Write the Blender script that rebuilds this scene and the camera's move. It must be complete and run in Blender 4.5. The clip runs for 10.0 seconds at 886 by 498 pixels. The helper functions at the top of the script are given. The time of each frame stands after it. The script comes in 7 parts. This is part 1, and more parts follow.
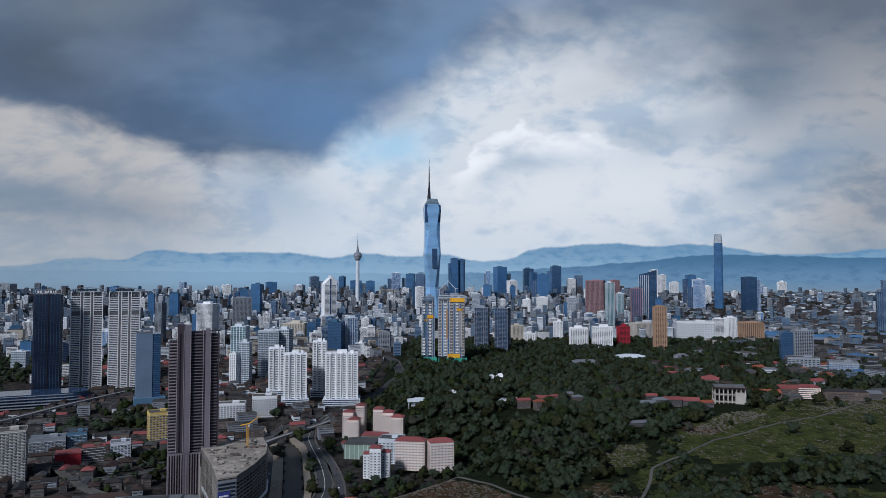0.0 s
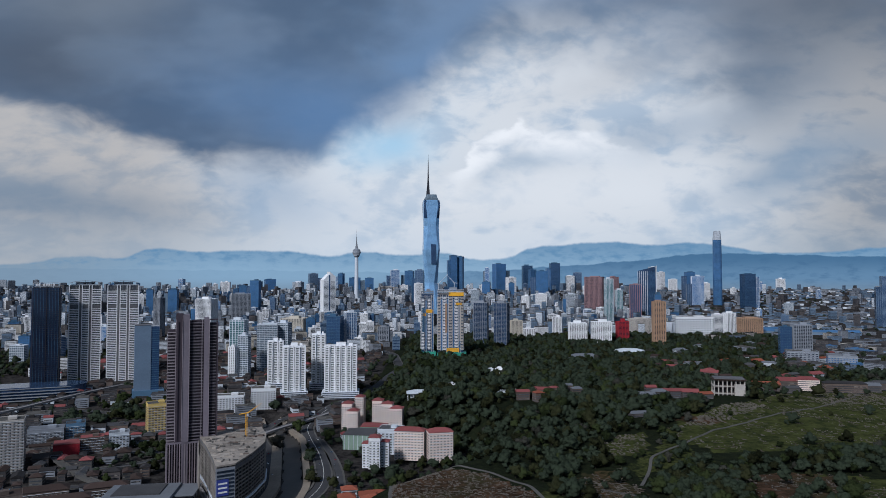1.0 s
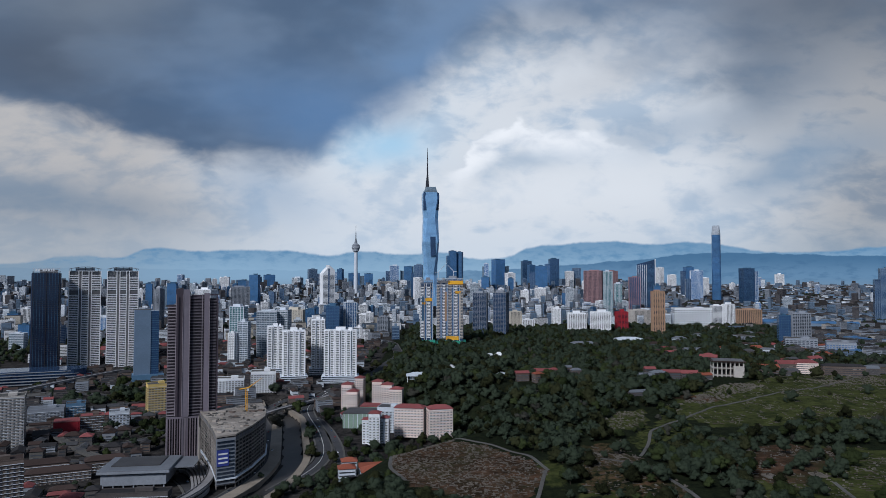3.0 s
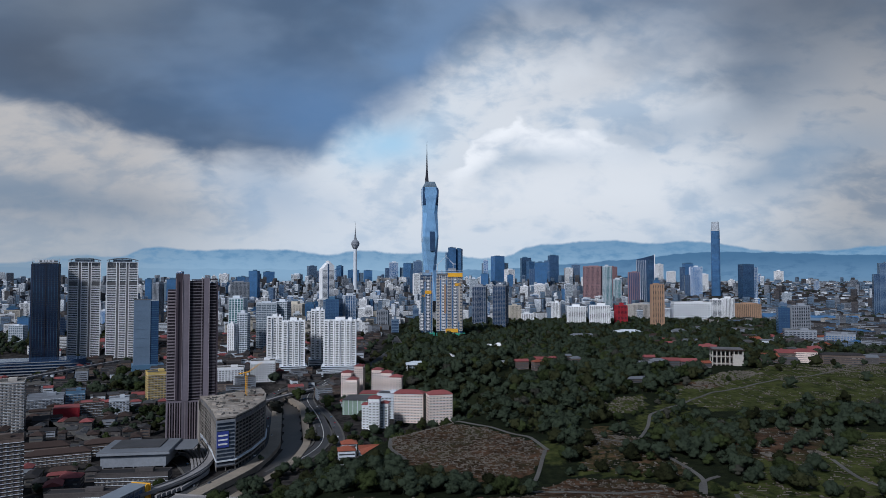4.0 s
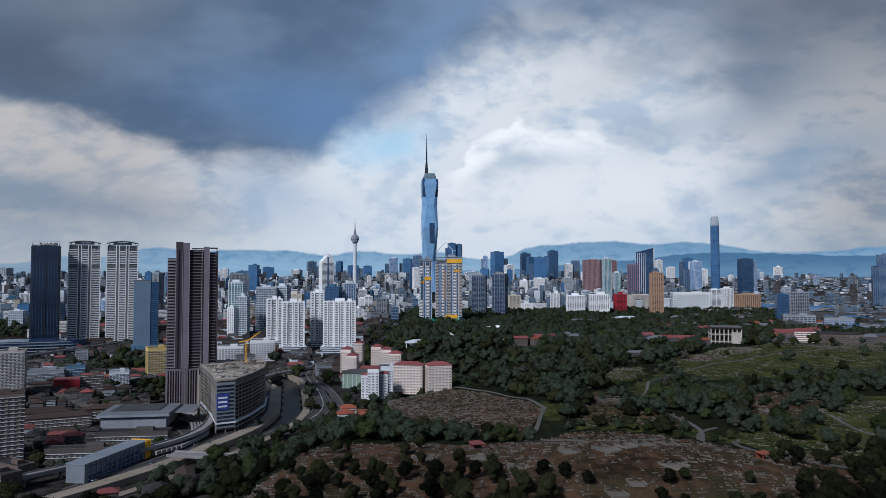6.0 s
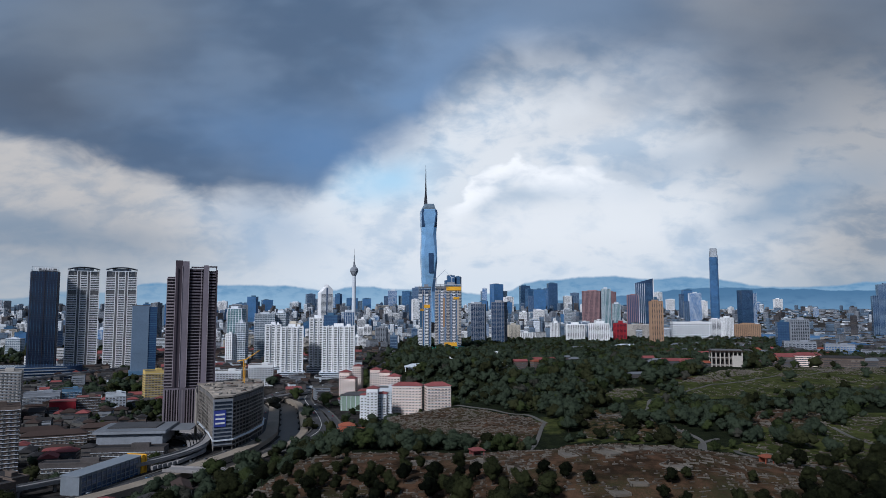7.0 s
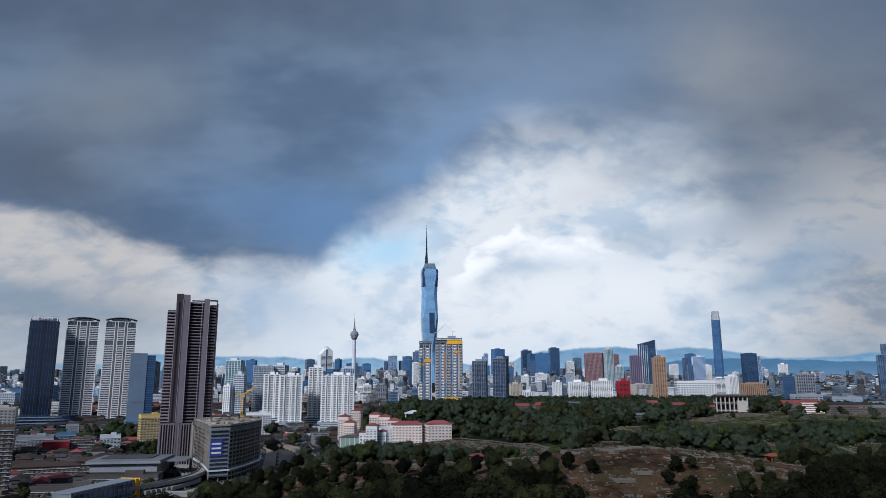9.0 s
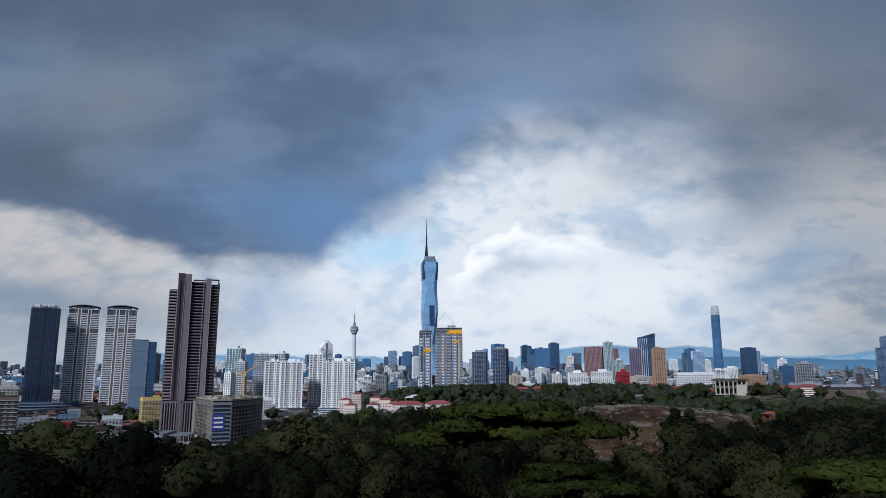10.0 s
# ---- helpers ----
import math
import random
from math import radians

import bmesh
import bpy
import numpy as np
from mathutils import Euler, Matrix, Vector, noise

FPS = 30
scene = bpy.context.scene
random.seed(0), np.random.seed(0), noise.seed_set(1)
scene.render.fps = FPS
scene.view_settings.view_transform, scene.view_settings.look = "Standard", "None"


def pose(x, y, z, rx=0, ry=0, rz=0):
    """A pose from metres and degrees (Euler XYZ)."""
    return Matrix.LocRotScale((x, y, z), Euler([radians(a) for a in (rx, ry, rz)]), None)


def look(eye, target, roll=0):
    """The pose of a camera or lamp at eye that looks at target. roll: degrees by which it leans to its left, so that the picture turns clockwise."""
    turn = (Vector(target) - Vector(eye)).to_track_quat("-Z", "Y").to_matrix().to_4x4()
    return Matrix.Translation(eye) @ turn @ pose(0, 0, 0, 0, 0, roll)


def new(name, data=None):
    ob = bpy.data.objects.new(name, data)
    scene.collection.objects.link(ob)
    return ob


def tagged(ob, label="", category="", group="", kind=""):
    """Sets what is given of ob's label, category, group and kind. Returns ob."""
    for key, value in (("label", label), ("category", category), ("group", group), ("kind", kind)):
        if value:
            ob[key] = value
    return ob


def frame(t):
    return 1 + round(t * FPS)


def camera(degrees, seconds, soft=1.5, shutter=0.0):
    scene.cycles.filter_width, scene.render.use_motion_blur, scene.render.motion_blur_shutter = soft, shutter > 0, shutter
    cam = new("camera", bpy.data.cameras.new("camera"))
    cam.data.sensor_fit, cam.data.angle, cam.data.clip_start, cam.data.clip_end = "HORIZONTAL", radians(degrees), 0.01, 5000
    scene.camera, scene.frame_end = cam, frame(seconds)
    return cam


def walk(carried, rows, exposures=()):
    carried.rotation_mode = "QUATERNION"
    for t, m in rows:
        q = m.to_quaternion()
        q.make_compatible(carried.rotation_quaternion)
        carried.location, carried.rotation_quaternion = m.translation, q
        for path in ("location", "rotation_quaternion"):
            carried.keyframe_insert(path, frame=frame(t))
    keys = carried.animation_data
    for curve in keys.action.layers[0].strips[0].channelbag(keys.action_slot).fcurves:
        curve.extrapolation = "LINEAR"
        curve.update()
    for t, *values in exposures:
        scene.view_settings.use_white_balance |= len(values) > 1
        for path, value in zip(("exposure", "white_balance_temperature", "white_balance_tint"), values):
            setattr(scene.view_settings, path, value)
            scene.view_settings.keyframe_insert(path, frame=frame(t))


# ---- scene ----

cam = camera(65.29, 10.0, soft=0.75)
# seconds, eye, turn to the left, tilt up, roll
PATH = [
    (0, (0.00, 0.00, 218.00), 0.001, 2.462, 0.015),
    (0.5, (-0.20, 1.26, 212.09), -0.066, 2.414, -0.002),
    (1, (-0.47, 2.01, 207.22), -0.093, 2.346, 0.030),
    (1.5, (-1.17, 2.06, 200.76), -0.145, 2.313, -0.023),
    (2, (-1.63, 1.76, 194.49), -0.176, 2.299, 0.003),
    (2.5, (-1.14, 1.47, 187.96), -0.152, 2.297, 0.035),
    (4, (-1.41, 1.50, 164.23), -0.217, 2.225, 0.004),
    (4.5, (-2.05, 1.25, 156.11), -0.257, 2.163, 0.061),
    (5, (-1.80, 1.37, 147.63), -0.253, 2.188, 0.007),
    (5.5, (-0.76, 1.01, 138.00), -0.221, 2.197, 0.029),
    (6.8, (-0.93, -0.6, 114.33), -0.298, 3.701, 0.021),
    (7, (-0.90, -0.6, 110.33), -0.307, 5.187, -0.007),
    (7.5, (-0.91, 0.61, 100.73), -0.306, 9.431, -0.107),
    (8, (-1.16, 1.81, 90.13), -0.275, 11.109, 0.029),
    (8.5, (-0.33, 0.98, 80.45), -0.233, 11.016, 0.089),
    (9, (-0.51, 0.39, 68.97), -0.242, 11.008, -0.067),
    (9.5, (-0.83, 0.10, 58.14), -0.243, 10.916, -0.094),
    (10, (-1.30, 0.99, 47.62), -0.263, 10.875, -0.070),
]


def heading(eye, yaw, pitch, roll):
    ya, pa = radians(yaw), radians(pitch)
    ahead = Vector((-math.sin(ya) * math.cos(pa), math.cos(ya) * math.cos(pa), math.sin(pa)))
    return look(eye, Vector(eye) + 100 * ahead, roll)


walk(cam, [(t, heading(eye, a, b, c)) for t, eye, a, b, c in PATH], [(0, -0.23, 5850, 10), (5.5, -0.18, 5850, 10), (7.5, -0.06, 5900, 10), (10, -0.03, 5900, 10)])

# ---- world and sun ----
def wire(tree, a, b):
    tree.links.new(a, b)


def mnode(tree, op, a, b=None, c=None):
    n = tree.nodes.new("ShaderNodeMath")
    n.operation = op
    for i, v in enumerate((a, b, c)):
        if v is None:
            continue
        if isinstance(v, (int, float)):
            n.inputs[i].default_value = v
        else:
            tree.links.new(v, n.inputs[i])
    return n.outputs[0]


def mixc(tree, fac, a, b):
    n = tree.nodes.new("ShaderNodeMix")
    n.data_type = "RGBA"
    n.clamp_factor = True
    for sock, v in ((n.inputs[0], fac), (n.inputs[6], a), (n.inputs[7], b)):
        if isinstance(v, (int, float)):
            sock.default_value = v
        elif isinstance(v, tuple):
            sock.default_value = (*v, 1)
        else:
            tree.links.new(v, sock)
    return n.outputs[2]


def smooth(tree, x, lo, hi):
    n = tree.nodes.new("ShaderNodeMapRange")
    n.interpolation_type = "SMOOTHSTEP"
    tree.links.new(x, n.inputs[0])
    for i, v in ((1, lo), (2, hi)):
        if isinstance(v, (int, float)):
            n.inputs[i].default_value = v
        else:
            tree.links.new(v, n.inputs[i])
    return n.outputs[0]


def curve(tree, x, pts, lo, hi, vlo, vhi):
    """A smooth curve through pts (x, value), x from lo to hi."""
    a = mnode(tree, "DIVIDE", mnode(tree, "SUBTRACT", x, lo), hi - lo)
    n = tree.nodes.new("ShaderNodeFloatCurve")
    c = n.mapping.curves[0]
    n.mapping.extend = "HORIZONTAL"
    while len(c.points) < len(pts):
        c.points.new(0.5, 0.5)
    for p, (px, pv) in zip(c.points, pts):
        p.location = ((px - lo) / (hi - lo), (pv - vlo) / (vhi - vlo))
    n.mapping.update()
    tree.links.new(a, n.inputs["Value"])
    return mnode(tree, "MULTIPLY_ADD", n.outputs[0], vhi - vlo, vlo)


def wnoise(tree, vec, scale, detail=5, rough=0.55, off=(0, 0, 0), stretch=(1, 1, 1), distort=0.0):
    mp = tree.nodes.new("ShaderNodeMapping")
    mp.inputs["Location"].default_value = off
    mp.inputs["Scale"].default_value = stretch
    tree.links.new(vec, mp.inputs[0])
    n = tree.nodes.new("ShaderNodeTexNoise")
    n.inputs["Scale"].default_value = scale
    n.inputs["Detail"].default_value = detail
    n.inputs["Roughness"].default_value = rough
    n.inputs["Distortion"].default_value = distort
    tree.links.new(mp.outputs[0], n.inputs["Vector"])
    return mnode(tree, "SUBTRACT", n.outputs["Fac"], 0.5)


def make_world():
    world = bpy.data.worlds.new("sky")
    scene.world = world
    world.use_nodes = True
    tree = world.node_tree
    tree.nodes.clear()
    co = tree.nodes.new("ShaderNodeTexCoord").outputs["Generated"]
    sep = tree.nodes.new("ShaderNodeSeparateXYZ")
    wire(tree, co, sep.inputs[0])
    X, Y, Z = sep.outputs
    deg = 180 / math.pi
    az = mnode(tree, "MULTIPLY", mnode(tree, "ARCTAN2", X, Y), deg)
    el = mnode(tree, "MULTIPLY", mnode(tree, "ARCTAN2", Z, mnode(tree, "MAXIMUM", Y, mnode(tree, "MULTIPLY", mnode(tree, "ABSOLUTE", X), 0.7))), deg)
    both = tree.nodes.new("ShaderNodeCombineXYZ")
    wire(tree, az, both.inputs[0])
    wire(tree, el, both.inputs[1])
    ang = both.outputs[0]

    def blob(a0, e0, ra, re, tilt=0.0):
        ca, sa = math.cos(radians(tilt)), math.sin(radians(tilt))
        da, de = mnode(tree, "SUBTRACT", az2, a0), mnode(tree, "SUBTRACT", el2, e0)
        p = mnode(tree, "ADD", mnode(tree, "MULTIPLY", da, ca / ra), mnode(tree, "MULTIPLY", de, sa / ra))
        q = mnode(tree, "SUBTRACT", mnode(tree, "MULTIPLY", de, ca / re), mnode(tree, "MULTIPLY", da, sa / re))
        r2 = mnode(tree, "ADD", mnode(tree, "MULTIPLY", p, p), mnode(tree, "MULTIPLY", q, q))
        return mnode(tree, "EXPONENT", mnode(tree, "MULTIPLY", r2, -1.0))

    n_big = wnoise(tree, ang, 0.09, 5, 0.5, (3, 1, 0), (1, 1.5, 1))
    n_mid = wnoise(tree, ang, 0.2, 6, 0.5, (11, 5, 2), (1, 1.7, 1), 0.3)
    n_fine = wnoise(tree, ang, 0.42, 7, 0.56, (7, 2, 4), (1, 1.8, 1), 0.4)
    n_soft = wnoise(tree, ang, 0.12, 3, 0.5, (20, 9, 4), (0.8, 1.8, 1))
    az2 = mnode(tree, "ADD", az, mnode(tree, "MULTIPLY", n_mid, 7.0))
    el2 = mnode(tree, "ADD", el, mnode(tree, "MULTIPLY", n_big, 4.0))

    clear = tree.nodes.new("ShaderNodeTexSky")
    clear.sky_type = "NISHITA"
    clear.sun_disc = False
    clear.sun_elevation, clear.sun_rotation = radians(SUN_EL), radians(SUN_AZ)
    sk = tree.nodes.new("ShaderNodeMix")
    sk.data_type, sk.blend_type = "RGBA", "MULTIPLY"
    sk.inputs[0].default_value = 1
    wire(tree, clear.outputs[0], sk.inputs[6])
    sk.inputs[7].default_value = (0.1, 0.1, 0.1, 1)
    blue = mixc(tree, 0.85, sk.outputs[2], (0.52, 0.74, 0.88))

    # bright cloud, with soft grey-blue hollows
    ripple = mnode(tree, "ADD", mnode(tree, "MULTIPLY", n_mid, 1.25), mnode(tree, "MULTIPLY", n_fine, 0.8))
    hollow = smooth(tree, ripple, -0.10, 0.27)
    bright = mixc(tree, hollow, (0.80, 0.805, 0.80), (0.52, 0.605, 0.69))
    # the left bank is warmer and a little dimmer
    bright = mixc(tree, smooth(tree, az, -8.0, -26.0), bright, mixc(tree, hollow, (0.57, 0.535, 0.50), (0.40, 0.42, 0.445)))
    bright = mixc(tree, smooth(tree, az, 20.0, 33.0), bright, mixc(tree, hollow, (0.46, 0.45, 0.44), (0.27, 0.31, 0.36)))
    bright = mixc(tree, mnode(tree, "MULTIPLY", blob(16.0, 17.0, 8.0, 2.2, 14), 0.7), bright, (0.62, 0.62, 0.62))
    bright = mixc(tree, mnode(tree, "MULTIPLY", blob(9.0, 7.0, 12.0, 1.5, 0), 0.7), bright, (0.86, 0.86, 0.85))
    bright = mixc(tree, mnode(tree, "MULTIPLY", blob(27.0, 9.0, 6.0, 2.0, 24), 0.75), bright, (0.26, 0.36, 0.47))
    bright = mixc(tree, mnode(tree, "MULTIPLY", blob(24.5, 15.6, 4.6, 4.0, 30), 0.8), bright, (0.185, 0.235, 0.30))
    bright = mixc(tree, mnode(tree, "MULTIPLY", blob(17.0, 12.0, 5.0, 1.3, 14), 0.6), bright, (0.36, 0.44, 0.53))
    bright = mixc(tree, mnode(tree, "MULTIPLY", blob(8.0, 9.4, 5.5, 0.8, 4), 0.7), bright, (0.44, 0.53, 0.62))
    bright = mixc(tree, mnode(tree, "MULTIPLY", blob(-30.0, 6.0, 11.0, 2.0, -6), 0.75), bright, (0.20, 0.27, 0.35))
    bright = mixc(tree, mnode(tree, "MULTIPLY", blob(-14.0, 7.0, 5.0, 2.0, -20), 0.6), bright, (0.34, 0.45, 0.58))
    bright = mixc(tree, mnode(tree, "MULTIPLY", blob(-4.4, 11.0, 4.0, 1.9, 12), 1.0), bright, blue)
    bright = mixc(tree, mnode(tree, "MULTIPLY", blob(-9.0, 5.6, 4.5, 1.2, 0), 0.4), bright, (0.64, 0.70, 0.76))
    # sunlit heap of cloud with a crisp upper edge
    heap = curve(tree, az2, [(-4, 5), (0.5, 9.0), (2.5, 10.8), (4.5, 12.2), (6.2, 13.2), (8, 12.4), (10.5, 12.0), (14, 11.0), (20, 8.0), (26, 5)], -4, 26, 0, 20)
    lit = smooth(tree, mnode(tree, "ADD", mnode(tree, "SUBTRACT", heap, el), mnode(tree, "MULTIPLY", n_fine, 3.0)), -0.25, 0.5)
    lit = mnode(tree, "MULTIPLY", lit, smooth(tree, mnode(tree, "SUBTRACT", heap, el), 3.6, 0.4))
    lit = mnode(tree, "MULTIPLY", lit, mnode(tree, "MULTIPLY", smooth(tree, az, -0.5, 2.5), smooth(tree, az2, 17.0, 9.0)))
    bright = mixc(tree, mnode(tree, "MULTIPLY", lit, 1.0), bright, mixc(tree, hollow, (1.0, 0.985, 0.96), (0.80, 0.81, 0.82)))
    # pale haze low over the hills
    bright = mixc(tree, mnode(tree, "MULTIPLY", smooth(tree, el, 6.0, 2.0), 0.5), bright, mixc(tree, smooth(tree, mnode(tree, "ABSOLUTE", az), 8.0, 32.0), (0.66, 0.72, 0.77), (0.36, 0.43, 0.49)))

    # the dark cloud deck and its lower edge
    mott = smooth(tree, mnode(tree, "ADD", n_soft, mnode(tree, "MULTIPLY", n_mid, 0.35)), -0.16, 0.2)
    dark = mixc(tree, mott, (0.085, 0.135, 0.215), (0.155, 0.215, 0.305))
    dark = mixc(tree, mnode(tree, "MULTIPLY", blob(-9.5, 13.0, 9.5, 3.4, -14), 0.9), dark, (0.12, 0.225, 0.40))
    dark = mixc(tree, mnode(tree, "MULTIPLY", blob(-2.0, 17.5, 4.5, 2.6, 40), 0.6), dark, (0.17, 0.30, 0.50))
    dark = mixc(tree, mnode(tree, "MULTIPLY", blob(5.5, 23.0, 10.0, 2.0, 18), 0.75), dark, (0.20, 0.31, 0.48))
    dark = mixc(tree, mnode(tree, "MULTIPLY", blob(-27.0, 23.0, 7.0, 5.0, 24), 0.7), dark, (0.19, 0.215, 0.245))
    dark = mixc(tree, mnode(tree, "MULTIPLY", blob(-31.0, 17.5, 6.0, 2.5, -16), 0.6), dark, (0.075, 0.095, 0.13))
    dark = mixc(tree, mnode(tree, "MULTIPLY", blob(24.0, 27.0, 5.0, 5.5, 10), 0.85), dark, (0.37, 0.365, 0.36))
    dark = mixc(tree, mnode(tree, "MULTIPLY", smooth(tree, az, 16.0, 33.0), 0.5), dark, (0.165, 0.17, 0.18))
    dark = mixc(tree, mnode(tree, "MULTIPLY", smooth(tree, el, 24.0, 31.0), 0.65), dark, mixc(tree, smooth(tree, az, -14.0, 2.0), (0.080, 0.105, 0.150), (0.112, 0.150, 0.215)))
    dark = mixc(tree, mnode(tree, "MULTIPLY", blob(11.0, 25.0, 10.0, 4.0, 8), 0.7), dark, (0.185, 0.245, 0.335))
    dark = mixc(tree, mnode(tree, "MULTIPLY", blob(30.0, 20.0, 4.0, 3.0, 20), 0.5), dark, (0.135, 0.160, 0.195))
    edge = curve(tree, az, [(-60, 19), (-32.6, 14.6), (-27, 13.0), (-21.6, 10.7), (-16, 9.0), (-11.5, 9.2), (-7.5, 12.2), (-3.5, 13.3), (-0.6, 15.8), (2.5, 18.2), (6, 19.4), (11, 19.6), (17, 19.2), (22, 18.2), (25, 17.2), (28, 17.4), (33, 18.5), (60, 19)], -60, 60, 0, 30)
    over = mnode(tree, "ADD", mnode(tree, "SUBTRACT", el, edge), mnode(tree, "MULTIPLY", n_mid, 4.0))
    over = mnode(tree, "ADD", over, mnode(tree, "MULTIPLY", n_big, 2.2))
    soft = curve(tree, az, [(-60, 2), (-30, 0.9), (-16, 1.3), (-10, 2.0), (0, 3.0), (10, 4.2), (30, 5.0), (60, 5)], -60, 60, 0, 8)
    deck = smooth(tree, over, mnode(tree, "MULTIPLY", soft, -1.0), soft)
    sky = mixc(tree, mnode(tree, "MULTIPLY", deck, 0.97), bright, dark)
    # behind the viewer the cover is even and grey
    back = smooth(tree, mnode(tree, "ABSOLUTE", az), 45.0, 100.0)
    rear = mixc(tree, smooth(tree, el, 4.0, 34.0), (0.36, 0.385, 0.43), (0.085, 0.115, 0.17))
    sky = mixc(tree, back, sky, mixc(tree, smooth(tree, n_big, -0.25, 0.25), rear, (0.20, 0.27, 0.37)))

    # far ranges, beyond the reach of the ground, with aerial haze mixed into their colours
    def ridge(pts, amp, seed):
        r = curve(tree, az, pts, -60, 60, 0, 4)
        flat = tree.nodes.new("ShaderNodeCombineXYZ")
        wire(tree, az, flat.inputs[0])
        return mnode(tree, "ADD", r, mnode(tree, "MULTIPLY", wnoise(tree, flat.outputs[0], 0.5, 6, 0.6, (seed, 0, 0)), amp))

    far = ridge([(-60, 0.8), (-33, 1.0), (-30, 1.3), (-27.5, 1.75), (-25.5, 1.5), (-22.5, 2.35), (-19, 2.1), (-16, 2.2), (-12, 2.1), (-9, 1.75), (-6.5, 2.1), (-3.5, 1.85), (0, 1.95), (3.5, 1.45), (7, 2.35), (10, 2.7), (14, 2.9), (17, 2.7), (19, 2.85), (23, 2.5), (26, 2.05), (29, 2.1), (33, 2.5), (60, 2)], 0.5, 3)
    near = ridge([(-60, 0.5), (-30, 0.7), (-20, 0.6), (-10, 0.5), (-3, 0.4), (3, 0.5), (8, 0.8), (12, 1.1), (17, 1.5), (22, 2.0), (25, 1.95), (29, 1.8), (33, 1.75), (60, 1.5)], 0.6, 9)
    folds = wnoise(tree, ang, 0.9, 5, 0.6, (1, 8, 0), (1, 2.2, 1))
    # both ranges pale towards the foot: haze painted by elevation
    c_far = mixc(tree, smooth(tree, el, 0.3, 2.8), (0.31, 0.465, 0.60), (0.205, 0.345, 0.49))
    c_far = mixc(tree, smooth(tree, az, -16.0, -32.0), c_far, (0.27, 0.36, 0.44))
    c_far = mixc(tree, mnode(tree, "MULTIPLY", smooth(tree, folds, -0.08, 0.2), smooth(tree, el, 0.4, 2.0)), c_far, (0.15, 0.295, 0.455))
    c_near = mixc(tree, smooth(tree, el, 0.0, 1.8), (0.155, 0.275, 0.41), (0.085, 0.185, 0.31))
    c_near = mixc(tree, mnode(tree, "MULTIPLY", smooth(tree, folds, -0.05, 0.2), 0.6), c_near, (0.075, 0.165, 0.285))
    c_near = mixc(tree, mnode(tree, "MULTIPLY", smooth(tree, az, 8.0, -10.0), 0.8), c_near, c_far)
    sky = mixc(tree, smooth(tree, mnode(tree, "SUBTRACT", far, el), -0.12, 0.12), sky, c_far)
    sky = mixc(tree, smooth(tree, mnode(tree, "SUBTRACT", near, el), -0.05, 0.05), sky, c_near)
    # flat haze colour painted just below the horizon
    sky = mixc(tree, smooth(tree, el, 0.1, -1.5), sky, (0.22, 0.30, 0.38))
    sky = mixc(tree, smooth(tree, el, -4.0, -12.0), sky, (0.06, 0.065, 0.06))

    bg = tree.nodes.new("ShaderNodeBackground")
    wire(tree, sky, bg.inputs[0])
    bg.inputs[1].default_value = SKY_STRENGTH
    out = tree.nodes.new("ShaderNodeOutputWorld")
    wire(tree, bg.outputs[0], out.inputs[0])


SUN_EL, SUN_AZ, SKY_STRENGTH = 38.0, 213.0, 1.03
make_world()
sun_data = bpy.data.lights.new("sun", "SUN")
sun_data.energy, sun_data.angle, sun_data.color = 3.5, radians(10), (1.0, 0.965, 0.92)
sun = new("sun", sun_data)
sun.matrix_world = look(
    (math.sin(radians(SUN_AZ)) * 900, math.cos(radians(SUN_AZ)) * 900, 900 * math.tan(radians(SUN_EL))), (0, 0, 0))

# ---- materials ----
def material(name, colour, rough=0.8, metal=0.0, vary=0.25, grain=0.4, patch=0.03, bump=0.0, tint=None, spec=0.2):
    """A surface with two scales of variation, grain and broad stains, in metres."""
    m = bpy.data.materials.new(name)
    m.use_nodes = True
    t = m.node_tree
    b = t.nodes["Principled BSDF"]
    co = t.nodes.new("ShaderNodeTexCoord").outputs["Object"]
    big = wnoise(t, co, patch, 4, 0.6)
    fine = wnoise(t, co, grain, 5, 0.65, (5, 3, 1))
    rnd = t.nodes.new("ShaderNodeObjectInfo").outputs["Random"]
    dk = tuple(c * (1 - vary) for c in colour)
    lt = tint or tuple(min(1.0, c * (1 + vary * 0.7)) for c in colour)
    f = mnode(t, "ADD", mnode(t, "MULTIPLY", big, 1.1), mnode(t, "MULTIPLY", fine, 0.7))
    f = mnode(t, "ADD", f, mnode(t, "MULTIPLY", mnode(t, "SUBTRACT", rnd, 0.5), 0.35))
    col = mixc(t, smooth(t, f, -0.4, 0.4), dk, lt)
    wire(t, col, b.inputs["Base Color"])
    b.inputs["Roughness"].default_value = rough
    b.inputs["Metallic"].default_value = metal
    b.inputs["Specular IOR Level"].default_value = spec
    if bump:
        bn = t.nodes.new("ShaderNodeBump")
        bn.inputs["Strength"].default_value = bump
        bn.inputs["Distance"].default_value = 0.5
        wire(t, fine, bn.inputs["Height"])
        wire(t, bn.outputs[0], b.inputs["Normal"])
    return m


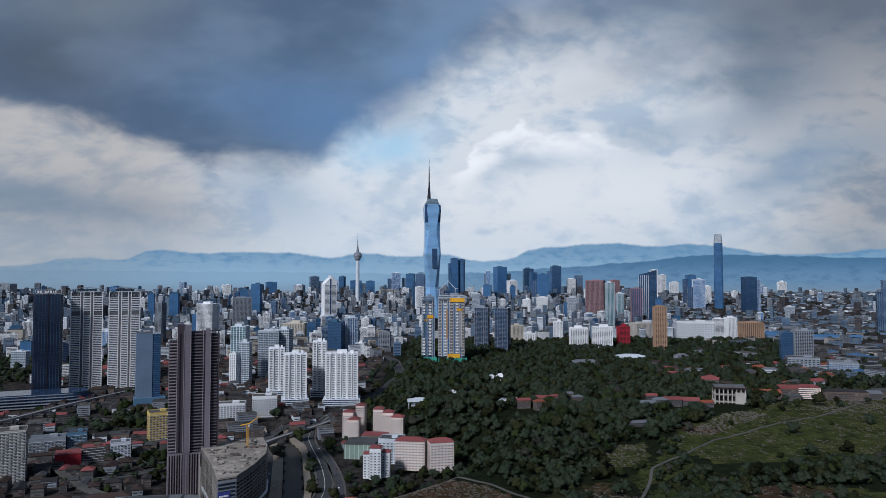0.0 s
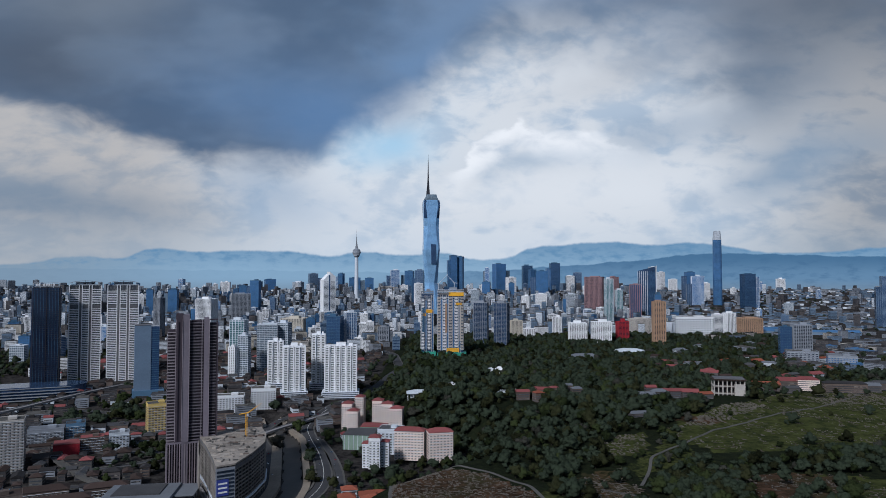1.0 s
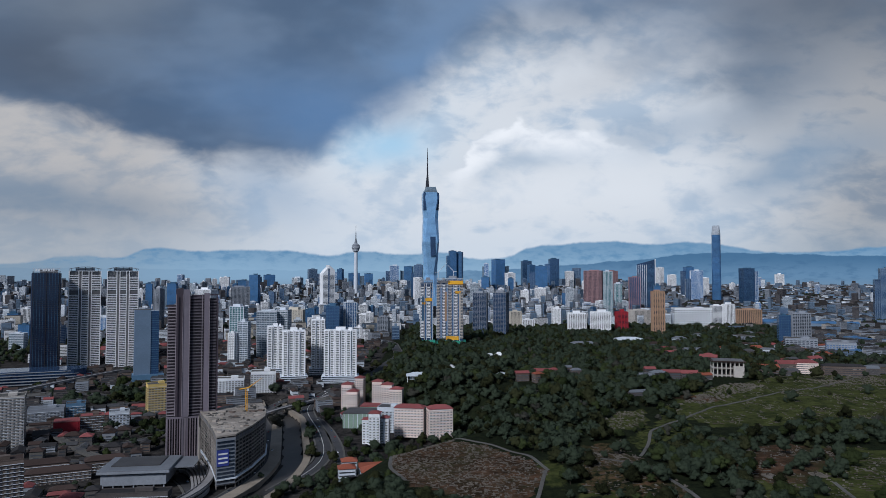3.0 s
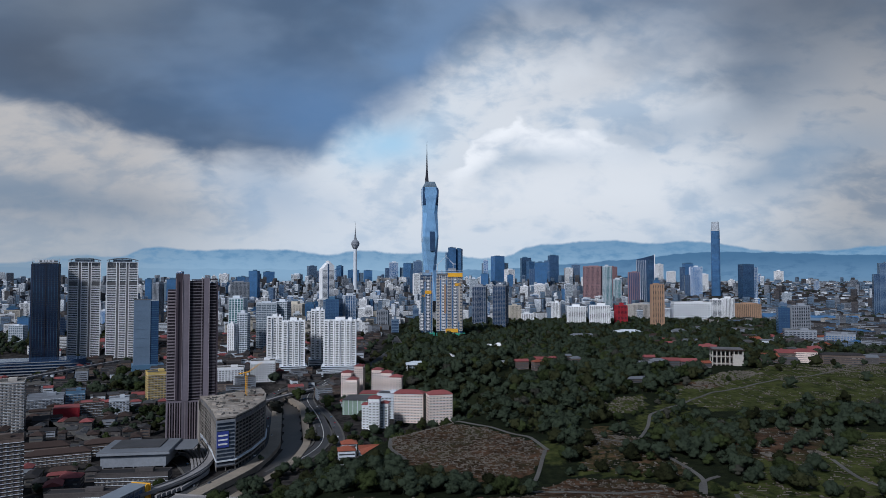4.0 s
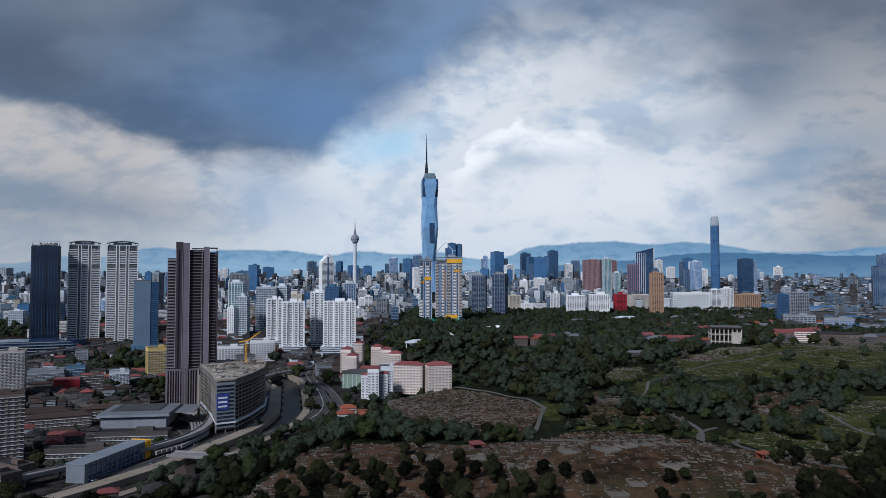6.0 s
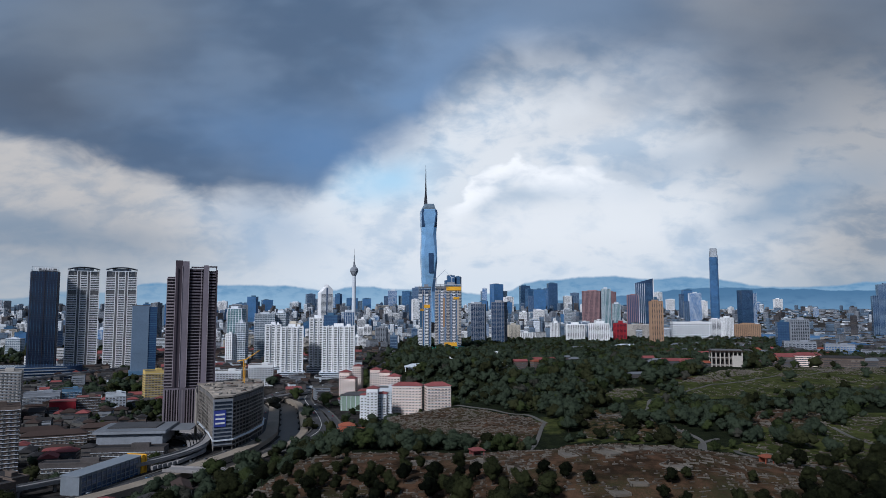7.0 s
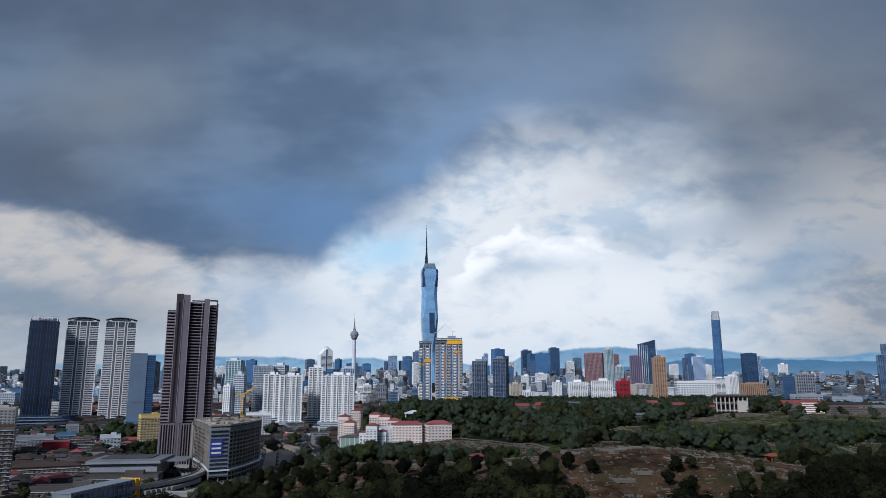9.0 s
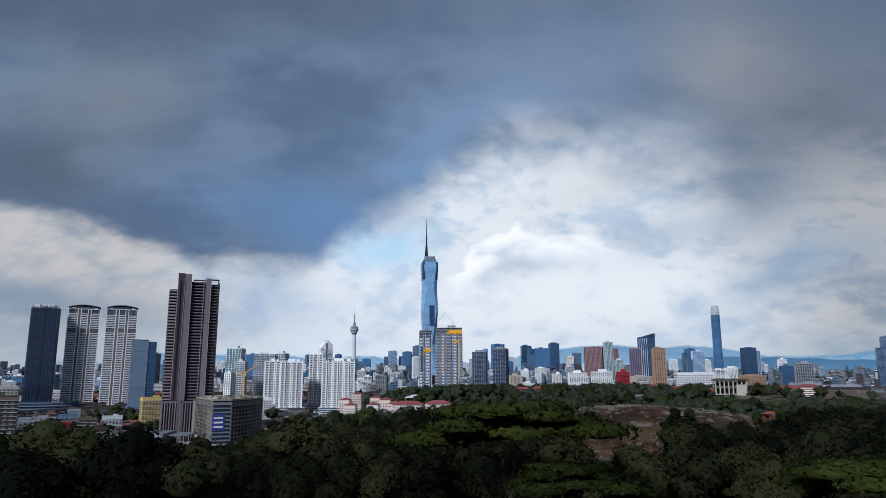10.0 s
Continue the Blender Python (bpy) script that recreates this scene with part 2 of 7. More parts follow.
def window_glass(name, dark, light, cell=(3.0, 3.0, 3.4), share=0.3, rough=0.12, metal=0.0, mottle=0.5):
    """Glazing whose panes differ by what stands behind them: blinds, curtains, dark rooms."""
    m = bpy.data.materials.new(name)
    m.use_nodes = True
    t = m.node_tree
    b = t.nodes["Principled BSDF"]
    co = t.nodes.new("ShaderNodeTexCoord").outputs["Object"]
    sn = t.nodes.new("ShaderNodeVectorMath")
    sn.operation = "SNAP"
    sn.inputs[1].default_value = cell
    wire(t, co, sn.inputs[0])
    wn = t.nodes.new("ShaderNodeTexWhiteNoise")
    wire(t, sn.outputs[0], wn.inputs["Vector"])
    rnd = t.nodes.new("ShaderNodeObjectInfo").outputs["Random"]
    shade = mnode(t, "ADD", wnoise(t, co, 0.03, 3), mnode(t, "MULTIPLY", mnode(t, "SUBTRACT", rnd, 0.5), 0.5))
    base = mixc(t, smooth(t, shade, -0.4, 0.4), tuple(c * (1 - 0.8 * mottle) for c in dark), tuple(min(1, c * (1 + mottle)) for c in dark))
    col = mixc(t, smooth(t, wn.outputs["Value"], 1 - share, 1.25), base, light)
    wire(t, col, b.inputs["Base Color"])
    b.inputs["Roughness"].default_value = rough
    b.inputs["Metallic"].default_value = metal
    b.inputs["Specular IOR Level"].default_value = 0.6
    return m


M = {}
# white, offwhite and grey lean blue to stand in for haze over the city
M["white"] = material("white_render", (0.74, 0.75, 0.78), 0.8, vary=0.14)
M["offwhite"] = material("offwhite_render", (0.55, 0.59, 0.65), 0.8, vary=0.18)
M["stained"] = material("stained_render", (0.096, 0.086, 0.086), 0.9, vary=0.4, grain=0.5)
M["stained2"] = material("stained_cream_render", (0.135, 0.105, 0.092), 0.9, vary=0.4, grain=0.5)
M["palestone"] = material("pale_grave_stone", (0.14, 0.125, 0.11), 0.85, vary=0.3, grain=2.0)
M["raw"] = material("raw_concrete", (0.23, 0.21, 0.195), 0.9, vary=0.45, grain=0.35)
M["bannerblue"] = material("blue_banner", (0.05, 0.07, 0.30), 0.6, vary=0.2)
M["deckpale"] = material("pale_deck_concrete", (0.30, 0.265, 0.235), 0.9, vary=0.45, grain=0.3)
M["palecon"] = material("pale_viaduct_concrete", (0.25, 0.24, 0.245), 0.85, vary=0.25)
M["grey"] = material("grey_concrete", (0.24, 0.26, 0.30), 0.85, vary=0.25)
M["darkgrey"] = material("dark_concrete", (0.13, 0.13, 0.14), 0.85, vary=0.3)
M["mauve"] = material("mauve_paint", (0.165, 0.145, 0.175), 0.8, vary=0.18)
M["darkmauve"] = material("dark_mauve_paint", (0.062, 0.050, 0.064), 0.8, vary=0.2)
M["palemauve"] = material("pale_mauve_paint", (0.27, 0.235, 0.265), 0.8, vary=0.2)
M["shedgrey"] = material("grey_blue_panels", (0.175, 0.20, 0.235), 0.6, vary=0.2)
M["beige"] = material("beige_paint", (0.44, 0.41, 0.385), 0.85, vary=0.2)
M["cream"] = material("cream_paint", (0.52, 0.475, 0.41), 0.85, vary=0.18)
M["pinkwall"] = material("pink_paint", (0.80, 0.66, 0.60), 0.85, vary=0.12)
M["pink2"] = material("rose_paint", (0.36, 0.22, 0.22), 0.85, vary=0.2)
M["yellow"] = material("yellow_paint", (0.62, 0.45, 0.16), 0.85, vary=0.18)
M["orange"] = material("ochre_paint", (0.33, 0.215, 0.145), 0.85, vary=0.2)
M["brown"] = material("brown_brick", (0.27, 0.165, 0.175), 0.85, vary=0.25)
M["redwall"] = material("red_cladding", (0.32, 0.026, 0.038), 0.6, vary=0.2)
M["bluewall"] = material("blue_cladding", (0.10, 0.19, 0.30), 0.5, vary=0.15)
M["palebluewall"] = material("pale_blue_cladding", (0.145, 0.205, 0.29), 0.5, vary=0.15)
M["bluesteel"] = material("blue_steel", (0.06, 0.13, 0.22), 0.4, 0.3, vary=0.2)
M["greenwall"] = material("green_paint", (0.22, 0.30, 0.25), 0.85, vary=0.2)
M["netgreen"] = material("green_safety_net", (0.05, 0.30, 0.22), 0.9, vary=0.35)
M["netyellow"] = material("yellow_formwork", (0.70, 0.36, 0.03), 0.7, vary=0.25)
M["roofred"] = material("red_roof_tile", (0.22, 0.066, 0.066), 0.85, vary=0.3, grain=1.5, bump=0.3)
M["rooforange"] = material("orange_roof_tile", (0.25, 0.075, 0.045), 0.85, vary=0.35, grain=1.5, bump=0.3)
M["roofbrown"] = material("brown_roof_tile", (0.05, 0.034, 0.03), 0.9, vary=0.35, grain=1.5, bump=0.3)
M["roofgrey"] = material("grey_roof_sheet", (0.066, 0.065, 0.069), 0.6, vary=0.35, grain=0.8)
M["rooflight"] = material("pale_roof_sheet", (0.14, 0.15, 0.17), 0.55, vary=0.25, grain=0.5)
M["roofblue"] = material("blue_roof_sheet", (0.06, 0.15, 0.30), 0.5, vary=0.3)
M["roofdark"] = material("dark_roof", (0.032, 0.030, 0.032), 0.85, vary=0.35)
M["concrete"] = material("weathered_concrete", (0.088, 0.084, 0.080), 0.9, vary=0.35, grain=0.6, bump=0.2)
M["sand"] = material("bare_earth", (0.26, 0.22, 0.18), 0.95, vary=0.3, grain=0.5, bump=0.3)
M["asphalt"] = material("asphalt", (0.055, 0.055, 0.06), 0.9, vary=0.3, grain=1.0)
M["paintline"] = material("road_paint", (0.6, 0.6, 0.58), 0.7, vary=0.2)
M["steel"] = material("steel", (0.30, 0.31, 0.33), 0.4, 0.7, vary=0.2)
M["darksteel"] = material("dark_steel", (0.05, 0.05, 0.06), 0.45, 0.5, vary=0.2)
M["stone"] = material("grave_stone", (0.115, 0.10, 0.085), 0.85, vary=0.4, grain=2.0)
M["darkstone"] = material("weathered_grave_stone", (0.055, 0.045, 0.036), 0.9, vary=0.4, grain=2.0)
M["winblue"] = window_glass("blue_glazing", (0.065, 0.16, 0.34), (0.12, 0.25, 0.45), share=0.5, rough=0.14, metal=0.3)
M["windark"] = window_glass("dark_glazing", (0.018, 0.026, 0.042), (0.07, 0.09, 0.11), share=0.25, rough=0.15)
M["winnavy"] = window_glass("navy_glazing", (0.034, 0.070, 0.150), (0.055, 0.105, 0.20), share=0.5, rough=0.12, metal=0.25)
M["winroom"] = window_glass("room_windows", (0.035, 0.04, 0.05), (0.30, 0.28, 0.25), share=0.35, rough=0.3)
M["winhotel"] = window_glass("dark_hotel_glazing", (0.014, 0.022, 0.048), (0.03, 0.05, 0.09), share=0.4, rough=0.12, metal=0.2)
M["wingreen"] = window_glass("green_glazing", (0.04, 0.14, 0.16), (0.08, 0.20, 0.21), share=0.3, rough=0.18, metal=0.2)
M["winpale"] = window_glass("pale_glazing", (0.11, 0.15, 0.19), (0.30, 0.35, 0.40), share=0.4, rough=0.22, metal=0.2)
M["megaglass"] = window_glass("sky_blue_facet_glass", (0.31, 0.56, 0.90), (0.40, 0.65, 0.93), (4, 4, 4.6), 0.35, 0.08, 0.35, 0.15)
# near-black that stands in for the shade inside openings; also the car tyres
M["black"] = material("black_shade_and_tyres", (0.012, 0.012, 0.014), 0.6, vary=0.3)


def foliage(name, dark, light):
    m = bpy.data.materials.new(name)
    m.use_nodes = True
    t = m.node_tree
    b = t.nodes["Principled BSDF"]
    geo = t.nodes.new("ShaderNodeNewGeometry")
    rnd = t.nodes.new("ShaderNodeObjectInfo").outputs["Random"]
    co = t.nodes.new("ShaderNodeTexCoord").outputs["Object"]
    tone = t.nodes.new("ShaderNodeAttribute")
    tone.attribute_name = "tone"
    big = wnoise(t, co, 0.012, 3)
    mid = wnoise(t, co, 0.1, 3, 0.6, (4, 4, 4))
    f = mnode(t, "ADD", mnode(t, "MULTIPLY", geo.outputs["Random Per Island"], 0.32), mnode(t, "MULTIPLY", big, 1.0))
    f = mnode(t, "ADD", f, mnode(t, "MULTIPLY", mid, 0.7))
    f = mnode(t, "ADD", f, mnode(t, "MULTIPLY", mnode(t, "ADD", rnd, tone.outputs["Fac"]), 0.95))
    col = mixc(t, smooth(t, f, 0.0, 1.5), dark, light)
    wire(t, col, b.inputs["Base Color"])
    b.inputs["Roughness"].default_value = 0.85
    b.inputs["Specular IOR Level"].default_value = 0.02
    thin = t.nodes.new("ShaderNodeBsdfTranslucent")
    wire(t, col, thin.inputs["Color"])
    both = t.nodes.new("ShaderNodeMixShader")
    both.inputs[0].default_value = 0.3
    wire(t, b.outputs[0], both.inputs[1])
    wire(t, thin.outputs[0], both.inputs[2])
    wire(t, both.outputs[0], t.nodes["Material Output"].inputs["Surface"])
    return m


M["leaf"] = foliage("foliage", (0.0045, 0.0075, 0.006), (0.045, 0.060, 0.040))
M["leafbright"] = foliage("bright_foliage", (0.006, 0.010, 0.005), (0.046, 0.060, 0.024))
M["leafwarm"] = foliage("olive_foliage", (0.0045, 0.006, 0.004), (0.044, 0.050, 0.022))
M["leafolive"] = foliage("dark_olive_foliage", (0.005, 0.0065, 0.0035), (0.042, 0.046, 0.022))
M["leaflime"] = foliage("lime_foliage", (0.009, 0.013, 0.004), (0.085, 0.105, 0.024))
M["leafgrey"] = foliage("grey_foliage", (0.02, 0.021, 0.017), (0.06, 0.06, 0.05))
M["bark"] = material("bark", (0.035, 0.028, 0.022), 0.95, vary=0.3, grain=2.0)


def ground_material():
    m = bpy.data.materials.new("ground_cover")
    m.use_nodes = True
    t = m.node_tree
    b = t.nodes["Principled BSDF"]
    co = t.nodes.new("ShaderNodeTexCoord").outputs["Object"]
    at = t.nodes.new("ShaderNodeAttribute")
    at.attribute_name = "cover"
    sp = t.nodes.new("ShaderNodeSeparateColor")
    wire(t, at.outputs["Color"], sp.inputs[0])
    n1, n2 = wnoise(t, co, 0.02, 5, 0.6), wnoise(t, co, 0.15, 6, 0.65, (9, 2, 0))
    n3, n4 = wnoise(t, co, 0.9, 4, 0.7, (1, 7, 0)), wnoise(t, co, 0.045, 4, 0.6, (31, 7, 0))
    jit = mnode(t, "ADD", mnode(t, "MULTIPLY", n2, 0.7), mnode(t, "MULTIPLY", n1, 0.5))
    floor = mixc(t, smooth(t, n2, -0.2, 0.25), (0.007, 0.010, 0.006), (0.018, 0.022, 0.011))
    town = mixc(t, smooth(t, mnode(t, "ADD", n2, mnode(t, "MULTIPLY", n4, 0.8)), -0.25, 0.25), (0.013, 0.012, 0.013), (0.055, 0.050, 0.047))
    grass = mixc(t, smooth(t, mnode(t, "ADD", n2, n4), -0.28, 0.26), (0.018, 0.024, 0.009), (0.060, 0.067, 0.022))
    grass = mixc(t, smooth(t, mnode(t, "ADD", n3, n1), 0.12, 0.4), grass, (0.058, 0.054, 0.032))
    soil = mixc(t, smooth(t, mnode(t, "ADD", n2, n4), -0.25, 0.25), (0.022, 0.015, 0.010), (0.090, 0.052, 0.033))
    soil = mixc(t, smooth(t, mnode(t, "ADD", n1, mnode(t, "MULTIPLY", n3, 0.5)), -0.02, 0.2), soil, (0.034, 0.034, 0.017))
    soil = mixc(t, smooth(t, n3, 0.16, 0.28), soil, (0.12, 0.105, 0.092))
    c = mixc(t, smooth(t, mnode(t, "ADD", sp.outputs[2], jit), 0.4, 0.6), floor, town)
    c = mixc(t, smooth(t, mnode(t, "ADD", sp.outputs[0], jit), 0.4, 0.6), c, grass)
    c = mixc(t, smooth(t, mnode(t, "ADD", sp.outputs[1], jit), 0.4, 0.6), c, soil)
    wire(t, c, b.inputs["Base Color"])
    b.inputs["Roughness"].default_value = 0.95
    b.inputs["Specular IOR Level"].default_value = 0.02
    bn = t.nodes.new("ShaderNodeBump")
    bn.inputs["Strength"].default_value = 0.5
    bn.inputs["Distance"].default_value = 1.0
    wire(t, mnode(t, "ADD", n3, n2), bn.inputs["Height"])
    wire(t, bn.outputs[0], b.inputs["Normal"])
    return m


M["ground"] = ground_material()

# ---- lay of the land ----
def sstep(a, b, x):
    u = np.clip((x - a) / (b - a), 0, 1)
    return u * u * (3 - 2 * u)


def bump(x, y, cx, cy, rx, ry):
    return np.exp(-(((x - cx) / rx) ** 2 + ((y - cy) / ry) ** 2))


def west_edge(y):
    """Where the valley ends and the hilly cemetery side begins."""
    return np.interp(y, [-600, 300, 560, 660, 740, 820, 930, 1040, 1250, 1600, 2300], [-190, -150, -115, -85, -10, 55, 45, -60, -120, -110, -110])


def land(x, y):
    x, y = np.asarray(x, float), np.asarray(y, float)
    z = -18 + 31 * sstep(950, 1750, y) + 105 * sstep(3200, 5000, y) + 30 * sstep(-2000, -3600, x) * sstep(2500, 4000, y)
    e = x - west_edge(y)
    side = sstep(-25, 55, e) * (1 - sstep(2100, 2500, y))
    hill = 14 + 5 * bump(x, y, 250, 900, 300, 200) + 9 * bump(x, y, 470, 1040, 260, 170)
    hill = hill + 19 * bump(x, y, 110, 385, 125, 70) + 6 * bump(x, y, -40, 430, 70, 50) + 8 * bump(x, y, 300, 560, 110, 90)
    hill = hill - 5 * bump(x, y, 40, 520, 90, 34) - 6 * bump(x, y, 230, 690, 150, 50) + 6 * bump(x, y, 170, 600, 70, 45)
    hill = hill + 15 * bump(x, y, 0, 50, 190, 105)
    hill = hill + 10 * bump(x, y, 60, 1150, 260, 200) + 6 * bump(x, y, 500, 1400, 300, 250)
    hill = hill + 1.6 * np.sin(x / 31 + 1.3) * np.sin(y / 37) + 0.7 * np.sin(x / 11) * np.sin(y / 13 + 2)
    return z + side * (hill - z)


def ground_z(x, y):
    return float(land(x, y))


def in_poly(px, py, poly):
    inside = np.zeros(np.shape(px), bool)
    for (ax, ay), (bx, by) in zip(poly, poly[1:] + poly[:1]):
        cross = ((ay > py) != (by > py)) & (px < (bx - ax) * (py - ay) / ((by - ay) or 1e-9) + ax)
        inside ^= cross
    return inside


FIELD = [(-46, 668), (-40, 690), (0, 716), (44, 690), (74, 642), (90, 592), (74, 552), (45, 520), (-20, 560), (-46, 612)]
BROWN = [(-120, 330), (-86, 430), (-63, 464), (-40, 452), (28, 455), (60, 468), (78, 518), (97, 531), (133, 520), (148, 510), (166, 476), (184, 448), (186, 420), (215, 400), (230, 380), (200, 300), (60, 290)]
GREEN = [(262, 836), (325, 923), (400, 989), (449, 1021), (575, 1129), (690, 1150), (820, 1190), (790, 860), (640, 805), (521, 788), (421, 782), (352, 764), (300, 770)]
GAP = [(92, 535), (110, 548), (140, 533), (178, 516), (198, 502), (206, 472), (188, 452), (168, 480), (150, 512), (133, 522), (97, 533)]
DELL = [(190, 640), (198, 692), (250, 728), (292, 726), (262, 836), (225, 757), (205, 742), (184, 719)]
LAWN = [(172, 770), (216, 841), (246, 844), (224, 759), (180, 741)]
MID = [(215, 400), (192, 462), (206, 490), (226, 508), (260, 583), (302, 690), (345, 699), (420, 680), (520, 620), (560, 540), (520, 400), (330, 330)]
MIDSOIL = [(245, 549), (262, 590), (302, 692), (345, 701), (385, 684), (378, 640), (330, 600), (280, 540)]
MID2 = [(112, 545), (118, 660), (140, 702), (184, 719), (182, 640), (176, 590), (190, 530), (178, 512), (140, 530)]
BELT = [(190, 640), (202, 690), (250, 728), (290, 724), (360, 742), (400, 762), (500, 780), (680, 790), (760, 770), (600, 715), (480, 702), (400, 688), (358, 698), (310, 694), (262, 590), (222, 512), (196, 527), (186, 575)]


def build_ground():
    xs = np.unique(np.r_[np.arange(-5200, -760, 180.0), np.arange(-760, 980, 9.0), np.arange(980, 5300, 180.0)])
    ys = np.unique(np.r_[np.arange(-900, 60, 60.0), np.arange(60, 1260, 9.0), np.arange(1260, 2400, 30.0), np.arange(2400, 5100, 120.0)])
    gx, gy = np.meshgrid(xs, ys)
    gz = land(gx, gy)
    # the river's bed is cut into the valley floor
    gz = gz - 7.5 * (1 - sstep(10, 17, river_distance(gx, gy)))
    nx, ny = len(xs), len(ys)
    i = np.arange(nx * ny).reshape(ny, nx)
    quads = np.stack([i[:-1, :-1], i[:-1, 1:], i[1:, 1:], i[1:, :-1]], -1).reshape(-1, 4)
    me = bpy.data.meshes.new("ground")
    me.from_pydata(np.stack([gx, gy, gz], -1).reshape(-1, 3).tolist(), [], quads.tolist())
    me.shade_smooth()
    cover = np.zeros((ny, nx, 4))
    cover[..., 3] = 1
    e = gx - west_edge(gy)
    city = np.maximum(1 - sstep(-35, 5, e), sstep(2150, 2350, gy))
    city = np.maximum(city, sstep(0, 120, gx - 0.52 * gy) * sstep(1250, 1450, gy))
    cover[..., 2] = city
    cover[..., 0] = np.where(in_poly(gx, gy, GREEN) | in_poly(gx, gy, LAWN), 1, 0) + np.where(in_poly(gx, gy, MID), 0.62, 0) + np.where(in_poly(gx, gy, GAP) | in_poly(gx, gy, DELL), 0.5, 0) + np.where(in_poly(gx, gy, MID2), 0.5, 0)
    cover[..., 0] = np.maximum(cover[..., 0], 0.85 * bump(gx, gy, 10, 1290, 45, 30) + 0.9 * bump(gx, gy, 92, 590, 14, 40) + 0.9 * bump(gx, gy, -470, 1120, 60, 26) + 0.8 * bump(gx, gy, -215, 530, 25, 45))
    cover[..., 1] = np.where(in_poly(gx, gy, FIELD) | in_poly(gx, gy, BROWN), 1, 0) + np.where(in_poly(gx, gy, MID2), 0.5, 0) + np.where(in_poly(gx, gy, MIDSOIL), 0.8, 0)
    cover[..., 1] = np.maximum(cover[..., 1], 0.8 * bump(gx, gy, 265, 590, 45, 28) + 0.75 * bump(gx, gy, 330, 905, 50, 30) + 0.6 * bump(gx, gy, 230, 420, 40, 30))
    a = me.attributes.new("cover", "FLOAT_COLOR", "POINT")
    a.data.foreach_set("color", cover.reshape(-1))
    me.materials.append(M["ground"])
    ob = new("ground", me)
    return tagged(ob, "hilly ground with cemetery grass, bare soil and town paving", "ground", kind="structure")


# ---- mesh building ----
class Build:
    """Gathers boxes and prisms into one mesh."""

    def __init__(self):
        self.v, self.f, self.m = [], [], []

    def add(self, verts, faces, mat=0):
        n = len(self.v)
        self.v += [tuple(p) for p in verts]
        self.f += [tuple(n + i for i in f) for f in faces]
        self.m += [mat] * len(faces)
        return self

    def box(self, cx, cy, z0, sx, sy, sz, mat=0, rot=0.0, top=1.0):
        c, s = math.cos(rot), math.sin(rot)
        pts = []
        for z, k in ((z0, 1.0), (z0 + sz, top)):
            for a, b in ((-1, -1), (1, -1), (1, 1), (-1, 1)):
                px, py = a * sx / 2 * k, b * sy / 2 * k
                pts.append((cx + px * c - py * s, cy + px * s + py * c, z))
        return self.add(pts, [(3, 2, 1, 0), (4, 5, 6, 7), (0, 1, 5, 4), (1, 2, 6, 5), (2, 3, 7, 6), (3, 0, 4, 7)], mat)

    def stepped(self, w, d, z, h, px, py, pw, pd, ph):
        """A roof slab that rises into a plant room, as one shell."""
        q = lambda cx, cy, a, c, zz: [(cx - a / 2, cy - c / 2, zz), (cx + a / 2, cy - c / 2, zz), (cx + a / 2, cy + c / 2, zz), (cx - a / 2, cy + c / 2, zz)]
        rings = [q(0, 0, w, d, z), q(0, 0, w, d, z + h), q(0, 0, w - 1.2, d - 1.2, z + h), q(0, 0, w - 1.2, d - 1.2, z + h * 0.35), q(px, py, pw, pd, z + h * 0.35), q(px, py, pw, pd, z + ph)]
        f = [(4 * r + i, 4 * r + (i + 1) % 4, 4 * r + 4 + (i + 1) % 4, 4 * r + 4 + i) for r in range(5) for i in range(4)]
        return self.add([p for r in rings for p in r], f + [(20, 21, 22, 23)])

    def prism(self, poly, z0, z1, mat=0, capmat=None):
        n = len(poly)
        self.add([(x, y, z0) for x, y in poly] + [(x, y, z1) for x, y in poly], [(i, (i + 1) % n, n + (i + 1) % n, n + i) for i in range(n)], mat)
        self.add([(x, y, z1) for x, y in poly], [tuple(range(n))], mat if capmat is None else capmat)
        return self.add([(x, y, z0) for x, y in poly], [tuple(range(n))[::-1]], mat)

    def loft(self, a, b, z0, z1, mat=0):
        n = len(a)
        self.add([(x, y, z0) for x, y in a] + [(x, y, z1) for x, y in b], [(i, (i + 1) % n, n + (i + 1) % n, n + i) for i in range(n)] + [tuple(range(n, 2 * n))], mat)
        return self

    def gable(self, cx, cy, z0, sx, sy, h, mat=0, over=0.6, t=0.35):
        """A pitched roof with its ridge along x, with real thickness."""
        x0, x1, y0, y1 = cx - sx / 2 - over, cx + sx / 2 + over, cy - sy / 2 - over, cy + sy / 2 + over
        v = [(x0, y0, z0), (x1, y0, z0), (x1, y1, z0), (x0, y1, z0), (x0, y0, z0 + t), (x1, y0, z0 + t), (x1, y1, z0 + t), (x0, y1, z0 + t), (x0, cy, z0 + h), (x1, cy, z0 + h)]
        return self.add(v, [(3, 2, 1, 0), (0, 1, 5, 4), (2, 3, 7, 6), (4, 5, 9, 8), (6, 7, 8, 9), (1, 2, 6, 9, 5), (3, 0, 4, 8, 7)], mat)

    def hip(self, cx, cy, z0, sx, sy, h, mat=0, over=0.8, t=0.35):
        x0, x1, y0, y1 = cx - sx / 2 - over, cx + sx / 2 + over, cy - sy / 2 - over, cy + sy / 2 + over
        k = min(sx, sy) / 2
        if sx >= sy:
            r = [(x0 + k, cy, z0 + h), (x1 - k, cy, z0 + h)]
            f = [(4, 5, 9, 8), (6, 7, 8, 9), (5, 6, 9), (7, 4, 8)]
        else:
            r = [(cx, y0 + k, z0 + h), (cx, y1 - k, z0 + h)]
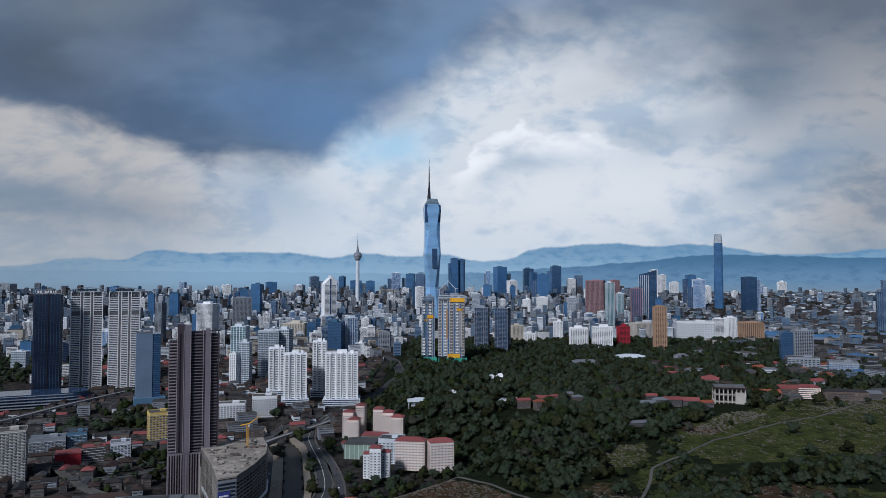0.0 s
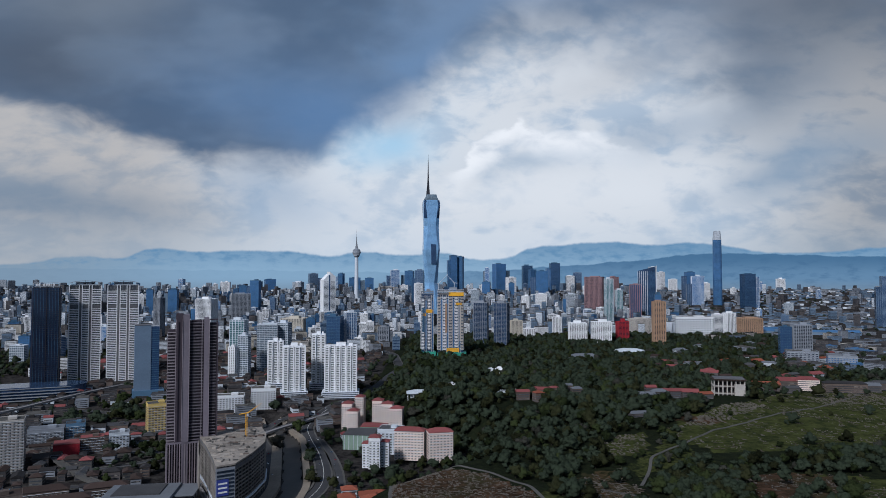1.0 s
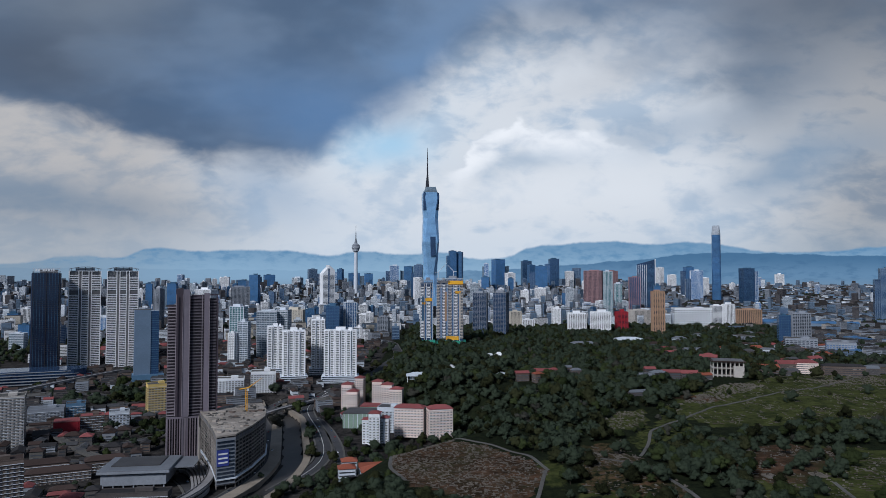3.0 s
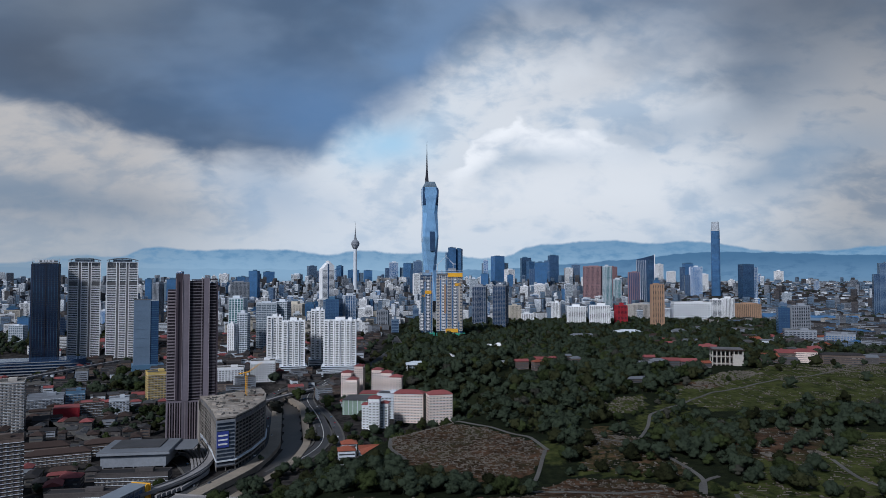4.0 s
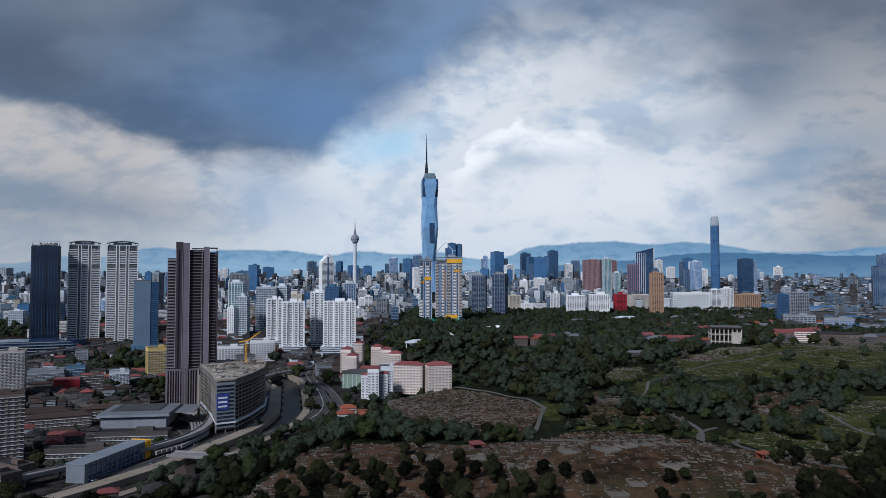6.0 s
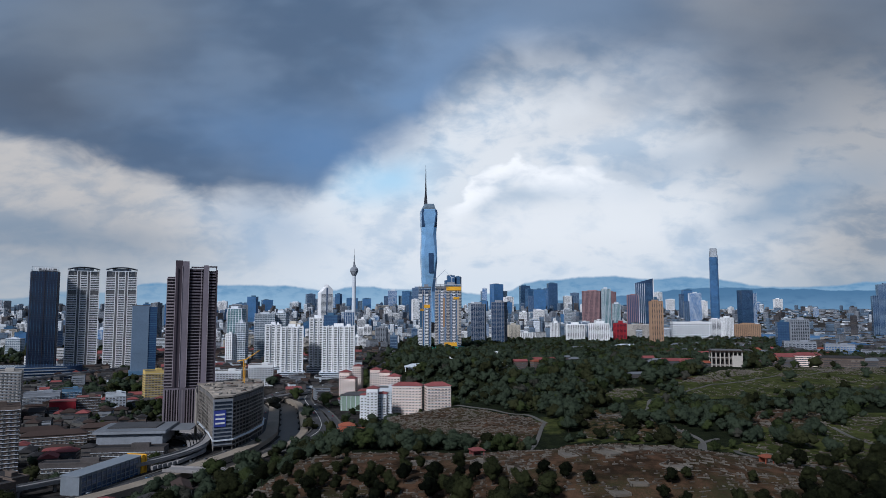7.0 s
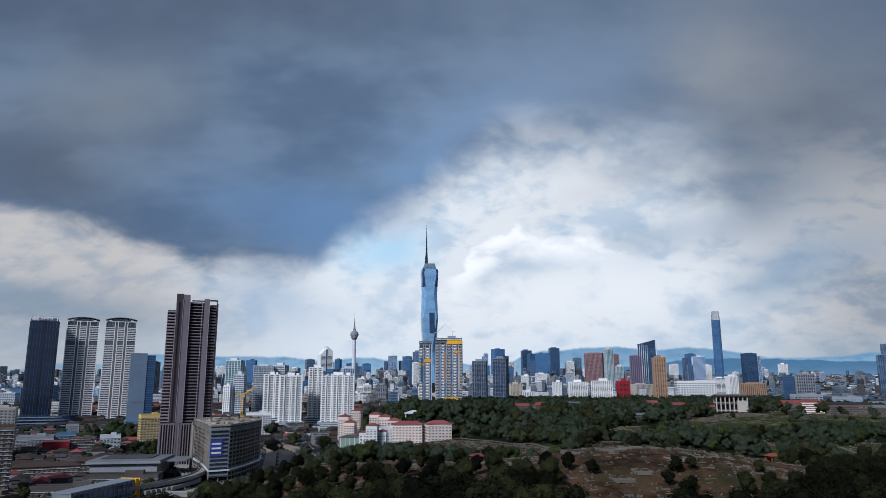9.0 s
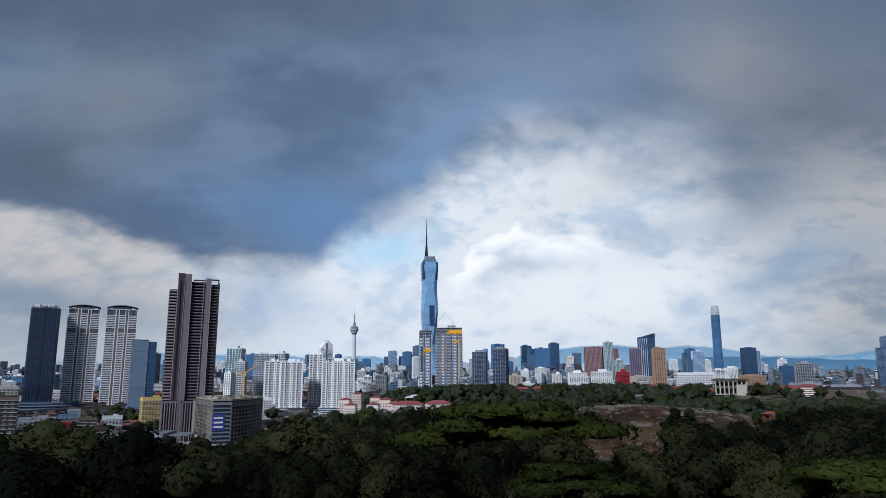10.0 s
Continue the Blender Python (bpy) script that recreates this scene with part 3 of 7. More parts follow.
            f = [(4, 5, 8), (5, 6, 9, 8), (6, 7, 9), (7, 4, 8, 9)]
        v = [(x0, y0, z0), (x1, y0, z0), (x1, y1, z0), (x0, y1, z0), (x0, y0, z0 + t), (x1, y0, z0 + t), (x1, y1, z0 + t), (x0, y1, z0 + t)] + r
        return self.add(v, [(3, 2, 1, 0), (0, 1, 5, 4), (1, 2, 6, 5), (2, 3, 7, 6), (3, 0, 4, 7)] + f, mat)

    def tube(self, pts, radii, n=8, mat=0):
        rings = []
        for k, (p, r) in enumerate(zip(pts, radii)):
            p = Vector(p)
            d = (Vector(pts[min(k + 1, len(pts) - 1)]) - Vector(pts[max(k - 1, 0)])).normalized()
            u = d.orthogonal().normalized()
            w = d.cross(u)
            rings.append([p + r * (u * math.cos(a) + w * math.sin(a)) for a in (2 * math.pi * j / n for j in range(n))])
        v = [q for ring in rings for q in ring]
        f = [(k * n + j, k * n + (j + 1) % n, (k + 1) * n + (j + 1) % n, (k + 1) * n + j) for k in range(len(pts) - 1) for j in range(n)]
        return self.add(v, f + [tuple(range(n))[::-1], tuple(range(len(v) - n, len(v)))], mat)

    def lathe(self, profile, n=24, mat=0, cx=0.0, cy=0.0):
        v = [(cx + r * math.cos(2 * math.pi * j / n), cy + r * math.sin(2 * math.pi * j / n), z) for r, z in profile for j in range(n)]
        f = [(k * n + j, k * n + (j + 1) % n, (k + 1) * n + (j + 1) % n, (k + 1) * n + j) for k in range(len(profile) - 1) for j in range(n)]
        return self.add(v, f + [tuple(range(n))[::-1], tuple(range(len(v) - n, len(v)))], mat)

    def mesh(self, name, mats):
        me = bpy.data.meshes.new(name)
        me.from_pydata(self.v, [], self.f)
        for k in mats:
            me.materials.append(M[k])
        if len(mats) > 1:
            me.polygons.foreach_set("material_index", self.m)
        return me


def thing(name, x, y, z, rot, label, category, group="", kind=""):
    ob = new(name)
    ob.empty_display_size = 0.5
    ob.matrix_world = pose(x, y, z, 0, 0, rot)
    return tagged(ob, label, category, group, kind)


def part(name, what, mats, parent, label="", kind=""):
    """what: a Build or a mesh; mats: names of materials."""
    me = what.mesh(name, mats if isinstance(mats, (list, tuple)) else [mats]) if isinstance(what, Build) else what
    ob = new(name, me)
    ob.parent = parent
    if label:
        ob["label"] = label
    if kind:
        ob["kind"] = kind
    return ob


def repeat(name, me, spots, parent, label=""):
    """Alike pieces on one mesh, each an object of its own."""
    for p in spots:
        ob = part(name, me, None, parent, label)
        ob.location = p


def solo(name, b, mats, label, category, kind="", group=""):
    ob = new(name, b.mesh(name, mats if isinstance(mats, (list, tuple)) else [mats]))
    return tagged(ob, label, category, group, kind)


def ribbon(b, pts, width, lift=0.12, mat=0, thick=0.0, level=None, step=12.0):
    """A strip along pts that follows the ground, or lies at a level."""
    line = []
    for (ax, ay), (bx, by) in zip(pts, pts[1:]):
        n = max(1, int(math.hypot(bx - ax, by - ay) / step))
        line += [(ax + (bx - ax) * k / n, ay + (by - ay) * k / n) for k in range(n)]
    line.append(pts[-1])
    for _ in range(3):
        line = [line[0]] + [tuple((line[k - 1][j] + 2 * line[k][j] + line[k + 1][j]) / 4 for j in (0, 1)) for k in range(1, len(line) - 1)] + [line[-1]]
    v = []
    for k, (x, y) in enumerate(line):
        a, c = line[max(k - 1, 0)], line[min(k + 1, len(line) - 1)]
        d = Vector((c[0] - a[0], c[1] - a[1])).normalized()
        nx, ny = -d.y * width / 2, d.x * width / 2
        zl = (max(ground_z(x, y), ground_z(x + nx, y + ny), ground_z(x - nx, y - ny)) + lift) if level is None else (level(k / (len(line) - 1)) if callable(level) else level)
        v += [(x + nx, y + ny, zl), (x - nx, y - ny, zl), (x + nx, y + ny, zl - max(thick, 0.6)), (x - nx, y - ny, zl - max(thick, 0.6))]
    f = []
    for k in range(len(line) - 1):
        o = 4 * k
        f += [(o + 1, o + 5, o + 4, o), (o, o + 4, o + 6, o + 2), (o + 3, o + 7, o + 5, o + 1), (o + 2, o + 6, o + 7, o + 3)]
    f += [(0, 2, 3, 1), (len(v) - 4, len(v) - 3, len(v) - 1, len(v) - 2)]
    b.add(v, f, mat)
    return line


# ---- river, roads and rails ----
RIVER = [(-272, 1120), (-246, 1040), (-210, 977), (-182, 852), (-161, 755), (-161, 690), (-171, 635), (-181, 610), (-192, 560), (-214, 508), (-250, 440), (-300, 350), (-380, 240)]


def river_distance(x, y):
    best = np.full(np.shape(x), 1e9)
    for (ax, ay), (bx, by) in zip(RIVER, RIVER[1:]):
        dx, dy = bx - ax, by - ay
        u = np.clip(((x - ax) * dx + (y - ay) * dy) / (dx * dx + dy * dy), 0, 1)
        best = np.minimum(best, np.hypot(x - ax - u * dx, y - ay - u * dy))
    return best


def water_material():
    m = material("river_water", (0.050, 0.046, 0.044), 0.45, vary=0.3, grain=0.2, bump=0.08, spec=0.1)
    M["water"] = m


water_material()
build_ground()
_b = Build()
ribbon(_b, RIVER, 23, level=-23.0, thick=1.0)
solo("river", _b, "water", "grey shallow river in a concrete channel", "river", "structure")


def offset_line(pts, d):
    out = []
    for k, (x, y) in enumerate(pts):
        a, c = pts[max(k - 1, 0)], pts[min(k + 1, len(pts) - 1)]
        v = Vector((c[0] - a[0], c[1] - a[1])).normalized()
        out.append((x - v.y * d, y + v.x * d))
    return out


for side, w, lift in ((-19, 13, -17.2), (16, 8, -17.0)):
    _b = Build()
    ribbon(_b, offset_line(RIVER[:11], side), w, level=lift, thick=6.5)
    solo("embankment", _b, "sand", "pale concrete and earth embankment along the river", "embankment", "structure")

ROADS = (
    ([(-155, 650), (-139, 701), (-128, 751), (-135, 809), (-158, 901), (-186, 985), (-205, 1050), (-190, 1180), (-120, 1330), (-90, 1500), (-120, 1750), (-260, 2100)], 16),
    ([(-80, 640), (-104, 715), (-118, 809), (-144, 901), (-176, 985)], 8),
    ([(-205, 600), (-196, 640), (-186, 700), (-196, 800), (-222, 905), (-262, 1000), (-255, 1090), (-205, 1180)], 9),
    ([(-620, 700), (-480, 735), (-390, 760), (-330, 742), (-262, 700), (-225, 640), (-212, 590), (-260, 470)], 10),
    ([(-700, 940), (-560, 930), (-430, 900), (-330, 905), (-262, 1000)], 10),
    ([(-700, 1180), (-420, 1110), (-262, 1000)], 10),
    ([(-640, 820), (-520, 800), (-380, 830), (-330, 905)], 8),
)


def build_roads():
    for pts, w in ROADS:
        road = Build()
        line = ribbon(road, pts, w, lift=0.25)
        ob = solo("road", road, "asphalt", "grey asphalt road through the valley", "road", "structure")
        for s in (-w / 2 - 1.2, w / 2 + 1.2):
            k = Build()
            ribbon(k, offset_line(line[::2], s), 2.2, lift=0.45)
            solo("pavement", k, "concrete", "concrete footway with a raised kerb", "pavement", "structure")
        if w > 12:
            k = Build()
            ribbon(k, line[::2], 0.5, lift=0.32)
            solo("road_marking", k, "paintline", "white painted line down the road", "marking", "structure")


build_roads()

FOOTPATHS = (
    [(187, 660), (212, 715), (222, 745), (269, 791), (330, 850), (400, 905), (466, 950), (558, 1005), (610, 1060), (669, 1118)],
    [(141, 623), (169, 597), (183, 553), (189, 505), (180, 480), (176, 470)],
    [(201, 509), (185, 503), (176, 476)],
    [(305, 546), (300, 495), (330, 450)],
    [(197, 470), (190, 447), (194, 421), (206, 408), (240, 385)],
    [(-48, 668), (-46, 612), (-30, 575)],
    [(88, 596), (76, 548), (58, 490), (84, 478), (150, 478)],
    [(-46, 668), (0, 726), (46, 698), (80, 648), (90, 596)],
)
for pts in FOOTPATHS:
    _b = Build()
    ribbon(_b, pts, 3.2, lift=0.3, step=6)
    solo("footpath", _b, "concrete", "pale concrete lane winding through the cemetery", "path", "structure")


def viaduct(name, pts, width, z0, z1, label, mats=("concrete",), gap=32.0):
    length = sum(math.dist(a, b) for a, b in zip(pts, pts[1:]))
    t = thing(name, pts[0][0], pts[0][1], ground_z(*pts[0]), 0, label, "viaduct", kind="structure")
    inv = t.matrix_world.inverted()
    d = Build()
    line = ribbon(d, pts, width, level=lambda u: z0 + (z1 - z0) * u, thick=1.8)
    for s in (-1, 1):
        ribbon(d, offset_line(line, s * width / 2), 0.4, level=lambda u: z0 + (z1 - z0) * u + 1.1, thick=1.3)
    d.v = [tuple(inv @ Vector(p)) for p in d.v]
    part("deck", d, mats, t)
    run = 0.0
    for k, (a, c) in enumerate(zip(line, line[1:])):
        run += math.dist(a, c)
        if run > gap:
            run = 0.0
            zt = z0 + (z1 - z0) * (k + 1) / len(line) - 1.8
            p = Build()
            g = ground_z(*c) - 1
            p.box(0, 0, g - t.location.z, 1.8, 1.8, zt - g - 1.2).box(0, 0, zt - 1.2 - t.location.z, width * 0.7, 2.2, 1.2)
            ob = part("pier", p, mats, t)
            ob.location = (c[0] - pts[0][0], c[1] - pts[0][1], 0)
            ob.rotation_euler.z = math.atan2(c[1] - a[1], c[0] - a[0]) + math.pi / 2


viaduct("rail_viaduct", [(-735, 940), (-667, 1052), (-646, 1167), (-612, 1290), (-560, 1420)], 11, 2, 6, "long pale concrete rail viaduct on piers", ("palecon",))
viaduct("road_flyover", [(-560, 905), (-480, 860), (-387, 762), (-320, 722), (-262, 690)], 8, -11, -12, "low concrete flyover curving past the condominium")
viaduct("elevated_track", [(-262, 930), (-255, 860), (-258, 790), (-240, 735), (-222, 680), (-216, 630), (-224, 596), (-262, 530), (-320, 450)], 8, -11, -10, "curved elevated light-rail track with parapets", ("palecon",), 24)
# the depot's fan of curved tracks beside the station
for k in range(6):
    u = k / 5
    _b = Build()
    ribbon(_b, [(-276 + 2 * u, 712 + 40 * u), (-257 - 4 * u, 706 + 46 * u), (-242 - 2 * u, 680 + 42 * u), (-229 + 4 * u, 645 + 34 * u), (-222 + 9 * u, 610 + 30 * u), (-232 + 12 * u, 570 + 22 * u)], 2.0, level=-13.5, thick=3.0, step=5)
    solo("railway_track", _b, "palecon", "curved pale rail track slab beside the station", "track", "structure")


viaduct("interchange_ramp", [(-262, 960), (-238, 1020), (-195, 1090), (-150, 1200), (-160, 1320)], 9, -13, -7, "curved concrete flyover above the river", ("palecon",))


def bridge():
    t = thing("bridge", -190, 566, -19, -10, "short pale concrete road bridge across the river", "bridge", kind="structure")
    part("deck", Build().box(0, 0, 2.2, 62, 13, 1.4), "palecon", t)
    for s in (-6.3, 6.3):
        part("parapet", Build().box(0, s, 3.6, 62, 0.4, 1.1), "palecon", t)
    for s in (-16, 16):
        part("pier", Build().box(s, 0, -7, 1.6, 11, 9.2), "palecon", t)


bridge()

# ---- towers ----
# wall, glazing, storey, slab height, slab overhang, bay, pier width
STYLES = {
    "glass": ("bluesteel", "winblue", 4.0, 0.7, 0.15, 4.5, 0.4),
    "fins": ("offwhite", "winblue", 4.0, 0.35, 0.05, 5.0, 1.0),
    "bands": ("palebluewall", "winnavy", 4.0, 1.5, 0.2, 16.0, 0.8),
    "navy": ("bluesteel", "winnavy", 4.0, 0.6, 0.12, 5.0, 0.35),
    "pale": ("offwhite", "winpale", 3.8, 1.1, 0.25, 5.0, 0.6),
    "white": ("white", "winroom", 3.3, 1.5, 0.45, 5.2, 1.9),
    "strip": ("white", "windark", 3.6, 1.7, 0.5, 14.0, 1.2),
    "piers": ("white", "windark", 3.6, 0.7, 0.1, 3.6, 1.5),
    "grey": ("grey", "windark", 3.5, 1.3, 0.3, 5.0, 1.6),
    "beige": ("beige", "winroom", 3.4, 1.6, 0.35, 4.6, 1.8),
    "cream": ("cream", "winroom", 3.4, 1.5, 0.35, 4.6, 1.8),
    "brown": ("brown", "windark", 3.6, 1.5, 0.3, 4.4, 2.0),
    "rose": ("pink2", "windark", 3.5, 1.3, 0.25, 5.0, 2.2),
    "orange": ("orange", "windark", 3.4, 1.6, 0.4, 6.0, 3.2),
    "green": ("offwhite", "wingreen", 3.8, 0.8, 0.2, 6.0, 1.2),
    "frame": ("grey", "winnavy", 3.6, 0.5, 0.7, 7.0, 0.7),
    "stripe": ("brown", "winnavy", 4.0, 0.4, 0.1, 7.0, 2.2),
    "red": ("redwall", "windark", 3.6, 2.2, 0.3, 9.0, 2.0),
}
KINDS = {"fins": "blue glass tower with white vertical fins", "bands": "blue-grey banded office tower", "glass": "blue glass office tower", "navy": "dark navy glass office tower", "pale": "pale banded office tower", "white": "white residential tower", "strip": "white tower with dark window bands", "piers": "white tower with vertical piers", "grey": "grey concrete tower", "beige": "beige apartment tower", "cream": "cream apartment tower", "brown": "brown brick tower", "rose": "rose-brown tower", "orange": "ochre apartment tower", "stripe": "dark glass tower with brown vertical stripes", "green": "white and green glass tower", "frame": "bare concrete tower frame under construction", "red": "red-clad city building"}


def slab_ring(b, w, d, z, h, t=1.2):
    """One storey's edge band, hollow inside."""
    b.box(0, -d / 2 + t / 2, z, w, t, h).box(0, d / 2 - t / 2, z, w, t, h)
    return b.box(-w / 2 + t / 2, 0, z, t, d - 2 * t, h).box(w / 2 - t / 2, 0, z, t, d - 2 * t, h)


def pier_spots(w, d, bay, front_only=False):
    n, m = max(1, round(w / bay)), max(1, round(d / bay))
    spots = [(-w / 2 + w * k / n, s * d / 2) for k in range(n + 1) for s in (-1, 1)]
    return spots + [(s * w / 2, -d / 2 + d * k / m) for k in range(1, m) for s in (-1, 1)]


def tower(x, y, w, d, h, rot=0.0, style="glass", name="office_tower", label="", hero=False, crown=0, group=""):
    wall, glass, storey, sh, out, bay, pw = STYLES[style]
    z = min(ground_z(x + a, y + c) for a in (-w / 2, w / 2) for c in (-d / 2, d / 2)) - 1
    t = thing(name, x, y, z, rot, label or KINDS[style] + " in the city centre", "tower", group or "city towers")
    b = Build()
    b.box(0, 0, 0, w, d, h)
    part("core", b, glass, t)
    n = int(h / storey)
    if hero:
        ring = slab_ring(Build(), w + 2 * out, d + 2 * out, 0, sh).mesh("floor_band", [wall])
        repeat("floor_band", ring, [(0, 0, storey * k) for k in range(1, n + 1)], t)
        post = Build().box(0, 0, 0, pw, pw, h).mesh("pier", [wall])
        repeat("pier", post, [(a, c, 0) for a, c in pier_spots(w + out, d + out, bay)], t)
    else:
        f = Build()
        step = max(1, round(n / 44))
        for k in range(1, n + 1, step):
            slab_ring(f, w + 2 * out, d + 2 * out, storey * k, sh * step)
        for a, c in pier_spots(w + out, d + out, max(bay, w / 14)):
            f.box(a, c, 0, pw, pw, h)
        part("facade_grid", f, wall, t, kind="stuff")
    rr = random.Random(int(x * 7 + y * 3))
    if style in ("glass", "navy", "fins", "bands", "pale", "piers") and w > 26 and h > 90 and rr.random() < 0.75:
        # a second, lower or higher shaft beside the first
        s, hh = rr.choice((-1, 1)), h * rr.uniform(0.72, 0.93)
        ww, cx = w * rr.uniform(0.35, 0.5), 0
        cx = s * (w / 2 + ww / 2 - 1)
        alt = rr.choice(("palebluewall", "palebluewall", "bluesteel", "offwhite"))
        part("side_shaft", Build().box(cx, 1, 0, ww, d * 0.86, hh), rr.choice(("winblue", "winnavy", "winpale")), t)
        f = Build()
        for k in range(1, int(hh / 4)):
            f.box(cx, 1, 4 * k, ww + 0.3, d * 0.86 + 0.3, 0.8)
        for k in range(4):
            f.box(cx - ww / 2 + ww * k / 3, 1 - d * 0.43, 0, 1.0, 1.0, hh + 3)
        part("side_grid", f, alt, t, kind="stuff")
    r = Build()
    if crown != -1:
        r.stepped(w + 2 * out + 0.4, d + 2 * out + 0.4, h, 1.6, rr.uniform(-0.1, 0.1) * w, 0, w * rr.uniform(0.3, 0.6), d * 0.5, rr.uniform(4, 9))
    else:
        r.box(0, 0, h, w + 2 * out + 0.4, d + 2 * out + 0.4, 1.2)
    part("roof", r, [wall], t)
    if crown > 0:
        m = Build().tube([(0, 0, h), (0, 0, h + crown)], [0.9, 0.25], 6)
        part("mast", m, "steel", t)
    return t


def supertower():
    """The faceted glass tower with its spire."""
    x, y, z = -42, 2640, 12
    t = thing("skyscraper", x, y, z, 8, "very tall faceted blue glass skyscraper with a dark needle spire", "skyscraper")

    def oct_(r, k, turn):
        """Eight points: the four corners cut by k, turned."""
        pts = []
        for q in range(4):
            a = math.pi / 2 * q + turn
            for s in (-1, 1):
                px, py = r, s * r * (1 - k)
                pts.append((px * math.cos(a) - py * math.sin(a), px * math.sin(a) + py * math.cos(a)))
        return pts

    levels = ((0, 33, 0.10), (85, 29, 0.42), (175, 23.5, 0.62), (300, 30.5, 0.20), (390, 28, 0.52), (470, 30.5, 0.24), (488, 29.5, 0.30))
    b = Build()
    rings = [[(px, py, h) for px, py in oct_(r, k, 0)] for h, r, k in levels]
    for lo, hi in zip(rings, rings[1:]):
        for i in range(8):
            j = (i + 1) % 8
            b.add([lo[i], lo[j], hi[j]], [(0, 1, 2)])
            b.add([lo[i], hi[j], hi[i]], [(0, 1, 2)])
    b.add(rings[-1], [tuple(range(8))])
    part("glass_facade", b, "megaglass", t)
    # fine storey lines stand proud of the glass
    lines = Build()
    for k in range(4, 116):
        h = k * 4.2
        for lo, hi, (h0, *_), (h1, *_) in zip(rings, rings[1:], levels, levels[1:]):
            if h0 <= h < h1:
                u = (h - h0) / (h1 - h0)
                ring = [tuple(a + (c - a) * u for a, c in zip(p, q)) for p, q in zip(lo, hi)]
                lines.loft([(p[0] * 1.004, p[1] * 1.004) for p in ring], [(p[0] * 1.004, p[1] * 1.004) for p in ring], h, h + 0.35)
    part("storey_lines", lines, "bluesteel", t, kind="stuff")
    d = Build()
    d.loft([(-2, -31.4), (15, -31.4), (15, -26.0), (-2, -26.0)], [(-4, -31.4), (16, -31.4), (16, -29.0), (-4, -29.0)], 246, 320)
    part("open_bay", d, "winnavy", t, "dark unglazed bay in the facade")
    c = Build()
    c.loft([(-29, -29), (24, -29), (29, 10), (29, 29), (-29, 29)], [(-18, -20), (17, -24), (20, 10), (16, 20), (-16, 20)], 488, 510)
    part("crown", c, "winpale", t, "sloping pale glass crown")
    for sx, sy in ((-30, -30), (30, -30), (30, 30), (-30, 30)):
        c = Build().add([(sx * 0.98, sy * 0.62, 420), (sx * 0.62, sy * 0.98, 420), (sx * 1.0, sy * 0.70, 486), (sx * 0.70, sy * 1.0, 486), (sx * 1.02, sy * 1.02, 474)], [(0, 1, 4), (0, 4, 2), (1, 3, 4), (2, 4, 3)])
        part("corner_facet", c, "winnavy", t, "dark triangular corner facet")

    s = Build()
    s.loft([(-19, -8), (-5, -8), (-5, 6), (-19, 6)], [(-14, -3), (-8.5, -3), (-8.5, 2.5), (-14, 2.5)], 505, 560)
    s.loft([(-14, -3), (-8.5, -3), (-8.5, 2.5), (-14, 2.5)], [(-11.6, -0.4), (-10.8, -0.4), (-10.8, 0.4), (-11.6, 0.4)], 560, 664)
    part("spire", s, "darksteel", t)


def telecom_tower():
    x, y = -516, 4180
    z = ground_z(x, y) - 30
    t = thing("telecom_tower", x, y, z, 0, "slender white concrete telecommunications tower with a round pod", "tower")
    top = 494 - z
    part("shaft", Build().lathe([(24, 0), (17, 25), (12.5, 60), (10.5, top - 170), (10.5, top - 150)], 20), "offwhite", t)
    pod = part("pod", Build().lathe([(10, top - 168), (16, top - 160), (25, top - 140), (26, top - 134), (23, top - 130), (24, top - 126), (18, top - 118), (9, top - 112), (8, top - 100)], 28), "grey", t, "round ribbed observation pod")
    for k in range(4):
        part("pod_ring", Build().lathe([(17.5 + 2.4 * k, top - 158 + 6 * k), (18.5 + 2.4 * k, top - 157 + 6 * k), (17.8 + 2.4 * k, top - 155.5 + 6 * k)], 28), "offwhite", pod)
    part("antenna", Build().lathe([(6, top - 112), (5, top - 85), (3.2, top - 84), (2.2, top - 45), (1.0, top - 44), (0.5, top)], 10), "steel", t)


def rounded(w, d, r, n=5):
    pts = []
    for cx, cy, a0 in ((w / 2 - r, d / 2 - r, 0), (-w / 2 + r, d / 2 - r, 90), (-w / 2 + r, -d / 2 + r, 180), (w / 2 - r, -d / 2 + r, 270)):
        pts += [(cx + r * math.cos(radians(a0 + 90 * k / n)), cy + r * math.sin(radians(a0 + 90 * k / n))) for k in range(n + 1)]
    return pts


def exchange_tower():
    x, y = 1570, 3944
    z = ground_z(x, y) - 2
    t = thing("skyscraper", x, y, z, -20, "tall slim blue glass skyscraper with a pale lattice crown", "skyscraper")
    p = rounded(50, 50, 12)
    top = 472 - z
    k = top - 52
    part("glass_facade", Build().loft(p, [(a * 0.94, b * 0.94) for a, b in p], 0, k), "winblue", t)
    f = Build()
    for i in range(1, 92):
        s = 1.006 - 0.06 * i / 92
        q = [(a * s, b * s) for a, b in p]
        f.loft(q, q, k * i / 92, k * i / 92 + 0.8)
    part("storey_lines", f, "bluesteel", t, kind="stuff")
    c = Build()
    for i in range(9):
        s = 0.93 - 0.022 * i
        q = [(a * s, b * s) for a, b in p]
        c.loft(q, q, k + 5.6 * i + 0.8, k + 5.6 * i + 4.6)
    part("crown", c, "offwhite", t, "pale banded crown")
    part("crown_core", Build().loft([(a * 0.86, b * 0.86) for a, b in p], [(a * 0.7, b * 0.7) for a, b in p], k, top), "grey", t)


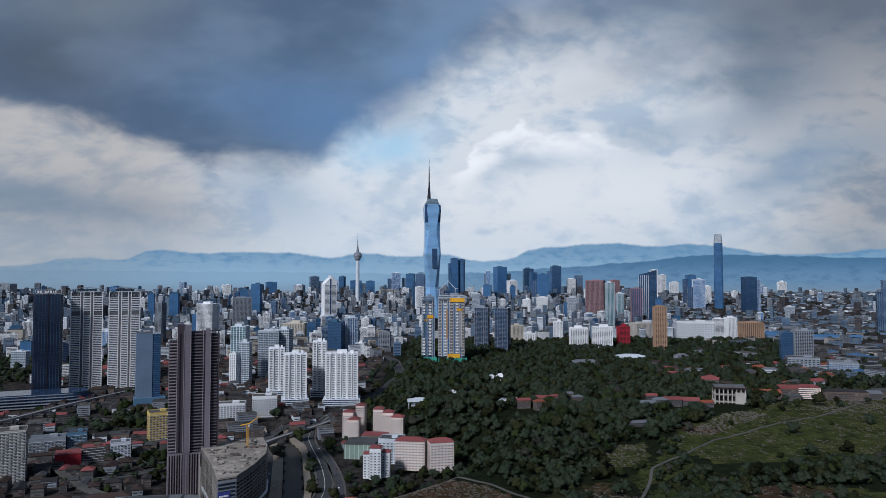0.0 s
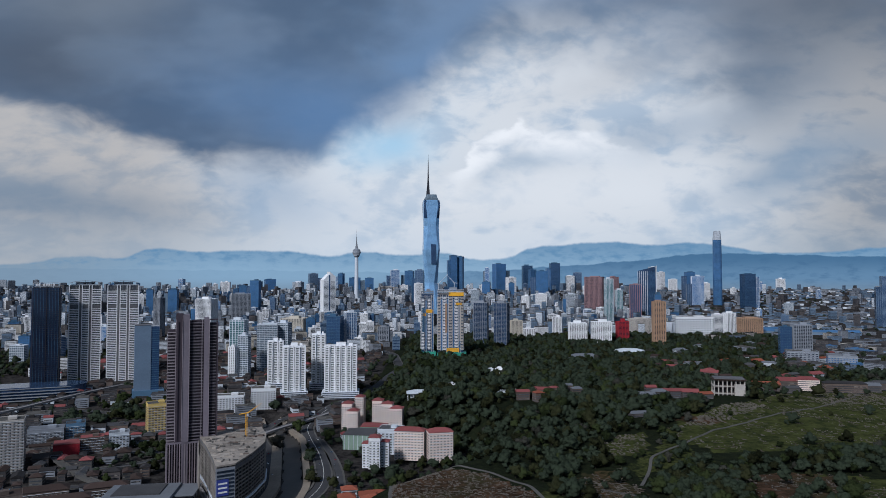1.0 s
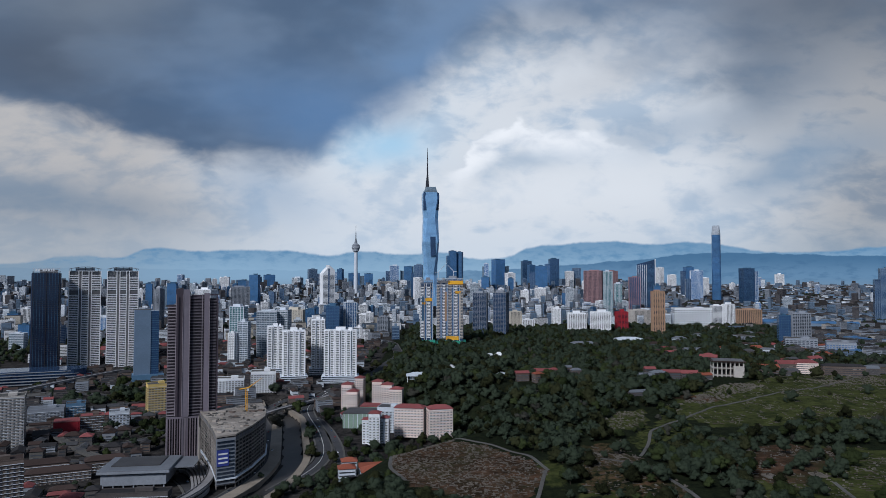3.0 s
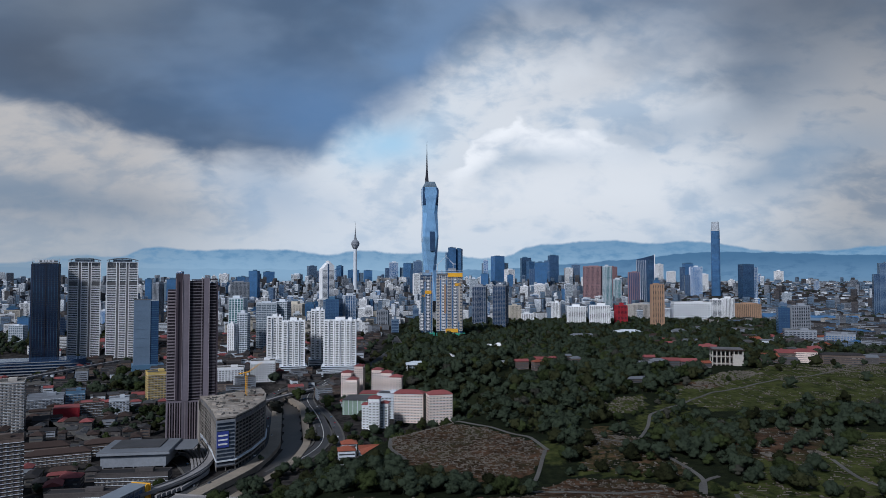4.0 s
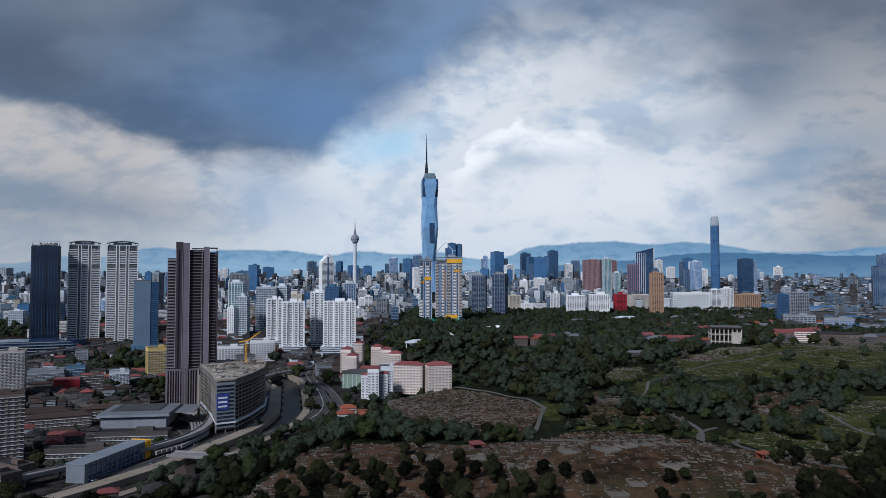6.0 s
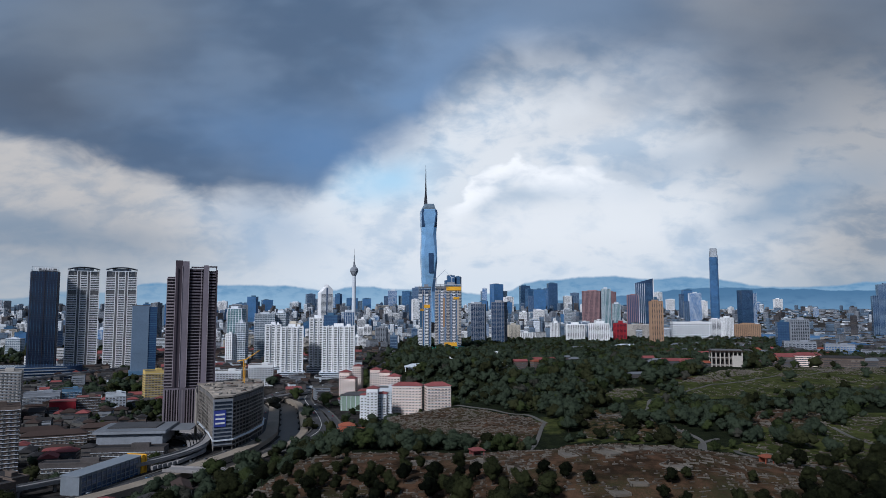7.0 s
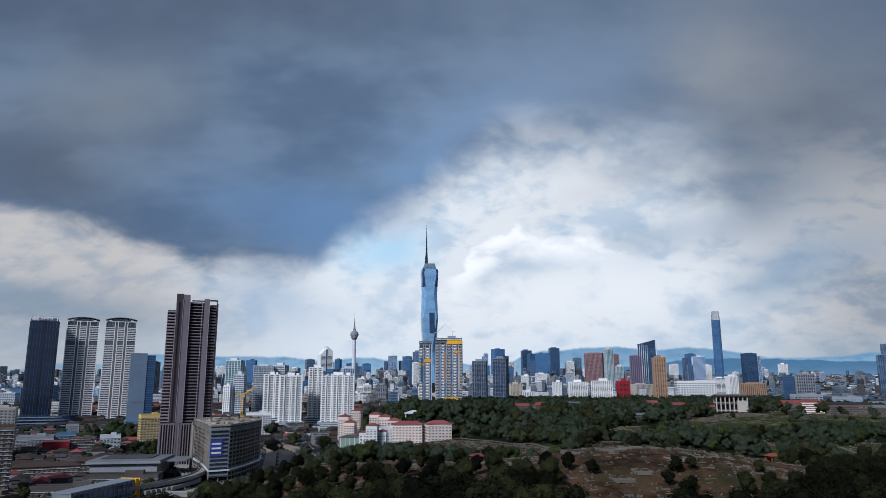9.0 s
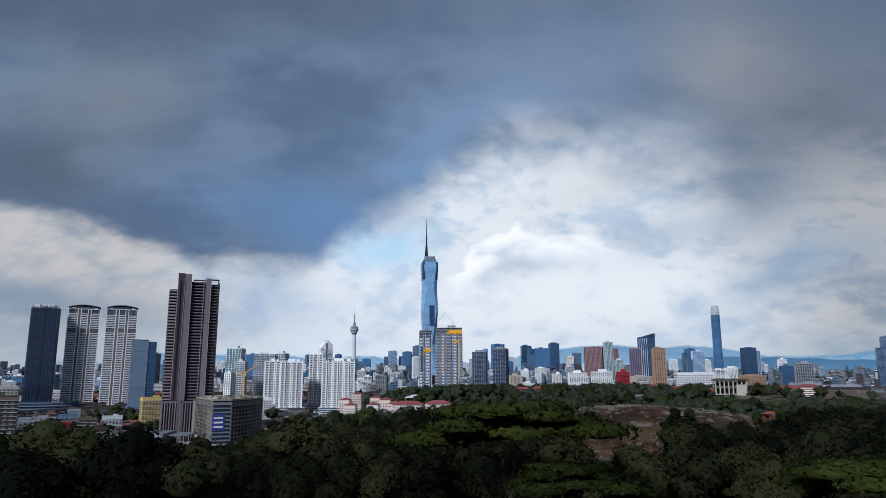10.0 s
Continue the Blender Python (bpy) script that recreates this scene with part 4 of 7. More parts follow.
def bank_tower():
    """White angular tower with a sloped, notched top and a flared base."""
    x, y = -510, 3100
    z = ground_z(x, y) - 2
    t = thing("office_tower", x, y, z, 28, "white angular bank tower with a sloped top and flared base", "tower", "city towers")
    h = 232 - z
    for s, hh in ((-1, h - 10), (1, h)):
        b = Build()
        w = 26
        pl = [(-w / 2 + s * 15, -22), (w / 2 + s * 15, -22), (w / 2 + s * 15, 22), (-w / 2 + s * 15, 22)]
        b.prism(pl, 0, hh * 0.86)
        b.add([(px, py, hh * 0.86) for px, py in pl] + [(pl[0][0], -22, hh * (0.87 if s < 0 else 1)), (pl[1][0], -22, hh * (1 if s < 0 else 0.9)), (pl[2][0], 22, hh * (1 if s < 0 else 0.9)), (pl[3][0], 22, hh * (0.87 if s < 0 else 1))], [(0, 1, 5, 4), (1, 2, 6, 5), (2, 3, 7, 6), (3, 0, 4, 7), (4, 5, 6, 7)])
        wing = part("wing", b, "white", t)
        for k in range(30):
            part("window_band", Build().box(s * 15, 0, 30 + k * 5.0, w - 5, 44.4, 2.0), "windark", wing)
    part("slot", Build().box(0, 0, 0, 6, 45, h * 0.93), "winnavy", t, "dark central slot between the wings")
    part("flared_base", Build().loft([(-52, -40), (52, -40), (52, 40), (-52, 40)], [(-29, -23), (29, -23), (29, 23), (-29, 23)], 0, 48), "offwhite", t)


def condo():
    """The tall mauve condominium with dark balconies."""
    x, y, z = -274.5, 776, -17
    t = thing("condominium_tower", x, y, z, 19.5, "tall mauve and dark condominium tower with stacked balconies", "tower")
    t.scale.x = 0.87
    base, top = 46, 170
    # local x runs along the front, the front faces -y
    segs = (("wing", -28.5, 9.0, "darkmauve", top - 4, 2.5), ("front", -2, 16.5, "darkmauve", top + 5.5, 2.0), ("end", 21, 8.0, "darkmauve", top + 3, 2.0))
    part("lift_core", Build().box(-19.5, 4, 0, 8.4, 22, top + 8 + 6), "darkmauve", t)
    part("stair_core", Build().box(-11.3, 2.5, 0, 7.6, 24, top + 13), "mauve", t)
    part("end_pier", Build().box(13.0, 3, 0, 6.0, 24, top + 9), "mauve", t)
    part("corner_pier", Build().box(26.4, 3, 0, 1.6, 24, top + 4), "darkmauve", t)
    part("crown_beam", Build().box(20, -8, top + 6.6, 13, 1.4, 1.6).box(4, -6, top + 6, 18, 1.2, 1.4), "darkmauve", t)
    part("crown_post", Build().box(25.4, -7.6, top, 1.0, 1.0, 7), "darkmauve", t)
    for px in (-23.4, -15.4, -7.4, 7.6, 16.4):
        part("white_fin", Build().box(px, -9.6, base, 0.7, 0.9, top + 8 - base), "palemauve", t)
    for nm, cx, w, mat, h, back in segs:
        part("core", Build().box(cx + (4 if nm == "front" else 0), 5 + back, 0, w + (3 if nm == "front" else 0), 20, h), mat, t)
        wide = w + (1 if nm == "front" else 0)
        px = cx + (2.5 if nm == "front" else 0)
        slab = Build().box(0, -6.2 + back, 0, wide, 6.0, 0.3).box(0, -9.1 + back, 0.3, wide, 0.25, 1.0 if nm == "wing" else 0.8)
        me = slab.mesh("balcony", ["palemauve" if nm == "wing" else "mauve"])
        repeat("balcony", me, [(px, 0, zz) for zz in np.arange(base, h - 2, 3.35).tolist()], t)
        for j in range(3):
            part("party_wall", Build().box(px - wide / 2 + wide * (j + 0.5) / 3, -5.0 + back, base, 0.5, 3, h - base), "darkmauve", t)
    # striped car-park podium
    # solid near-black block: the dimness behind the fins is in its colour
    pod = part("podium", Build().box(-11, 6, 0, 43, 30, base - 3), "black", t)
    part("podium_roof", Build().box(-11, 6, base - 3, 44, 31, 1.4), "mauve", t)
    for k in range(15):
        part("podium_fin", Build().box(-31.8 + k * 2.97, -9.6, 0, 1.2, 1.2, base - 3), "palemauve" if k % 2 else "mauve", pod)
    for k in range(10):
        part("podium_fin", Build().box(-33, -7 + k * 3.0, 0, 1.0, 1.2, base - 3), "palemauve", pod)
    part("side_face", Build().box(-33.2, 6, base, 0.6, 20, top - base - 6), "palemauve", t)


def carpark_block():
    """Curved podium block beside the river, still in bare concrete on the roof."""
    plan = [(-210, 652), (-195, 662), (-190, 700), (-189, 748), (-197, 785), (-212, 822), (-246, 806), (-268, 774), (-248, 736), (-226, 690)]
    x, y, z = -222, 750, -18
    loc = [(a - x, b - y) for a, b in plan]
    t = thing("podium_block", x, y, z, 0, "curved concrete podium block with deep storeys beside the river", "building")
    inner = [(a * 0.965, b * 0.985) for a, b in loc]
    # near-black fill paints the shaded depth of the open storeys
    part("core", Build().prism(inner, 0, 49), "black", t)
    band = Build().prism(loc, 0, 0.95).mesh("floor_band", ["raw"])
    repeat("floor_band", band, [(0, 0, 3.6 * k) for k in range(1, 13)], t)
    deck = part("roof_deck", Build().prism(loc, 48.5, 50), "deckpale", t, "unfinished pale concrete roof deck")
    post = Build().box(0, 0, 0, 0.8, 0.8, 49).mesh("column", ["raw"])
    spots = []
    for (ax, ay), (bx, by) in zip(loc, loc[1:] + loc[:1]):
        n = max(1, int(math.dist((ax, ay), (bx, by)) / 7.5))
        spots += [(ax + (bx - ax) * k / n, ay + (by - ay) * k / n, 0) for k in range(n)]
    repeat("column", post, [(a * 0.988, b * 0.988, 0) for a, b, _ in spots], t)
    part("front_panel", Build().box(19.5, -93.6, 5, 18, 0.8, 42, 0, 0.588), "grey", t)
    for k in range(11):
        part("window_band", Build().box(19.6, -93.9, 7 + 3.6 * k, 16, 0.9, 1.9, 0, 0.588), "windark", t)
    ban = part("banner", Build().box(17.6, -95.8, 22, 11, 0.7, 15, 0, 0.588), "bannerblue", t, "blue and white hoarding banner")
    for k in range(3):
        part("banner_stripe", Build().box(17.7, -96.1, 24.5 + 4 * k, 8.5, 0.5, 1.5, 0, 0.588), "white", ban)
    rr = random.Random(9)
    for k in range(240):
        a, b = rr.uniform(-40, 30), rr.uniform(-90, 70)
        if in_poly(np.array(a), np.array(b), [(u * 0.9, v * 0.93) for u, v in loc]):
            part("roof_upstand", Build().box(a, b, 50, rr.uniform(1, 9), rr.uniform(0.6, 5), rr.uniform(0.3, 1.8), 0, rr.uniform(-0.5, 0.4)), rr.choice(("raw", "deckpale", "deckpale", "concrete", "stained2")), deck)
    part("dark_storey", Build().prism([(a * 0.992, b * 0.995) for a, b in loc], 43.6, 47.4), "darkgrey", t, "dark band under the roof deck")
    for k in range(14):
        u = k / 14
        part("side_fin", Build().box(-46 + 30 * u, 24 - 84 * u - 18 * u * (1 - u), 0, 1.1, 1.1, 47), "raw", t)
    part("ramp_ledge", Build().prism([(a * 1.05, b * 1.02) for a, b in loc], 9, 10.2), "offwhite", t, "pale projecting ramp ledge")
    c = thing("tower_crane", -216, 772, 32, 0, "orange lattice tower crane on the podium roof", "crane")
    m = Build()
    for sx in (-1, 1):
        for sy in (-1, 1):
            m.box(sx * 0.9, sy * 0.9, 0, 0.3, 0.3, 26)
    for k in range(12):
        m.box(0, -0.9, 2 * k + 1, 1.8, 0.2, 0.2).box(0, 0.9, 2 * k + 1, 1.8, 0.2, 0.2)
        m.box(0.9, 0, 2 * k + 1, 0.2, 1.8, 0.2).box(-0.9, 0, 2 * k + 1, 0.2, 1.8, 0.2)
    part("mast", m, "netyellow", c)
    part("jib", Build().tube([(-8, 0, 24), (2, 0, 26), (16, 3, 36)], [0.6, 0.7, 0.3], 5), "netyellow", c)
    part("cab", Build().box(1.5, 0, 22.5, 2, 1.8, 2.4), "offwhite", c)


def residence(x, y, rot, label):
    """One of the banded white residential pair."""
    z = ground_z(x, y) - 8
    t = thing("residential_tower", x, y, z, rot, label, "tower", "residential pair")
    h, w, d = 191 - z, 56, 30
    part("core", Build().box(0, 0, 0, w, d, h), "winroom", t)
    part("gutter", Build().box(-8.4, -1.2, 0, 4.6, d, h - 6).box(9.2, -1.2, 0, 4.6, d, h - 6), "darkgrey", t)
    st = 3.5
    mech = h - 44
    for cx, cw in ((-19.5, 16.5), (0.5, 12), (20, 16)):
        me = Build().box(0, -d / 2 - 0.6, 0, cw, 1.8, 1.35).mesh("balcony", ["white"])
        repeat("balcony", me, [(cx, 0, st * k) for k in range(2, int((h - 6) / st)) if not mech - 2 < st * k < mech + 4], t)
    me = slab_ring(Build(), w + 0.6, d + 0.6, 0, 1.2).mesh("floor_band", ["offwhite"])
    repeat("floor_band", me, [(0, 0, st * k) for k in range(2, int((h - 6) / st), 1) if not mech - 2 < st * k < mech + 4], t)
    for px in (-28.2, -11.2, -5.6, 6.6, 11.8, 28.2):
        part("pier", Build().box(px, -d / 2 - 0.7, 0, 1.5, 1.6, h), "white", t)
    part("mechanical_floor", Build().box(0, 0, mech - 2, w - 1, d + 0.4, 6.5), "darkgrey", t, "dark recessed mechanical floor")
    part("roof", Build().box(0, 0, h, w + 1, d + 1, 1.4).box(0, 0, h + 1.4, w * 0.62, d * 0.6, 5), "offwhite", t)
    c = Build()
    n = 14
    for k in range(n):
        a0, a1 = -1 + 2 * k / n, -1 + 2 * (k + 1) / n
        z0, z1 = h + 8.5 - 4.5 * a0 * a0, h + 8.5 - 4.5 * a1 * a1
        c.add([(a0 * 29, -19, z0), (a1 * 29, -19, z1), (a1 * 29, 17, z1), (a0 * 29, 17, z0), (a0 * 29, -19, z0 + 0.9), (a1 * 29, -19, z1 + 0.9), (a1 * 29, 17, z1 + 0.9), (a0 * 29, 17, z0 + 0.9)], [(3, 2, 1, 0), (4, 5, 6, 7), (0, 1, 5, 4), (2, 3, 7, 6), (1, 2, 6, 5), (3, 0, 4, 7)])
    part("canopy", c, "grey", t, "curved roof canopy")
    for px in (-24, -12, 0, 12, 24):
        part("canopy_post", Build().box(px, -15, h, 0.9, 0.9, 8.4 - 4.5 * (px / 33) ** 2), "darkgrey", t)


def dark_hotel():
    x, y = -765, 1345
    z = ground_z(x, y) - 8
    t = thing("hotel_tower", x, y, z, 28, "dark navy glass hotel tower with a rooftop sign", "tower")
    h, w, d = 187 - z, 50, 40
    part("core", Build().prism([(-w / 2, -d / 2 + 5), (-w / 2 + 5, -d / 2), (w / 2 - 5, -d / 2), (w / 2, -d / 2 + 5), (w / 2, d / 2), (-w / 2, d / 2)], 0, h), "winhotel", t)
    me = slab_ring(Build(), w - 6, d + 0.5, 0, 0.45).mesh("floor_band", ["darksteel"])
    repeat("floor_band", me, [(0, 0, 4.0 * k) for k in range(3, int(h / 4))], t)
    for k in range(9):
        part("mullion", Build().box(-20 + 5 * k, -d / 2 - 0.2, 0, 0.5, 0.5, h), "bluesteel", t)
    for px in (-22.5, 0, 22.5):
        part("pier", Build().box(px, -d / 2 - 0.3, 0, 1.0, 1.0, h + 4), "darksteel", t)
    part("roof", Build().box(0, 0, h, w - 4, d - 4, 1.2).box(4, 4, h, 30, 20, 7), "darkgrey", t)
    s = Build()
    for px in (-22, -11, 0, 11, 22):
        s.box(px, -d / 2 + 1, h, 0.8, 0.8, 9.5)
    s.box(0, -d / 2 + 1, h + 9, 46, 0.8, 0.8).box(0, -d / 2 + 1, h + 2.4, 46, 0.8, 0.6)
    sign = part("sign_frame", s, "offwhite", t)
    for k, (px, w2) in enumerate(((-17, 3.2), (-12.5, 3.2), (-5, 3.4), (-0.5, 3.2), (4, 3.4), (8, 1.2), (11.5, 3.2))):
        part("sign_bar", Build().box(px, -d / 2 + 0.4, h + 3.8, w2, 0.5, 4.2), "white", sign)
    p = thing("shopping_podium", x + 20, y - 100, ground_z(x + 20, y - 100) - 2, 24, "long low podium with curved pale bands", "building")
    for k in range(5):
        part("floor_band", Build().prism([(a * (1.0 - 0.03 * k), b * (1 - 0.03 * k)) for a, b in rounded(220, 74, 34)], 2 + 5 * k, 3.4 + 5 * k), "grey", p)
    part("core", Build().prism([(a * 0.93, b * 0.93) for a, b in rounded(216, 68, 30)], 0, 25), "winnavy", p)


def blue_slab():
    x, y = -533, 1255
    z = ground_z(x, y) - 3
    t = thing("office_block", x, y, z, 26, "plain blue-grey clad office slab", "tower")
    h = 121 - z
    part("front_wall", Build().box(-6, 0, 0, 27, 24, h), "palebluewall", t)
    part("core", Build().box(14, 2, 0, 14, 26, h - 2), "winnavy", t)
    me = Build().box(14, 2, 0, 14.6, 26.6, 0.9).mesh("floor_band", ["bluesteel"])
    repeat("floor_band", me, [(0, 0, 4 * k) for k in range(4, int(h / 4))], t)
    me = Build().box(-6, -12.1, 0, 27, 0.25, 0.18).mesh("panel_joint", ["palebluewall"])
    repeat("panel_joint", me, [(0, 0, 16 * k) for k in range(2, int(h / 16))], t)
    part("podium", Build().box(4, 0, 0, 52, 34, 17), "bluewall", t)
    part("roof", Build().box(-6, 0, h, 27.6, 24.6, 1.2), "darkgrey", t)


def white_block(x, y, w, d, h, rot, bays, label, crownmat="darkgrey"):
    """White condominium: stepped bays with window slots between piers, dark-banded top storeys."""
    z = ground_z(x, y) - 3
    t = thing("condominium_block", x, y, z, rot, label, "tower", "white condominium blocks")
    part("core", Build().box(0, 0, 0, w - 1, d - 1, h), "winroom", t)
    bw = w / bays
    st = 3.15
    n = int(h / st)
    for k in range(bays):
        px, off = -w / 2 + bw * (k + 0.5), (0.0 if k % 2 else -2.2)
        part("bay_pier", Build().box(px - bw * 0.36, -d / 2 + 1 + off, 0, bw * 0.22, 4.5, h + (3 if k % 2 else 0)), "white", t)
        part("bay_pier", Build().box(px + bw * 0.36, -d / 2 + 1 + off, 0, bw * 0.22, 4.5, h + (3 if k % 2 else 0)), "white", t)
        me = Build().box(0, -d / 2 + 1.0 + off, 0, bw * 0.5, 4.0, 1.45).mesh("balcony", ["white"])
        repeat("balcony", me, [(px, 0, st * q) for q in range(2, n + 1)], t)
    side = max(2, round(d / 7))
    for s in (-1, 1):
        for k in range(side + 1):
            part("side_pier", Build().box(s * (w / 2 - 0.3), -d / 2 + d * k / side, 0, 0.8, 2.4, h), "white", t)
        me = Build().box(s * (w / 2 - 0.3), 0, 0, 0.6, d, 1.4).mesh("side_band", ["white"])
        repeat("side_band", me, [(0, 0, st * q) for q in range(2, n + 1)], t)
    part("roof", Build().box(0, 0, h, w, d, 1.0).box(0, 1, h + 1, w * 0.3, d * 0.5, 5).box(w * 0.3, 0, h + 1, w * 0.12, d * 0.3, 4), "white", t)
    pod = part("podium", Build().box(0, -d * 0.1, 0, w + 8, d + 12, 14), "offwhite", t)
    for k in range(4):
        part("podium_band", Build().box(0, -d * 0.1 - d / 2 - 6.05, 2 + 3.3 * k, w + 6, 0.3, 1.5), "windark", pod)
    return t


def building_site(x, y, w, d, top, rot, bays, label, nets):
    """A tower in construction: white finished bays, bare top storeys behind coloured screens."""
    z = ground_z(x, y) - 2
    t = thing("construction_tower", x, y, z, rot, label, "tower", "towers under construction")
    h = top - z
    st = 3.6
    part("core", Build().box(0, 0, 0, w - 2, d - 2, h - 6), "winnavy", t)
    me = Build().box(0, 0, 0, w, d, 0.8).mesh("floor_slab", ["offwhite" if bays > 4 else "grey"])
    repeat("floor_slab", me, [(0, 0, st * k) for k in range(5, int(h / st) + 1)], t)
    bw = w / bays
    for k in range(bays):
        px = -w / 2 + bw * (k + 0.5)
        if k % 2 == 0:
            me = Build().box(0, -d / 2 - 0.3, 0, bw * 0.84, 1.2, 1.9).mesh("spandrel", ["beige" if k % 4 == 0 and bays > 4 else "white"])
            repeat("spandrel", me, [(px, 0, st * q) for q in range(5, int(h / st) - 4)], t)
        else:
            part("pier", Build().box(px - bw * 0.3, -d / 2 - 0.6, 0, 1.0, 1.4, h - 8), "beige", t)
            part("pier", Build().box(px + bw * 0.3, -d / 2 - 0.6, 0, 1.0, 1.4, h - 8), "offwhite", t)
            part("glazed_bay", Build().box(px, -d / 2 - 0.1, 18, bw * 0.5, 0.8, h - 40), "winblue", t)
    for s in (-1, 1):
        me = Build().box(s * (w / 2 + 0.2), 0, 0, 0.8, d * 0.8, 1.7).mesh("side_spandrel", ["offwhite"])
        repeat("side_spandrel", me, [(0, 0, st * q) for q in range(5, int(h / st) - 4)], t)
    for px, pz, nw, nh, mat in nets:
        part("screen", Build().box(px, -d / 2 - 1.6, pz, nw, 0.6, nh), mat, t, "coloured safety screen")
    for k in range(6):
        part("column", Build().box(-w / 2 + 1 + (w - 2) * k / 5, -d / 2 + 1, h - 6, 0.9, 0.9, 8), "grey", t)
        part("column", Build().box(-w / 2 + 1 + (w - 2) * k / 5, d / 2 - 1, h - 6, 0.9, 0.9, 8), "grey", t)
    part("top_slab", Build().box(0, 0, h, w * 0.9, d * 0.9, 0.6).box(w * 0.1, 0, h + 0.6, w * 0.3, d * 0.4, 6), "grey", t)
    part("hoarding", Build().box(w * 0.05, -d * 0.1, 0, w + 6, d + 8, 12), "netgreen", t, "green netted base")
    return t


def site_crane(x, y, z, h, reach, rot):
    c = thing("tower_crane", x, y, z, rot, "slim tower crane above the building site", "crane", "site cranes")
    part("mast", Build().tube([(0, 0, 0), (0, 0, h)], [0.8, 0.8], 4), "offwhite", c)
    part("jib", Build().tube([(-9, 0, h - 1), (0, 0, h), (reach, 0, h + reach * 0.9)], [0.7, 0.8, 0.35], 4), "offwhite", c)


supertower()
telecom_tower()
exchange_tower()
bank_tower()
condo()
carpark_block()
residence(-719, 1400, 27, "white balconied residential tower with a curved canopy")
residence(-648, 1412, 24, "white balconied residential tower with a curved canopy")
dark_hotel()
blue_slab()


# ---- the larger buildings of the city, by place, size and height of the roof ----
def city(x, y, w, d, top, rot, style, **more):
    z = min(ground_z(x + a, y + c) for a in (-w / 2, w / 2) for c in (-d / 2, d / 2)) - 1
    PLACED.append((x, y, max(w, d) * 0.75))
    return tower(x, y, w, d, top - z, rot, style, **more)


PLACED = []
city(-292, 1900, 38.1, 30.5, 100, -12, "navy")
city(-255, 1930, 30.3, 24.3, 109, 25, "fins")
city(-260, 2350, 25.5, 20.4, 85, -12, "piers")
city(-236, 2360, 15.3, 12.2, 79, -22, "navy")
city(-167, 2000, 30.5, 24.4, 64, -5, "grey")
city(-171, 1850, 19.2, 15.4, 28, -22, "orange")
city(-377, 1500, 41.4, 33.1, 105, 14, "pale")
city(-345, 1520, 25.9, 20.7, 107, -12, "pale")
city(-432, 1480, 30.5, 24.4, 116, -5, "green")
city(-425, 1420, 14.4, 11.5, 65, -22, "white")
city(-406, 1430, 21, 16.8, 87, -5, "pale")
city(-728, 2150, 51.2, 40.9, 140, -12, "piers")
city(-488, 2300, 74, 59.2, 71, -5, "cream")
city(-901, 4848, 57.6, 46.1, 232, 25, "bands")
city(-995, 3700, 47.3, 37.8, 189, -5, "glass")
city(-839, 2900, 73.6, 58.8, 137, 14, "grey")
city(-328, 4833, 61.3, 49.1, 256, 6, "fins")
city(-228, 4858, 57.7, 46.1, 252, -12, "glass")
city(-131, 4000, 48, 38.4, 246, -5, "bands")
city(77, 4700, 45.9, 36.7, 355, 14, "glass")
city(127, 4720, 38.1, 30.4, 348, -22, "glass")
city(-348, 4440, 110.1, 88, 144, 14, "beige")
city(-271, 4846, 68, 54.4, 153, -5, "white")
city(-124, 3660, 39, 31.2, 175, 14, "white")
city(-608, 4840, 77.8, 62.3, 204, 6, "glass")
city(-506, 4828, 59.1, 47.3, 201, 6, "glass")
city(115, 2045, 39.1, 31.3, 132, -12, "frame")
city(166, 1930, 35.7, 28.5, 136, -22, "frame")
city(240, 2250, 35.2, 28.1, 67, 6, "cream")
city(279, 2230, 37, 29.6, 42, -5, "white")
city(396, 4800, 74.4, 59.5, 299, 25, "glass")
city(316, 4840, 31.1, 24.8, 272, -5, "fins")
city(458, 4600, 53.3, 42.6, 205, 25, "white")
city(583, 4740, 63.8, 51, 286, 6, "navy")
city(599, 4600, 44.2, 35.4, 258, 25, "glass")
city(614, 4250, 73.1, 58.5, 245, -5, "glass")
city(772, 4740, 62.6, 50.1, 302, 6, "navy")
city(892, 4823, 55.1, 44.1, 217, -5, "white")
city(946, 4836, 58.4, 46.8, 240, -12, "bands")
city(740, 3360, 83.3, 66.6, 209, -22, "brown")
city(861, 3480, 40, 32, 209, 25, "brown")
city(669, 2780, 28.9, 23.1, 201, 14, "green")
city(790, 2830, 44, 36, 178, -12, "stripe")
city(1473, 4849, 52, 41.6, 280, -22, "pale")
city(1527, 4825, 40.1, 32.1, 244, 25, "white")
city(612, 1960, 30.7, 24.5, 139, -5, "orange")
city(716, 2300, 19.6, 15.7, 150, -5, "glass")
city(402, 2060, 49.7, 39.7, 72, -5, "white")
city(472, 2060, 58, 46.4, 75, -12, "white")
city(540, 2080, 30.6, 24.4, 75, 6, "red")
city(685, 2400, 63.3, 50.6, 65, 14, "beige")
city(450, 3700, 41.1, 32.9, 108, -22, "white")
city(531, 3700, 57.5, 46, 118, -12, "white")
city(653, 3535, 40.3, 32.2, 122, -5, "pale")
city(1491, 4170, 49.1, 39.3, 238, 6, "glass")
city(1452, 3935, 64, 51.2, 214, -12, "fins")
city(1594, 4170, 37, 29.6, 173, -22, "white")
city(1674, 3790, 63.6, 50.9, 226, 6, "navy")
city(914, 2300, 31.6, 25.3, 85, -5, "strip")
city(944, 2280, 30.5, 24.4, 90, 14, "white")
city(1059, 2400, 78.6, 62.9, 67, -12, "orange")
